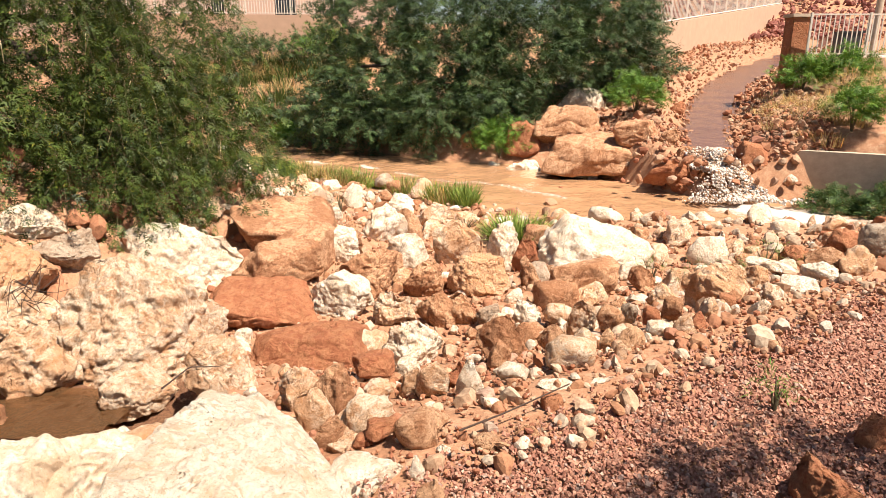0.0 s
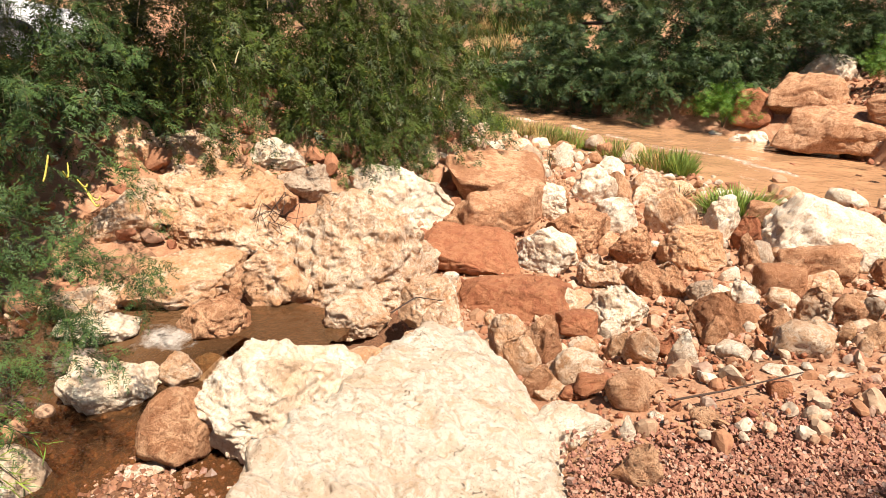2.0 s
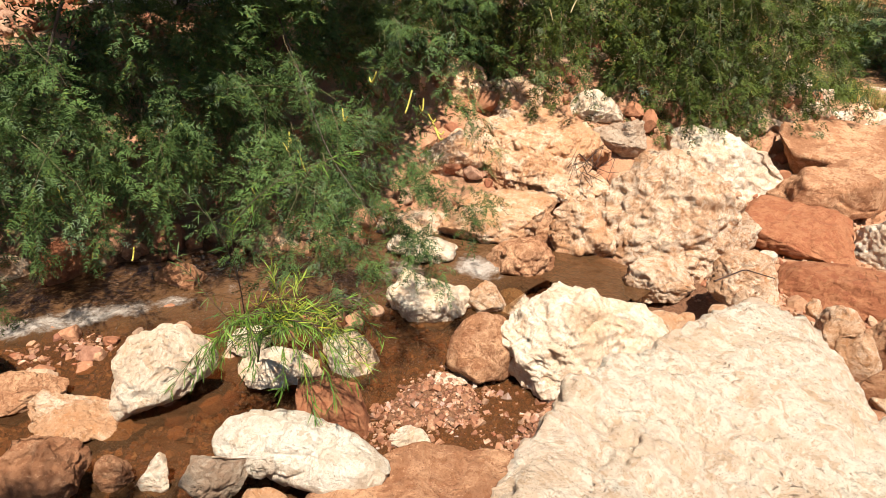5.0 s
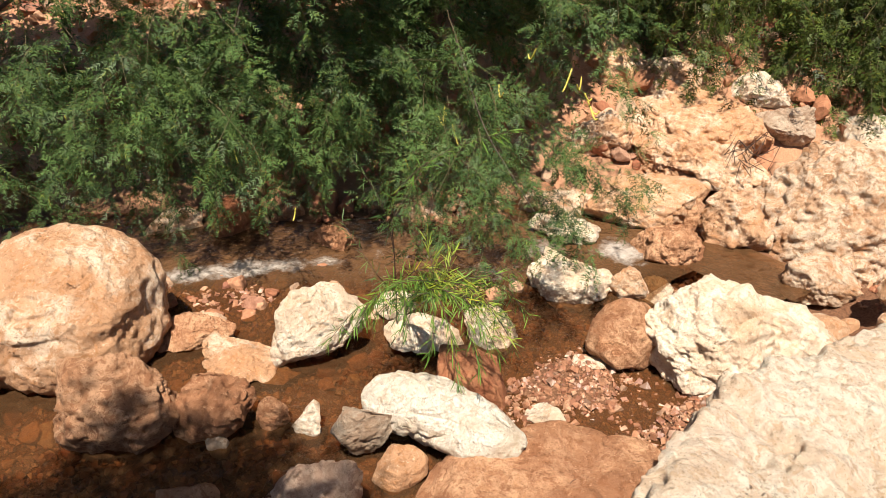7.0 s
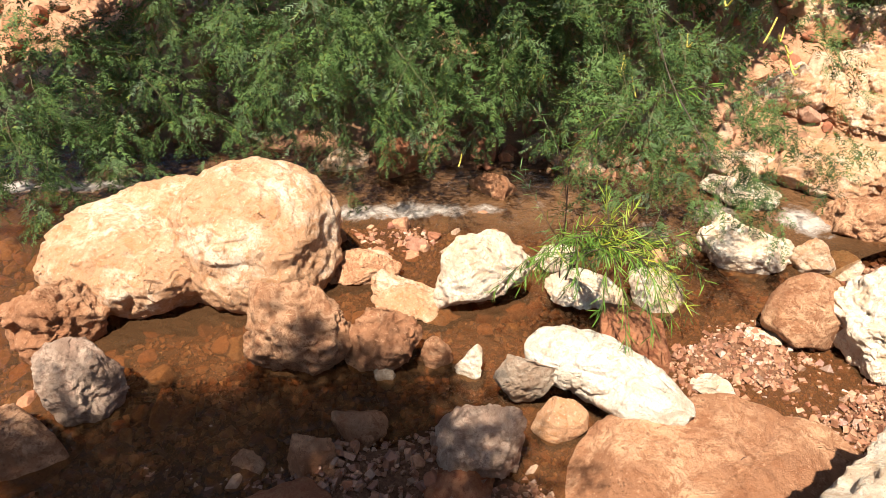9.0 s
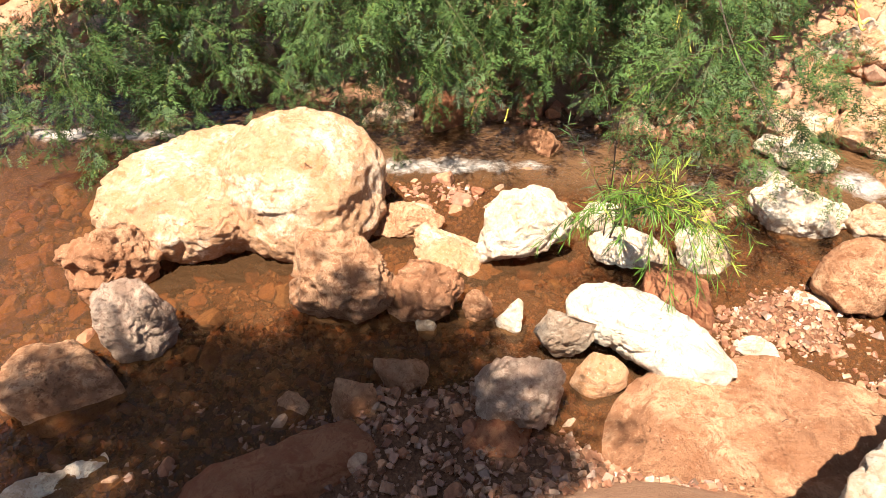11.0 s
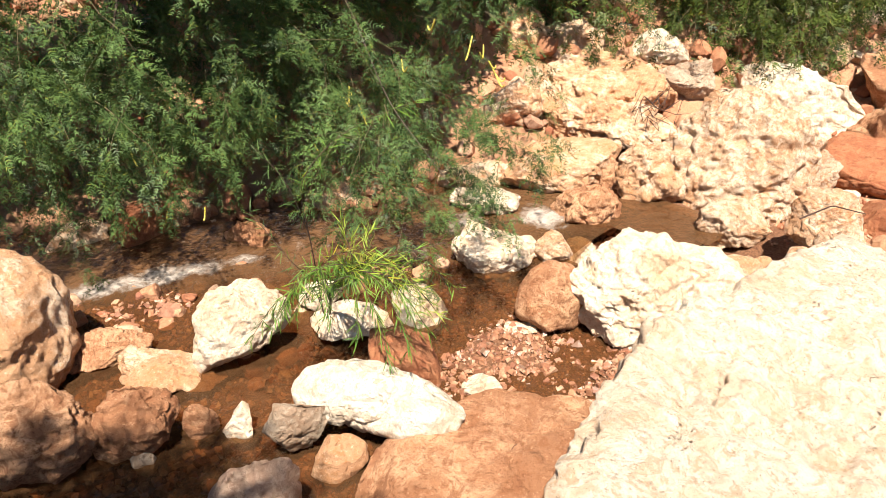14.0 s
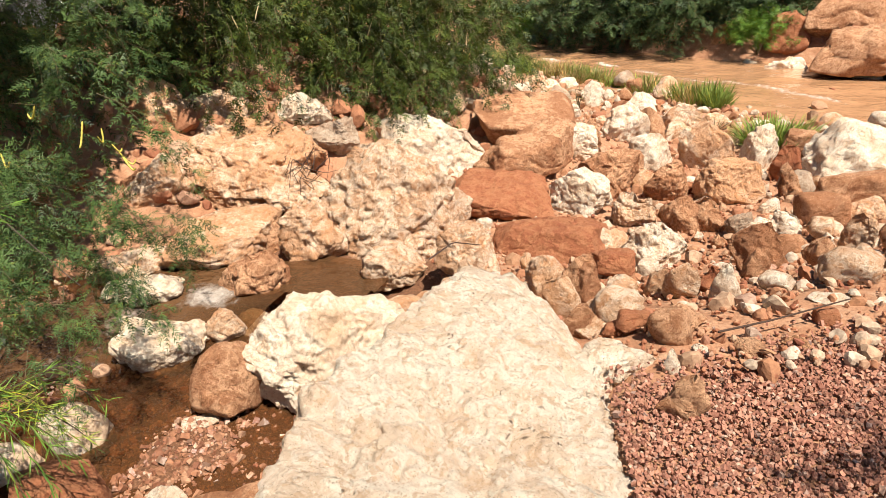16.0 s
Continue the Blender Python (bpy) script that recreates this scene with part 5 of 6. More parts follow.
def thin_twigs(pts, radius):
    """Three-sided twigs along many strands at once."""
    k, s, _ = pts.shape
    taper = np.linspace(1, 0.4, s)
    ang = np.arange(3) * 2 * np.pi / 3
    ring = np.stack([np.cos(ang), np.sin(ang), 0.3 * np.sin(ang)], -1)
    v = pts[:, :, None, :] + ring[None, None] * (radius * taper)[None, :, None, None]
    a, b, c = np.meshgrid(np.arange(k), np.arange(s - 1), np.arange(3), indexing="ij")
    at = lambda i, j, m: (i * s + j) * 3 + m % 3
    f = np.stack([at(a, b, c), at(a, b, c + 1), at(a, b + 1, c + 1), at(a, b + 1, c)], -1).reshape(-1, 4)
    return v.reshape(-1, 3), f


def crown_points(rng, clumps):
    """Strand starts and ways for clumps of (x, y, z, radius, flatness, count)."""
    p, w = [], []
    for x, y, z, r, flat, count in clumps:
        d = rng.normal(0, 1, (count, 3))
        d /= np.linalg.norm(d, axis=1)[:, None]
        rad = r * rng.uniform(0.25, 1, count) ** 0.5
        p.append(np.array([x, y, z]) + d * rad[:, None] * np.array([1, 1, flat]))
        w.append(d * np.array([1, 1, 0.4]) + np.array([0, 0, -0.15]))
    return np.concatenate(p), np.concatenate(w)


def foliage(name, rng, clumps, material, parent, template, length=(0.3, 0.6), leaf=(0.055, 0.095), droop=0.10, steps=10, per=2, twig=0.0022, label=""):
    p, w = crown_points(rng, clumps)
    pts, dirs = strands(rng, p, w, rng.uniform(*length, len(p)), droop, steps)
    v, f = thin_twigs(pts[:, ::2], twig)
    if twig > 0:
        tagged(put("twig_mass", v, f, TWIG, parent, label="thin hanging twigs"), kind="stuff")
    base, d = pts[:, 1:].reshape(-1, 3), dirs[:, 1:].reshape(-1, 3)
    base, d = np.repeat(base, per, 0), np.repeat(d, per, 0)
    side = np.cross(d, rng.normal(0, 1, d.shape))
    side /= np.linalg.norm(side, axis=1)[:, None] + 1e-9
    way = 0.55 * d + 0.75 * side + np.array([0, 0, -0.15])
    turn, size, pick = frames_along(way, rng), rng.uniform(*leaf, len(base)), rng.randint(0, len(template), len(base))
    v, f = joined([many(*template[k], base[pick == k], turn[pick == k], size[pick == k]) for k in range(len(template))])
    return tagged(put(name, v, f, material, parent, label=label), kind="stuff")


def limb(parent, name, points, r0, r1, sides=8, seed=0, label=""):
    pts = np.array(points, float)
    t = np.linspace(0, 1, len(pts))
    tt = np.linspace(0, 1, 9 * (len(pts) - 1) + 1)
    fine = np.stack([np.interp(tt, t, pts[:, k]) for k in range(3)], -1)
    for _ in range(6):
        fine[1:-1] = (fine[:-2] + 2 * fine[1:-1] + fine[2:]) / 4
    fine[1:-1] += 0.35 * r0 * np.stack([vnoise(fine[1:-1] * 3, seed + k) for k in range(3)], -1)
    v, f = tube(fine, np.linspace(r0, r1, len(fine)), sides)
    return put(name, v, f, BARK, parent, smooth=True, label=label)


def thing(name, x, y, z, label, category, group="", kind=""):
    e = new(name)
    e.matrix_basis = pose(x, y, z)
    return tagged(e, label, category, group, kind)


def rooted(parent):
    """Children were modelled in world coordinates: shift them under their base."""
    inv = Matrix.Translation(-parent.matrix_basis.translation)
    for o in parent.children:
        o.matrix_parent_inverse = inv


MESQUITE = [feather_leaf(8, 9 + 5 * k, 0.24, 0.042, seed=k, sharp=True) for k in range(4)]
SPRAY = [feather_leaf(4, 11 + 5 * k, 0.38, 0.085, seed=k, sharp=True) for k in range(3)]
CLUSTER = [feather_leaf(3, 20 + 9 * k, 0.50, 0.12, seed=k, sharp=True) for k in range(2)]
TUFT = [feather_leaf(2, 22 + 8 * k, 0.52, 0.17, seed=k, sharp=True) for k in range(2)]
BLADE = blade_leaf()
rng = np.random.RandomState(21)

# tree hanging over the stream
cascade()

near_tree = thing("tree", -6.2, 3.4, float(terrain(-6.2, 3.4)) - 0.1, "feathery green mesquite tree drooping over the stream, with yellow pods", "tree")
limb(near_tree, "trunk", [(-6.2, 3.4, 0.0), (-6.1, 3.3, 0.8), (-5.7, 2.9, 1.5), (-5.2, 2.5, 2.2)], 0.13, 0.07, seed=1)
limb(near_tree, "branch", [(-5.7, 2.9, 1.5), (-5.1, 2.0, 1.7), (-4.7, 1.2, 1.3), (-4.6, 0.9, 0.7)], 0.024, 0.006, seed=2)
limb(near_tree, "branch", [(-5.9, 3.1, 1.2), (-5.1, 3.0, 1.6), (-4.4, 2.8, 1.6), (-3.7, 2.6, 1.3)], 0.028, 0.005, seed=3)
limb(near_tree, "branch", [(-5.9, 3.0, 1.1), (-5.9, 1.5, 1.6), (-6.1, 0.2, 1.2), (-6.4, -0.8, 0.5)], 0.03, 0.01, seed=4)
NEAR_CLUMPS = [
    (-5.01, 0.66, 0.39, 0.6, 0.8, 90), (-5.36, 0.17, 0.57, 0.62, 0.8, 80), (-4.89, 1.27, 0.50, 0.6, 0.8, 90), (-4.66, 1.81, 0.55, 0.58, 0.8, 85), (-4.18, 2.21, 0.65, 0.55, 0.8, 80),
    (-3.56, 2.09, 0.39, 0.36, 0.7, 34), (-3.77, 2.76, 0.73, 0.42, 0.8, 45), (-6.14, -0.63, 0.41, 0.6, 0.8, 36), (-6.58, -1.45, 0.30, 0.6, 0.8, 28), (-6.34, -1.95, -0.16, 0.5, 0.8, 16), (-4.96, 2.62, 1.38, 0.4, 0.7, 40), (-4.71, 2.94, 1.34, 0.36, 0.7, 36), (-4.51, 3.21, 1.41, 0.36, 0.7, 34), (-4.32, 3.48, 1.36, 0.32, 0.7, 26), (-5.72, -1.59, 0.31, 0.5, 0.8, 50), (-5.76, -0.98, 0.20, 0.5, 0.8, 46), (-5.46, -1.58, -0.20, 0.4, 0.8, 36), (-5.68, -0.67, -0.05, 0.4, 0.8, 30),
    (-3.70, 2.25, 0.55, 0.36, 0.8, 34), (-4.77, 1.53, 0.89, 0.65, 0.8, 70), (-4.96, 2.44, 1.11, 0.65, 0.8, 70), (-4.15, 3.03, 1.14, 0.55, 0.8, 60), (-5.24, 0.91, 1.19, 0.8, 0.7, 80), (-5.89, -0.06, 1.07, 0.8, 0.7, 70),
]
foliage("crown", rng, [(x, y, z, r, q, int((0.15 if x > -3.85 else 0.36 if x > -4.3 else 0.46 if y > -0.4 else 0.46) * k)) for x, y, z, r, q, k in NEAR_CLUMPS], LEAF_NEAR, near_tree, MESQUITE, (0.35, 0.8), (0.11, 0.19), 0.11, 12, 2, 0.0028)
foliage("inner_leaves", rng, [(x - 0.35, y + 0.15, z + 0.2, r, q, k // 13) for x, y, z, r, q, k in NEAR_CLUMPS], LEAF_NEAR, near_tree, TUFT, (0.3, 0.6), (0.07, 0.12), twig=0)
# high leaves added above the view, unseen, to shade the bank and lower foliage
foliage("upper_leaves", rng, [(-4.5, 2.3, 2.5, 0.6, 0.3, 42), (-5.0, 2.9, 2.6, 0.6, 0.3, 42), (-4.2, 1.6, 2.5, 0.5, 0.3, 26), (-6.2, -2.05, 2.4, 1.0, 0.3, 80), (-6.2, -0.35, 2.4, 1.0, 0.3, 80), (-5.8, 1.25, 2.4, 1.0, 0.3, 80), (-5.1, 2.95, 2.5, 0.9, 0.3, 80), (-5.1, 4.25, 2.6, 1.0, 0.3, 80), (-6.8, -1.05, 2.3, 1.0, 0.3, 60), (-6.6, 2.45, 2.5, 1.2, 0.3, 80), (-6.2, -3.35, 2.3, 1.0, 0.3, 60)],
        LEAF_NEAR, near_tree, TUFT, (0.3, 0.6), (0.26, 0.42), 0.03, per=2, twig=0)
# a thin low branch reaching across the stream
limb(near_tree, "branch", [(-4.70, 2.48, 1.22), (-3.98, 2.23, 0.76), (-3.25, 1.93, 0.39), (-2.68, 1.86, 0.11)], 0.008, 0.002, 6, seed=5)
foliage("low_leaves", rng, [(-2.97, 1.63, 0.21, 0.22, 0.8, 6), (-2.84, 1.70, 0.06, 0.20, 0.8, 7), (-2.73, 1.78, -0.04, 0.18, 0.8, 6), (-2.75, 1.88, 0.17, 0.20, 0.8, 7), (-2.64, 2.01, 0.27, 0.18, 0.8, 6), (-2.98, 1.48, 0.41, 0.22, 0.8, 6), (-3.30, 1.92, 0.31, 0.28, 0.8, 8), (-2.62, 2.19, 0.28, 0.16, 0.8, 6), (-3.56, 2.16, 0.50, 0.3, 0.8, 9)],
        LEAF_NEAR, near_tree, MESQUITE, (0.20, 0.42), (0.08, 0.13), 0.12, 9, 2, 0.0018)
rooted(near_tree)

# tree on the stony bank downstream
mid_tree = thing("tree", -6.36, 8.64, float(terrain(-6.36, 8.64)) - 0.1, "yellowish-green mesquite tree with long drooping branches and pale pods", "tree")
limb(mid_tree, "trunk", [(-6.36, 8.64, -0.18), (-6.24, 8.40, 0.90), (-5.64, 8.04, 1.86), (-5.04, 7.80, 2.70)], 0.16, 0.08, seed=6)
limb(mid_tree, "branch", [(-5.88, 8.16, 1.50), (-5.04, 7.32, 1.62), (-4.20, 7.08, 1.02), (-3.48, 6.84, 0.18)], 0.05, 0.01, seed=7)
limb(mid_tree, "branch", [(-5.64, 8.04, 1.86), (-4.32, 8.16, 1.86), (-3.36, 8.04, 1.14), (-2.88, 7.92, 0.42)], 0.05, 0.01, seed=8)
limb(mid_tree, "branch", [(-6.12, 8.28, 1.14), (-5.88, 7.08, 1.50), (-5.64, 6.24, 0.90)], 0.05, 0.01, seed=9)
MID_CLUMPS = [
    (-4.85, 5.15, 1.10, 0.55, 0.9, 60), (-4.25, 5.63, 1.01, 0.6, 0.9, 70), (-3.43, 5.83, 0.82, 0.6, 0.9, 80), (-3.13, 6.33, 1.21, 0.65, 0.9, 80), (-2.74, 6.31, 0.77, 0.5, 0.9, 70), (-4.07, 6.31, 1.56, 0.8, 0.9, 80),
    (-4.91, 4.95, 0.99, 0.45, 0.9, 40), (-3.68, 5.93, 1.44, 0.7, 0.9, 80), (-3.01, 6.04, 0.94, 0.5, 1, 70), (-3.03, 6.82, 1.70, 0.75, 0.9, 80), (-3.09, 5.60, 0.56, 0.38, 0.9, 50), (-3.81, 5.85, 1.95, 0.8, 0.9, 80), (-2.57, 6.67, 0.87, 0.4, 1, 46),
    (-5.06, 4.40, 1.38, 0.6, 0.8, 60), (-5.20, 5.41, 1.72, 0.8, 0.8, 80), (-4.25, 4.16, 1.32, 0.5, 0.9, 44), (-3.85, 4.49, 1.13, 0.42, 0.9, 36), (-3.56, 4.81, 1.04, 0.36, 0.9, 30), (-4.10, 5.84, 2.46, 0.8, 0.8, 70), (-5.00, 5.40, 2.44, 0.8, 0.8, 70), (-3.19, 6.68, 2.41, 0.7, 0.8, 60), (-3.38, 6.06, 2.59, 0.7, 0.8, 60), (-4.57, 5.08, 0.63, 0.4, 0.9, 46), (-4.07, 5.51, 0.54, 0.42, 0.9, 50), (-3.45, 5.64, 0.40, 0.38, 0.9, 46), (-4.92, 4.59, 0.87, 0.5, 0.9, 50),
]
foliage("crown", rng, [(1.2 * x, 1.2 * y, 1.2 * z - 0.36, 1.12 * r, q, int(0.7 * k)) for x, y, z, r, q, k in MID_CLUMPS], LEAF_MID, mid_tree, SPRAY, (0.7, 1.4), (0.10, 0.17), 0.26, 12, 2, 0.0026)
foliage("inner_leaves", rng, [(1.2 * x - 0.2, 1.2 * y + 0.3, 1.2 * z - 0.1, 1.12 * r, q, k // 6) for x, y, z, r, q, k in MID_CLUMPS], LEAF_MID, mid_tree, TUFT, (0.4, 0.8), (0.09, 0.15), 0.16, twig=0)
rooted(mid_tree)

# dark tree across the creek
far_tree = thing("tree", -0.4, 18.6, float(terrain(-0.4, 18.6)) - 0.1, "broad dense grey-green mesquite on the far bank of the creek", "tree")
limb(far_tree, "trunk", [(-0.64, 18.67, -0.35), (-0.57, 18.53, 0.89), (-0.08, 18.39, 2.14)], 0.22, 0.12, seed=11)
limb(far_tree, "branch", [(-0.66, 18.55, 0.47), (-1.92, 18.19, 1.26), (-3.13, 17.76, 1.11)], 0.10, 0.03, seed=12)
limb(far_tree, "branch", [(-0.56, 18.54, 0.79), (0.76, 18.42, 1.64), (2.41, 18.63, 1.80)], 0.10, 0.03, seed=13)
FAR_CLUMPS = [
    (-0.69, 17.43, 0.84, 1.3, 0.8, 300), (-2.74, 17.78, 0.97, 1.3, 0.8, 300), (1.29, 18.24, 1.49, 1.3, 0.8, 300), (3.14, 18.95, 1.57, 1.1, 0.8, 240), (-3.82, 17.28, 0.09, 0.8, 0.7, 150), (-1.19, 16.55, 0.06, 0.8, 0.6, 150),
    (-0.72, 18.56, 2.65, 1.6, 0.7, 300), (3.63, 19.63, 2.18, 1.1, 0.8, 220), (-2.60, 16.92, 0.05, 0.8, 0.6, 140), (1.34, 18.88, 2.92, 1.5, 0.7, 250), (-2.78, 18.73, 2.40, 1.3, 0.7, 240), (0.40, 17.26, 0.55, 0.9, 0.7, 160), (4.17, 19.67, 1.16, 0.9, 0.9, 160), (3.18, 20.19, 3.12, 1.2, 0.8, 180),
]
foliage("crown", rng, [(x, y, z, r, q, int(0.55 * k)) for x, y, z, r, q, k in FAR_CLUMPS], LEAF_FAR, far_tree, CLUSTER, (0.4, 0.9), (0.13, 0.22), 0.05, 7, 2, 0.006)
foliage("inner_leaves", rng, [(x, y + 0.4, z + 0.1, r, q, k // 3) for x, y, z, r, q, k in FAR_CLUMPS], LEAF_FAR, far_tree, TUFT, (0.4, 0.9), (0.15, 0.26), 0.05, 7, twig=0)
rooted(far_tree)

# tree behind the viewpoint: its crown overhead shades the pool's near side and part of the gravel
back_tree = thing("tree", 0.4, -3.4, -0.2, "mesquite tree standing behind the gravel, its crown overhead", "tree")
limb(back_tree, "trunk", [(0.4, -3.4, -0.2), (0.4, -3.2, 1.2), (0.3, -2.4, 2.6), (0.0, -1.4, 3.2)], 0.14, 0.07, seed=15)
limb(back_tree, "branch", [(0.3, -2.4, 2.6), (1.2, -0.6, 3.2), (2.0, 0.3, 3.1), (2.6, 1.0, 3.0)], 0.06, 0.015, seed=16)
limb(back_tree, "branch", [(0.3, -2.2, 2.7), (-0.5, -1.7, 3.2), (-0.9, -1.5, 3.2)], 0.06, 0.02, seed=17)
foliage("crown", rng, [(-0.74, -2.55, 3.2, 0.42, 0.4, 110), (-0.76, -2.08, 3.2, 0.40, 0.4, 105), (-0.70, -1.66, 3.3, 0.42, 0.4, 112), (-0.44, -1.24, 3.3, 0.34, 0.4, 70), (-0.2, -1.45, 3.3, 0.3, 0.4, 50), (-0.05, -1.77, 3.3, 0.6, 0.4, 130), (-0.1, -2.5, 3.2, 0.5, 0.4, 80), (2.74, 1.06, 3.0, 0.42, 0.4, 80), (2.29, 0.76, 3.2, 0.25, 0.4, 18)],
        LEAF_NEAR, back_tree, TUFT, (0.25, 0.45), (0.09, 0.15), 0.03, per=1, twig=0)
rooted(back_tree)


# ---- walls and fences ----
def run_wall(name, a, b, z0a, z0b, z1a, z1b, thick, material, label, pieces=10):
    """A straight wall whose foot and top may slope."""
    a, b = np.array(a, float), np.array(b, float)
    d = (b - a) / np.linalg.norm(b - a)
    side = np.array([-d[1], d[0]]) * thick / 2
    v, f = [], []
    for k in range(pieces + 1):
        t = k / pieces
        p = a + (b - a) * t
        lo, hi = z0a + (z0b - z0a) * t, z1a + (z1b - z1a) * t
        for s, z in ((-1, lo), (1, lo), (1, hi), (-1, hi)):
            v.append((p[0] + s * side[0], p[1] + s * side[1], z))
    for k in range(pieces):
        for m in range(4):
            f.append((4 * k + m, 4 * k + (m + 1) % 4, 4 * k + 4 + (m + 1) % 4, 4 * k + 4 + m))
    f += [(3, 2, 1, 0), tuple(4 * pieces + m for m in range(4))]
    ob = put(name, v, f, material)
    return tagged(ob, label, "wall", kind="structure")


def railing(x0, y0, x1, y1, z, height, gap, label, bar=0.012, posts=3):
    n = max(2, int(math.hypot(x1 - x0, y1 - y0) / gap))
    e = thing("fence", x0, y0, z, label, "fence")
    ang = math.degrees(math.atan2(y1 - y0, x1 - x0))
    long = math.hypot(x1 - x0, y1 - y0)
    mx, my = (x0 + x1) / 2, (y0 + y1) / 2
    for h in (0.08, height - 0.03):
        part("rail", boxed(mx, my, z + h, long, 0.03, 0.035, 0.004, ang), RAIL, e)
    me = None
    for k in range(n + 1):
        t = k / n
        if me is None:
            me = bpy.data.meshes.new("bar")
            bm = boxed(0, 0, height / 2, bar * 1.6, bar * 1.6, height - 0.06)
            bm.to_mesh(me)
            bm.free()
            me.materials.append(RAIL)
        o = new("bar", me)
        o.parent = e
        o.matrix_basis = pose(x0 + (x1 - x0) * t, y0 + (y1 - y0) * t, z + 0.02, 0, 0, ang)
    for k in range(posts):
        t = k / (posts - 1)
        part("post", boxed(x0 + (x1 - x0) * t, y0 + (y1 - y0) * t, z + height / 2, 0.05, 0.05, height + 0.04, 0.005, ang), RAIL, e)
    rooted(e)
    return e


wall = run_wall("wall_channel", (5.1, 24.4), (18.0, 44.5), 0.2, 2.6, 2.31, 4.4, 0.22, STUCCO, "tan stucco wall running beside the side channel")
wall2 = run_wall("wall_terrace", (7.70, 17.4), (14.5, 16.9), -0.4, -0.2, 1.45, 1.45, 0.25, STUCCO, "low tan retaining wall under a cream railing")
wall3 = run_wall("wall_left", (-19.0, 30.6), (-6.2, 30.8), 0.9, 0.9, 3.02, 3.0, 0.25, STUCCO, "low brown wall carrying a cream railing above the grassy bank")
wall4 = run_wall("wall_culvert", (5.49, 12.79), (7.0, 11.75), -1.4, -1.4, -0.16, -0.10, 0.16, CONCRETE, "weathered concrete retaining wall at the creek edge")
railing(7.85, 17.4, 14.4, 16.92, 1.45, 1.0, 0.105, "cream steel railing on the terrace wall", 0.013, 6)
railing(-18.5, 30.6, -6.4, 30.8, 3.0, 1.4, 0.12, "cream steel railing on a low wall", 0.014, 7)


def leaning_rail(a, b, za, zb, height, gap, label):
    """A railing on top of a wall that climbs."""
    n = int(math.hypot(b[0] - a[0], b[1] - a[1]) / gap)
    e = thing("fence", a[0], a[1], za, label, "fence")
    for k in range(n + 1):
        t = k / n
        wide = 0.05 if k % 12 == 0 else 0.02
        part("post" if k % 12 == 0 else "bar", boxed(a[0] + (b[0] - a[0]) * t, a[1] + (b[1] - a[1]) * t, za + (zb - za) * t + height / 2, wide, wide, height), RAIL, e)
    for h in (0.06, height - 0.05):
        v, f = tube(np.array([(a[0], a[1], za + h), (b[0], b[1], zb + h)]), 0.03, 6)
        put("rail", v, f, RAIL, e)
    rooted(e)


leaning_rail((5.1, 24.4), (18.0, 44.5), 2.31, 4.4, 1.5, 0.16, "cream steel railing on the sloping stucco wall")


def house(x0, x1, y, z0, z1, deep, label, windows):
    """A plain house front: wall, flat parapet roof, doors and windows set in."""
    e = thing("house", (x0 + x1) / 2, y, z0, label, "house")
    cuts = sorted(windows)
    edge = x0
    for a, b, lo, hi in cuts + [(x1, x1, z1, z1)]:
        if a > edge:
            part("wall", boxed((edge + a) / 2, y, (z0 + z1) / 2, a - edge, 0.25, z1 - z0), HOUSE_PAINT, e)
        if b > a:
            part("wall", boxed((a + b) / 2, y, (hi + z1) / 2, b - a, 0.25, z1 - hi), HOUSE_PAINT, e)
            if lo > z0:
                part("wall", boxed((a + b) / 2, y, (z0 + lo) / 2, b - a, 0.25, lo - z0), HOUSE_PAINT, e)
            w = part("window", boxed((a + b) / 2, y + 0.05, (lo + hi) / 2, b - a, 0.04, hi - lo), GLASS_DARK, e)
            fr = part("frame", boxed((a + b) / 2, y - 0.02, hi - 0.04, b - a, 0.06, 0.08), RAIL, w)
        edge = b
    part("wall", boxed((x0 + x1) / 2, y + deep, (z0 + z1) / 2, x1 - x0, 0.25, z1 - z0), HOUSE_PAINT, e)
    part("roof", boxed((x0 + x1) / 2, y + deep / 2, z1 + 0.1, x1 - x0 + 0.3, deep + 0.5, 0.3, 0.02), STUCCO, e)
    rooted(e)
    for o in e.children:
        for c in o.children:
            c.matrix_parent_inverse = Matrix.Identity(4)


house(-27, -5.7, 38, 2.2, 6.9, 8, "pinkish rendered house behind the railing", [(-14.8, -14.0, 2.3, 4.5), (-11.3, -10.1, 3.0, 4.6), (-8.3, -7.3, 2.3, 4.5)])
# paved terrace behind the railing, with a stone pier and a lamp post
tagged(put("terrace", [(7.7, 17.5, 1.37), (15, 17.0, 1.37), (15, 26, 1.49), (12.6, 26, 1.49), (7.7, 17.5, -0.3), (15, 17.0, -0.3), (15, 26, -0.3), (12.6, 26, -0.3)], [(0, 1, 2, 3), (4, 5, 1, 0), (7, 4, 0, 3), (5, 6, 2, 1), (6, 7, 3, 2)], PAVING), "pale pink paved terrace behind a railing", "terrace", kind="structure")
pier = thing("stone_pier", 7.75, 17.9, 0.0, "squat pier faced with red rubble stone at the terrace corner", "pier")
part("core", boxed(7.75, 17.9, 1.22, 0.42, 0.5, 2.3, 0.02), STONE["R"], pier)
part("cap", boxed(7.75, 17.9, 2.41, 0.50, 0.58, 0.08, 0.01), CONCRETE, pier)
rooted(pier)
lamp_post = thing("lamp_post", 10.0, 18.6, 1.37, "grey steel post standing on the terrace", "post")
v, f = tube(np.array([(10.0, 18.6, 1.37), (10.0, 18.6, 3.1), (10.0, 18.6, 5.1)]), 0.085, 12)
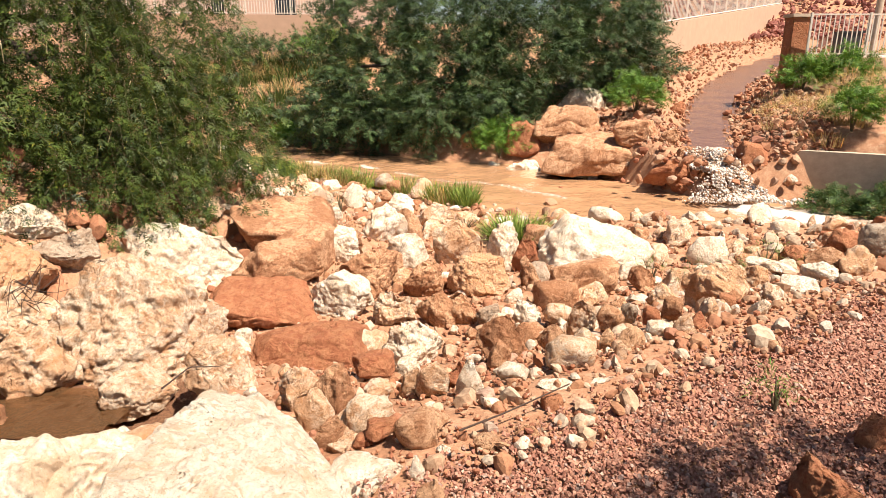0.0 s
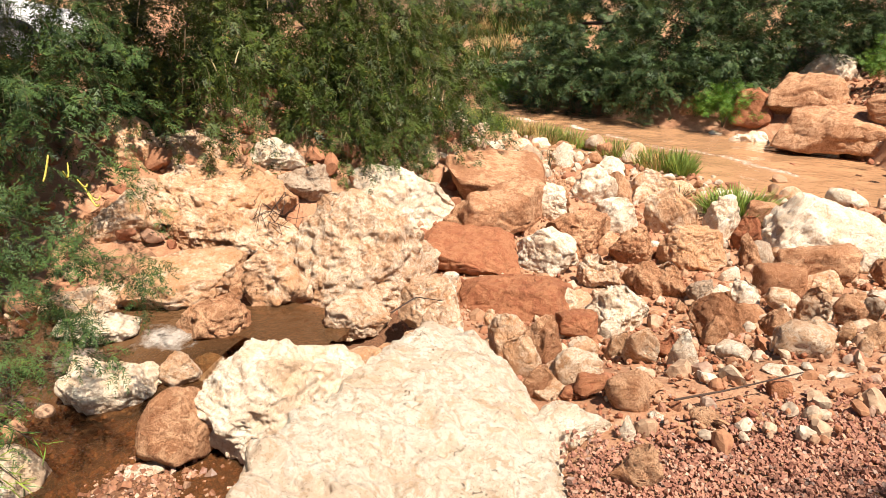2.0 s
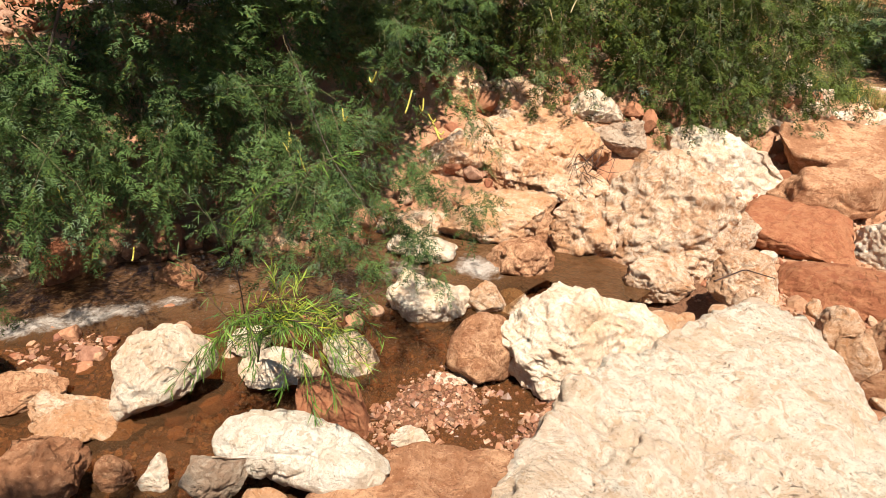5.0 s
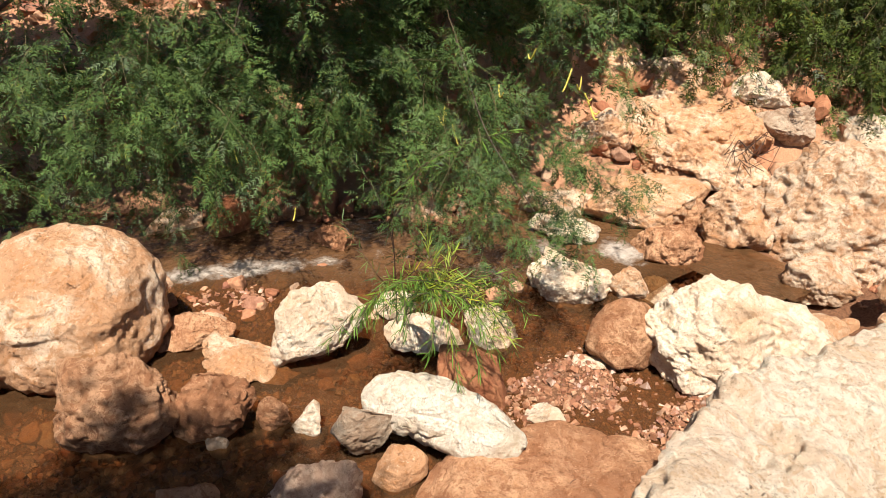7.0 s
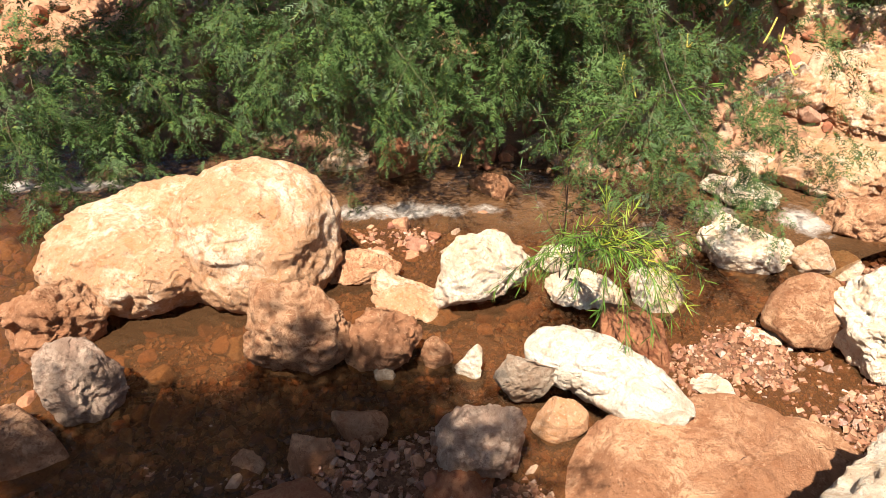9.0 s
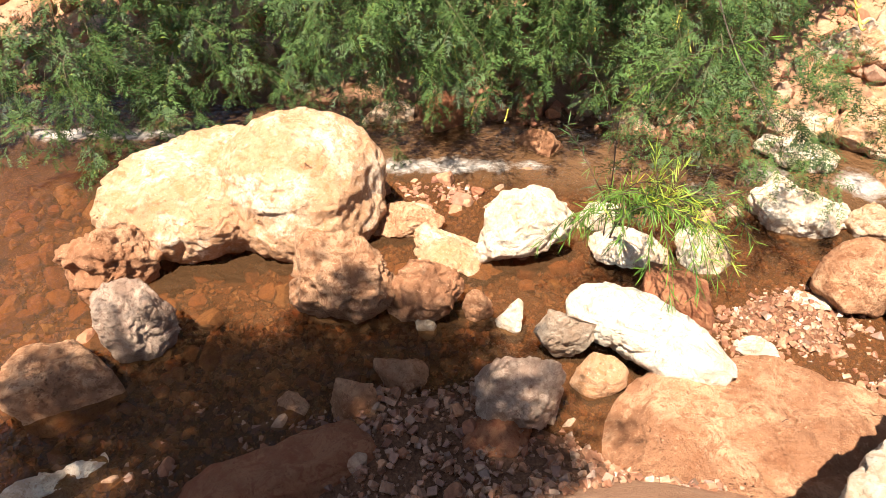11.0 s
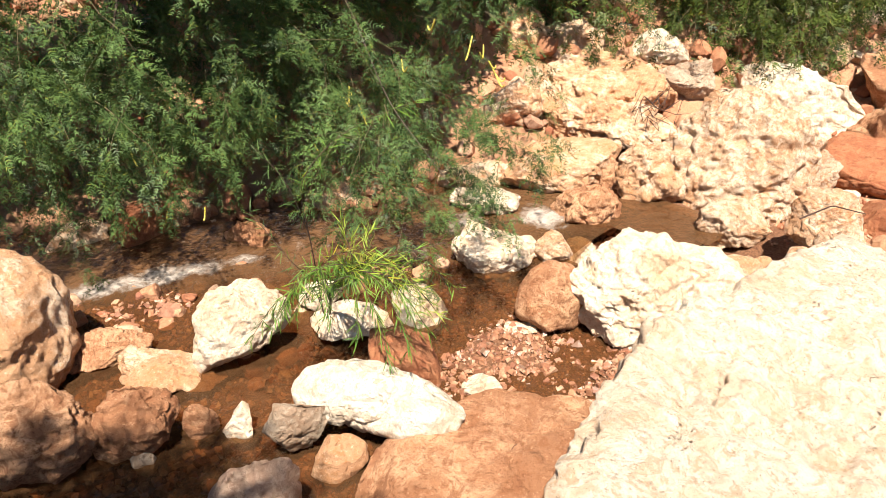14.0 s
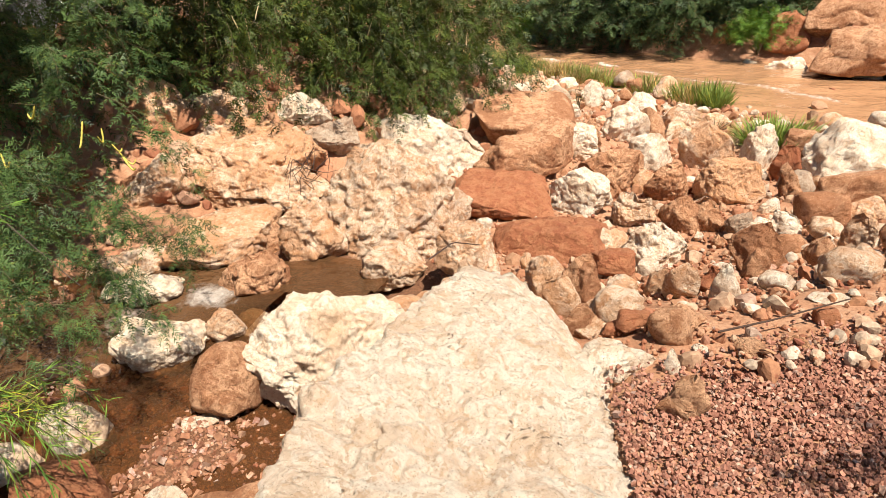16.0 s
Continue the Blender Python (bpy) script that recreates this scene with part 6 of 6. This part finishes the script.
put("shaft", v, f, CONCRETE, lamp_post, smooth=True)
part("base_plate", boxed(10.0, 18.6, 1.40, 0.3, 0.3, 0.06, 0.01), DARK_METAL, lamp_post)
rooted(lamp_post)
bin_box = thing("planter_box", 9.35, 18.6, 1.37, "black square planter box on the terrace", "planter")
part("body", boxed(9.35, 18.6, 1.71, 0.5, 0.5, 0.66, 0.02), DARK_METAL, bin_box)
part("rim", boxed(9.35, 18.6, 2.05, 0.56, 0.56, 0.05, 0.01), DARK_METAL, bin_box)
rooted(bin_box)


def car():
    """A parked car: lofted body, glasshouse, windows, wheels."""
    e = thing("car", -8.6, 4.85, 0.62, "white car parked on the bank behind the trees", "car")
    e.matrix_basis = pose(-8.6, 4.85, 0.62, 0, 0, 59.3)

    def loft(stations):
        v, f = [], []
        for x, half, low, mid, top, inset in stations:
            v += [(x, -half + 0.05, low), (x, -half, (low + mid) / 2), (x, -half + 0.03, mid), (x, -half + inset, top), (x, half - inset, top), (x, half - 0.03, mid), (x, half, (low + mid) / 2), (x, half - 0.05, low)]
        n = len(stations)
        for k in range(n - 1):
            for m in range(8):
                f.append((8 * k + m, 8 * k + (m + 1) % 8, 8 * k + 8 + (m + 1) % 8, 8 * k + 8 + m))
        bm = bmesh.new()
        vs = [bm.verts.new(p) for p in v]
        for q in f:
            bm.faces.new([vs[i] for i in q])
        bm.faces.new(vs[:8]), bm.faces.new(vs[-8:])
        bmesh.ops.recalc_face_normals(bm, faces=bm.faces[:])
        return bm
    part("body", loft([(-2.2, 0.72, 0.36, 0.62, 0.72, 0.12), (-2.1, 0.84, 0.22, 0.68, 0.86, 0.08), (-1.2, 0.88, 0.2, 0.7, 0.92, 0.06), (0.6, 0.88, 0.2, 0.7, 0.92, 0.06), (1.3, 0.86, 0.2, 0.68, 0.84, 0.10), (2.0, 0.80, 0.24, 0.6, 0.70, 0.14), (2.15, 0.70, 0.34, 0.52, 0.60, 0.2)]), WHITE_PAINT, e)
    part("cabin", loft([(-1.95, 0.74, 0.86, 0.9, 0.94, 0.1), (-1.3, 0.76, 0.86, 1.1, 1.38, 0.22), (-0.4, 0.77, 0.86, 1.15, 1.45, 0.2), (0.3, 0.76, 0.86, 1.12, 1.40, 0.22), (1.15, 0.74, 0.84, 0.88, 0.92, 0.14)]), WHITE_PAINT, e)
    for side in (-1, 1):
        for a, b in ((-1.25, -0.35), (-0.27, 0.45)):
            bm = bmesh.new()
            q = [bm.verts.new((x, side * y, z)) for x, y, z in ((a, 0.785, 0.93), (b, 0.785, 0.93), (b - 0.08, 0.63, 1.30), (a + 0.08, 0.63, 1.30))]
            bm.faces.new(q)
            bmesh.ops.solidify(bm, geom=bm.faces[:], thickness=0.02)
            part("window", bm, GLASS_DARK, e, "tinted side window")
        for x in (-1.3, 1.3):
            bm = bmesh.new()
            bmesh.ops.create_cone(bm, cap_ends=True, segments=28, radius1=0.31, radius2=0.31, depth=0.2, matrix=pose(x, side * 0.80, 0.31, 90, 0, 0))
            bmesh.ops.bevel(bm, geom=[k for k in bm.edges if len(k.link_faces) == 2 and k.calc_face_angle() > 1], offset=0.03, segments=2, affect="EDGES")
            tyre = part("wheel", bm, RUBBER, e)
            bm = bmesh.new()
            bmesh.ops.create_cone(bm, cap_ends=True, segments=20, radius1=0.2, radius2=0.17, depth=0.22, matrix=pose(x, side * 0.81, 0.31, 90 * side, 0, 0))
            part("rim", bm, ALLOY, tyre)
    part("bumper", boxed(-2.2, 0, 0.36, 0.12, 1.5, 0.2, 0.04), DARK_METAL, e)


car()


# ---- small plants ----
def tuft(x, y, radius, height, count, material, label, seed, name="grass_tuft", category="grass", z=None, lean=0.45):
    """A clump of arching blades."""
    r = np.random.RandomState(seed)
    z = float(terrain(x, y)) if z is None else z
    e = thing(name, x, y, z, label, category, "grass along the creek")
    a, d = r.uniform(0, 2 * np.pi, count), radius * r.uniform(0, 1, count) ** 0.6
    base = np.c_[d * np.cos(a), d * np.sin(a), np.full(count, -0.02)]
    way = np.c_[lean * np.cos(a) * d / radius, lean * np.sin(a) * d / radius, np.ones(count)] + r.normal(0, 0.18, (count, 3)) * np.array([1, 1, 0.2])
    pts, dirs = strands(r, base, way, height * r.uniform(0.6, 1.15, count), 0.10, 5, 0.05)
    side = np.cross(dirs, np.array([0, 0, 1.0]) + r.normal(0, 0.3, (count, 1, 3)))
    side /= np.linalg.norm(side, axis=2)[:, :, None] + 1e-9
    half = np.array([0.5, 0.5, 0.42, 0.28, 0.04])[None, :, None] * (0.011 * height / 0.3 + 0.003)
    v = np.stack([pts - side * half, pts + side * half], 2).reshape(-1, 3)
    k, s = np.meshgrid(np.arange(count), np.arange(4), indexing="ij")
    q = (k * 5 + s) * 2
    f = np.stack([q, q + 1, q + 3, q + 2], -1).reshape(-1, 4)
    tagged(put("blade_mass", v, f, material, e), kind="stuff")
    return e


def shrub(x, y, radius, height, count, material, label, seed, template, leaf, name="shrub", droop=0.0, z=None, stems=7, length=0.5):
    """A low bush: stems from one foot, leafy twigs round them."""
    r = np.random.RandomState(seed)
    z = float(terrain(x, y)) if z is None else z
    e = thing(name, x, y, z, label, "shrub")
    for k in range(stems):
        a = 2 * np.pi * k / stems + r.uniform(-0.4, 0.4)
        o = radius * r.uniform(0.3, 0.8)
        pts = [(0, 0, -0.03), (0.4 * o * np.cos(a), 0.4 * o * np.sin(a), height * 0.45), (o * np.cos(a), o * np.sin(a), height * r.uniform(0.6, 0.95))]
        v, f = tube(np.array(pts), np.array([0.016, 0.011, 0.005]) * (height + 0.3), 5)
        put("stem", v, f, TWIG, e)
    d = r.normal(0, 1, (count, 3))
    d /= np.linalg.norm(d, axis=1)[:, None]
    d[:, 2] = np.abs(d[:, 2]) * 1.1 - 0.25
    p = d * np.array([radius, radius, height * 0.5]) * (r.uniform(0.3, 1, count) ** 0.5)[:, None] + np.array([0, 0, height * 0.45])
    p[:, 2] = np.maximum(p[:, 2], 0.02)
    pts, dirs = strands(r, p, d + np.array([0, 0, 0.5]), length * height * r.uniform(0.4, 1, count), droop, 6, 0.12)
    b, w = np.repeat(pts[:, 1:].reshape(-1, 3), 2, 0), np.repeat(dirs[:, 1:].reshape(-1, 3), 2, 0)
    way = w * 0.6 + r.normal(0, 0.6, w.shape)
    v, f = many(template[0], template[1], b, frames_along(way, r), r.uniform(*leaf, len(b)))
    tagged(put("leaves", v, f, material, e), kind="stuff")
    return e


# narrow-leaved shrub growing in the stream: thin arching shoots
willow = thing("shrub", -3.29, 1.35, -0.90, "bright green narrow-leaved shrub with thin arching shoots over the stream", "shrub")
rng = np.random.RandomState(77)
foot, hub, hub_left = (-3.29, 1.35, -0.95), (-2.58, 1.17, -0.06), (-2.71, 1.00, -0.03)
shoots = [
    ((foot, (-3.02, 1.27, -0.42), hub, (-2.40, 1.16, -0.19), (-2.28, 1.12, -0.43)), 0), ((foot, (-3.02, 1.27, -0.42), hub_left, (-2.67, 0.91, -0.07), (-2.64, 0.83, -0.15)), 0),
    ((foot, (-3.02, 1.27, -0.42), hub, (-2.40, 1.29, -0.12), (-2.27, 1.34, -0.34)), 0), ((foot, (-3.02, 1.27, -0.42), hub, (-2.43, 1.36, -0.01), (-2.31, 1.51, 0.03)), 0),
    ((foot, (-3.02, 1.27, -0.42), (-2.56, 1.18, -0.05), (-2.64, 1.18, 0.13)), 1), ((foot, (-3.02, 1.27, -0.42), (-2.52, 1.21, -0.05), (-2.55, 1.27, 0.10)), 1),
    ((foot, (-3.02, 1.27, -0.42), (-2.71, 0.94, -0.01), (-2.79, 0.91, 0.10), (-2.90, 0.87, 0.21)), 2), ((foot, (-2.95, 1.17, -0.03), (-2.83, 1.08, 0.32), (-2.75, 1.28, 0.50), (-2.66, 1.44, 0.58), (-2.57, 1.58, 0.61)), 0),
    ((foot, (-2.95, 1.17, -0.03), (-2.87, 1.06, 0.32), (-2.97, 0.97, 0.48)), 2), ((foot, (-3.02, 1.27, -0.42), (-2.45, 1.27, -0.08), (-2.30, 1.37, -0.16), (-2.23, 1.40, -0.31)), 2),
    ((foot, (-3.02, 1.27, -0.42), (-2.65, 1.04, -0.01), (-2.54, 1.00, -0.09), (-2.46, 0.96, -0.19)), 0), ((foot, (-3.02, 1.27, -0.42), hub, (-2.45, 1.10, -0.15), (-2.38, 1.04, -0.29)), 0),
    ((foot, (-3.02, 1.27, -0.42), (-2.50, 1.31, -0.03), (-2.41, 1.47, -0.05), (-2.35, 1.54, -0.21)), 2),
]
for k in range(18):
    a, far = (1.2 if k % 2 else 4.4) + rng.normal(0, 0.75), rng.uniform(0.18, 0.46)
    o = np.array(hub) + rng.normal(0, 0.05, 3)
    out = np.array([math.cos(a), math.sin(a), 0.0])
    shoots.append(((foot, (-3.02, 1.28, -0.42), tuple(o), tuple(o + out * far * 0.6 + np.array([0, 0, 0.02])), tuple(o + out * far + np.array([0, 0, -0.03 - 0.42 * far]))), (0, 0, 2, 1)[k % 4]))
for k, (way_points, kind) in enumerate(shoots):
    pts = np.array(way_points)
    seg = np.r_[0, np.cumsum(np.linalg.norm(np.diff(pts, axis=0), axis=1))]
    t = np.linspace(0, seg[-1], 46)
    fine = np.stack([np.interp(t, seg, pts[:, c]) for c in range(3)], -1)
    for _ in range(12):
        fine[1:-1] = (fine[:-2] + 2 * fine[1:-1] + fine[2:]) / 4
    v, f = tube(fine, np.linspace(0.0045, 0.0012, 46), 5)
    put("stem", v, f, DEADWOOD, willow)
    lean = 28 if kind != 2 else 31
    per = 4 if kind != 2 else 3
    b = np.repeat(fine[lean:], per, 0) + rng.normal(0, 0.004, ((46 - lean) * per, 3))
    d = np.repeat(np.gradient(fine, axis=0)[lean:], per, 0)
    d /= np.linalg.norm(d, axis=1)[:, None]
    way = 0.6 * d + rng.normal(0, 0.42, b.shape) + np.array([0, 0, -0.22 if kind != 1 else 0.2])
    v, f = many(BLADE[0], BLADE[1], b, frames_along(way, rng), rng.uniform(0.05, 0.10, len(b)))
    tagged(put("leaves", v, f, (LEAF_BRIGHT, LEAF_LIME, LEAF_NEAR)[kind], willow), kind="stuff")
rooted(willow)

# pods of the near tree
pods = [(-3.12, 2.45, 0.71), (-3.35, 2.79, 0.48), (-3.38, 2.85, 0.42), (-3.31, 2.81, 0.40), (-4.60, 0.99, -0.35), (-4.42, 1.18, -0.33), (-3.96, 2.12, 0.36), (-3.98, 2.08, 0.29), (-3.27, 2.64, 0.57), (-4.90, 0.73, -0.15), (-5.19, 0.40, 0.16),
        (-4.35, 1.70, 0.18), (-4.15, 1.91, -0.02), (-3.76, 2.05, 0.29), (-3.57, 2.31, 0.50), (-3.47, 2.47, 0.77), (-4.65, 1.37, 0.38), (-5.47, -0.03, 0.26), (-4.76, 0.90, 0.06), (-5.92, -0.89, 0.25)]
for k, (x, y, z) in enumerate(pods):
    r = np.random.RandomState(500 + k)
    a, t = r.uniform(0, 6.28), np.linspace(0, 1, 16)
    bend = r.uniform(0.5, 1.6)
    long = r.uniform(0.12, 0.20)
    pts = np.stack([np.cos(a) * np.sin(bend * t), np.sin(a) * np.sin(bend * t), -np.cos(bend * t * 1.2) * t], -1) * long * np.array([0.5, 0.5, 1]) + np.array([x, y, z])
    v, f = tube(pts, 0.0055 * (1 + 0.25 * np.sin(t * 40)) * np.r_[0.4, np.ones(14), 0.3], 6)
    o = put("pod", v, f, POD, near_tree, smooth=True, label="curved yellow seed pod" if k == 0 else "")
    o.matrix_parent_inverse = Matrix.Translation(-near_tree.matrix_basis.translation)

# dry pods of the bank tree
rng = np.random.RandomState(66)
for k in range(70):
    c = MID_CLUMPS[rng.randint(len(MID_CLUMPS))]
    d = rng.normal(0, 1, 3)
    d /= np.linalg.norm(d)
    x, y, z = 1.2 * c[0] + c[3] * d[0], 1.2 * c[1] - c[3] * abs(d[1]), 1.2 * c[2] - 0.35 + 0.6 * c[3] * d[2]
    t, bend, a, long = np.linspace(0, 1, 9), rng.uniform(0.2, 1.0), rng.uniform(0, 6.28), rng.uniform(0.12, 0.24)
    pts = np.stack([np.cos(a) * np.sin(bend * t), np.sin(a) * np.sin(bend * t), -t], -1) * long * np.array([0.5, 0.5, 1]) + np.array([x, y, z])
    v, f = tube(pts, 0.006 * np.r_[0.4, np.ones(7), 0.3], 5)
    o = put("pod", v, f, STRAW_POD, mid_tree, smooth=True, label="pale dry seed pod" if k == 0 else "")
    o.matrix_parent_inverse = Matrix.Translation(-mid_tree.matrix_basis.translation)

# grass along the near side of the creek
rng = np.random.RandomState(88)
for k in range(84):
    x = rng.uniform(-7.5, 0.0)
    y = float(creek_near(x)) + rng.uniform(-0.75, 0.25)
    dry = rng.uniform() < 0.25
    tuft(x, y, rng.uniform(0.12, 0.3), rng.uniform(0.18, 0.42), 130, LEAF_DRY if dry else LEAF_GRASS, "dry straw-coloured grass clump at the creek edge" if dry else "green grass clump at the creek edge", 600 + k)
tuft(0.62, 8.75, 0.32, 0.42, 420, LEAF_GRASS, "dense bright green grass clump among the stones", 700, lean=0.9)
tuft(0.42, 8.85, 0.22, 0.36, 200, LEAF_GRASS, "dense bright green grass clump among the stones", 701, lean=0.9)
for k, (x, y, rad, h, n) in enumerate([(1.95, 7.0, 0.14, 0.28, 26), (2.15, 6.2, 0.2, 0.3, 34), (2.95, 6.6, 0.26, 0.34, 40), (0.24, 4.9, 0.07, 0.14, 14), (1.43, 2.8, 0.08, 0.17, 16), (-1.93, 9.4, 0.12, 0.4, 26), (2.7, 6.2, 0.16, 0.2, 24)]):
    shrub(x, y, rad, h, n, LEAF_NEAR if k % 2 else LEAF_BRIGHT, "small green weed growing between the stones", 710 + k, BLADE, (0.03, 0.06), "weed", stems=4)
shrub(-0.10, 9.0, 0.24, 0.34, 60, LEAF_DRY, "dark dried-up bush among the pale stones", 720, BLADE, (0.02, 0.05), stems=9)

# far bank and mound
for k, (x, y, rad, h, n, mat, words) in enumerate([
    (0.5, 15.9, 0.45, 0.7, 90, LEAF_BRIGHT, "green leafy bush at the water's edge"), (3.7, 16.4, 0.45, 0.75, 90, LEAF_BRIGHT, "green leafy bush between boulders"),
    (7.5, 16.6, 0.40, 0.7, 80, LEAF_BRIGHT, "bright green leafy bush on the mound"), (8.4, 16.5, 0.45, 0.8, 100, LEAF_BRIGHT, "bright green leafy bush on the mound"), (6.75, 12.7, 0.3, 0.7, 70, LEAF_BRIGHT, "bright green leafy bush on the mound"),
    (6.0, 11.5, 0.4, 0.4, 50, LEAF_NEAR, "green weedy bush below the concrete wall"), (6.7, 11.1, 0.45, 0.5, 60, LEAF_NEAR, "green weedy bush below the concrete wall"), (7.5, 11.0, 0.5, 0.6, 80, LEAF_FAR, "green weedy bush below the concrete wall"),
    (7.2, 13.2, 0.7, 0.5, 110, LEAF_DRY, "dry tangled brush on the mound"), (6.2, 13.4, 0.7, 0.4, 110, LEAF_DRY, "dry tangled brush on the mound"), (8.2, 14.8, 0.9, 0.6, 140, LEAF_DRY, "dry tangled brush on the mound"),
    (-6.3, 19.6, 0.6, 0.7, 100, LEAF_NEAR, "green bush on the grassy bank"), (-5.2, 18.6, 0.5, 0.6, 90, LEAF_BRIGHT, "yellowish green bush on the grassy bank"), (-8.6, 26.5, 1.0, 1.3, 140, LEAF_FAR, "dark green bush below the fence"), (-7.2, 27.5, 0.8, 1.1, 120, LEAF_NEAR, "dark green bush below the fence"), (-10.4, 27.0, 1.0, 1.6, 140, LEAF_FAR, "dark green bush below the fence"),
    (-5.6, 26.0, 0.9, 1.5, 140, LEAF_BRIGHT, "yellow-green bush on the grassy bank"),
]):
    shrub(x, y, rad, h, n, mat, words, 740 + k, CLUSTER[0] if mat is not LEAF_DRY else BLADE, (0.10, 0.18), length=0.6)
for k in range(120):
    x = rng.uniform(-13, -4.0)
    y = float(creek_far(x)) + rng.uniform(0.2, 9.0)
    dry = rng.uniform() < 0.4
    tuft(x, y, rng.uniform(0.3, 0.6), rng.uniform(0.3, 0.7), 110, LEAF_DRY if dry else LEAF_MID, "dry straw-coloured grass clump on the bank" if dry else "green grass clump on the bank", 800 + k)
for k in range(26):
    tuft(rng.uniform(5.8, 9.5), rng.uniform(12.2, 17), rng.uniform(0.2, 0.4), rng.uniform(0.15, 0.32), 80, LEAF_DRY, "dry straw-coloured grass clump on the mound", 880 + k)


# ---- twigs ----
def stick(points, r0, r1, label, name="stick", z=0.0):
    p = np.array(points, float)
    e = thing(name, *points[0], label, "stick")
    t = np.linspace(0, 1, 14)
    fine = np.stack([np.interp(t, np.linspace(0, 1, len(p)), p[:, c]) for c in range(3)], -1)
    v, f = tube(fine, np.linspace(r0, r1, 14), 6)
    put("shaft", v, f, DEADWOOD, e)
    rooted(e)


stick([(0.03, 2.50, 0.01), (0.22, 2.62, 0.03), (0.52, 2.83, 0.07)], 0.005, 0.003, "thin dark dead stick lying on the gravel")
stick([(-1.18, 2.42, 0.20), (-1.12, 2.56, 0.23), (-1.01, 2.61, 0.21)], 0.004, 0.002, "thin curled twig lying on the pale boulder")
for k in range(24):
    r = np.random.RandomState(950 + k)
    x, y = -3.32 + r.normal(0, 0.10), 4.62 + r.normal(0, 0.07)
    z0 = -0.24 + r.normal(0, 0.05)
    a = r.normal(0, 0.09, (2, 3)) * np.array([1, 1, 0.7])
    stick([(x, y, z0), (x + a[0, 0], y + a[0, 1], z0 + 0.03 + a[0, 2]), (x + a[0, 0] + a[1, 0], y + a[0, 1] + a[1, 1], z0 + a[1, 2])], 0.0035, 0.0018, "dry twig of a flood-washed tangle between boulders")
for k in range(5):
    r = np.random.RandomState(970 + k)
    x, y = -1.78 + r.normal(0, 0.1), 1.32 + r.normal(0, 0.12)
    stick([(x, y, -0.69), (x + r.normal(0, 0.06), y + r.normal(0, 0.06), -0.67), (x + r.normal(0, 0.12), y + r.normal(0, 0.12), -0.68)], 0.0022, 0.001, "dry brown twig lying on the orange slab")
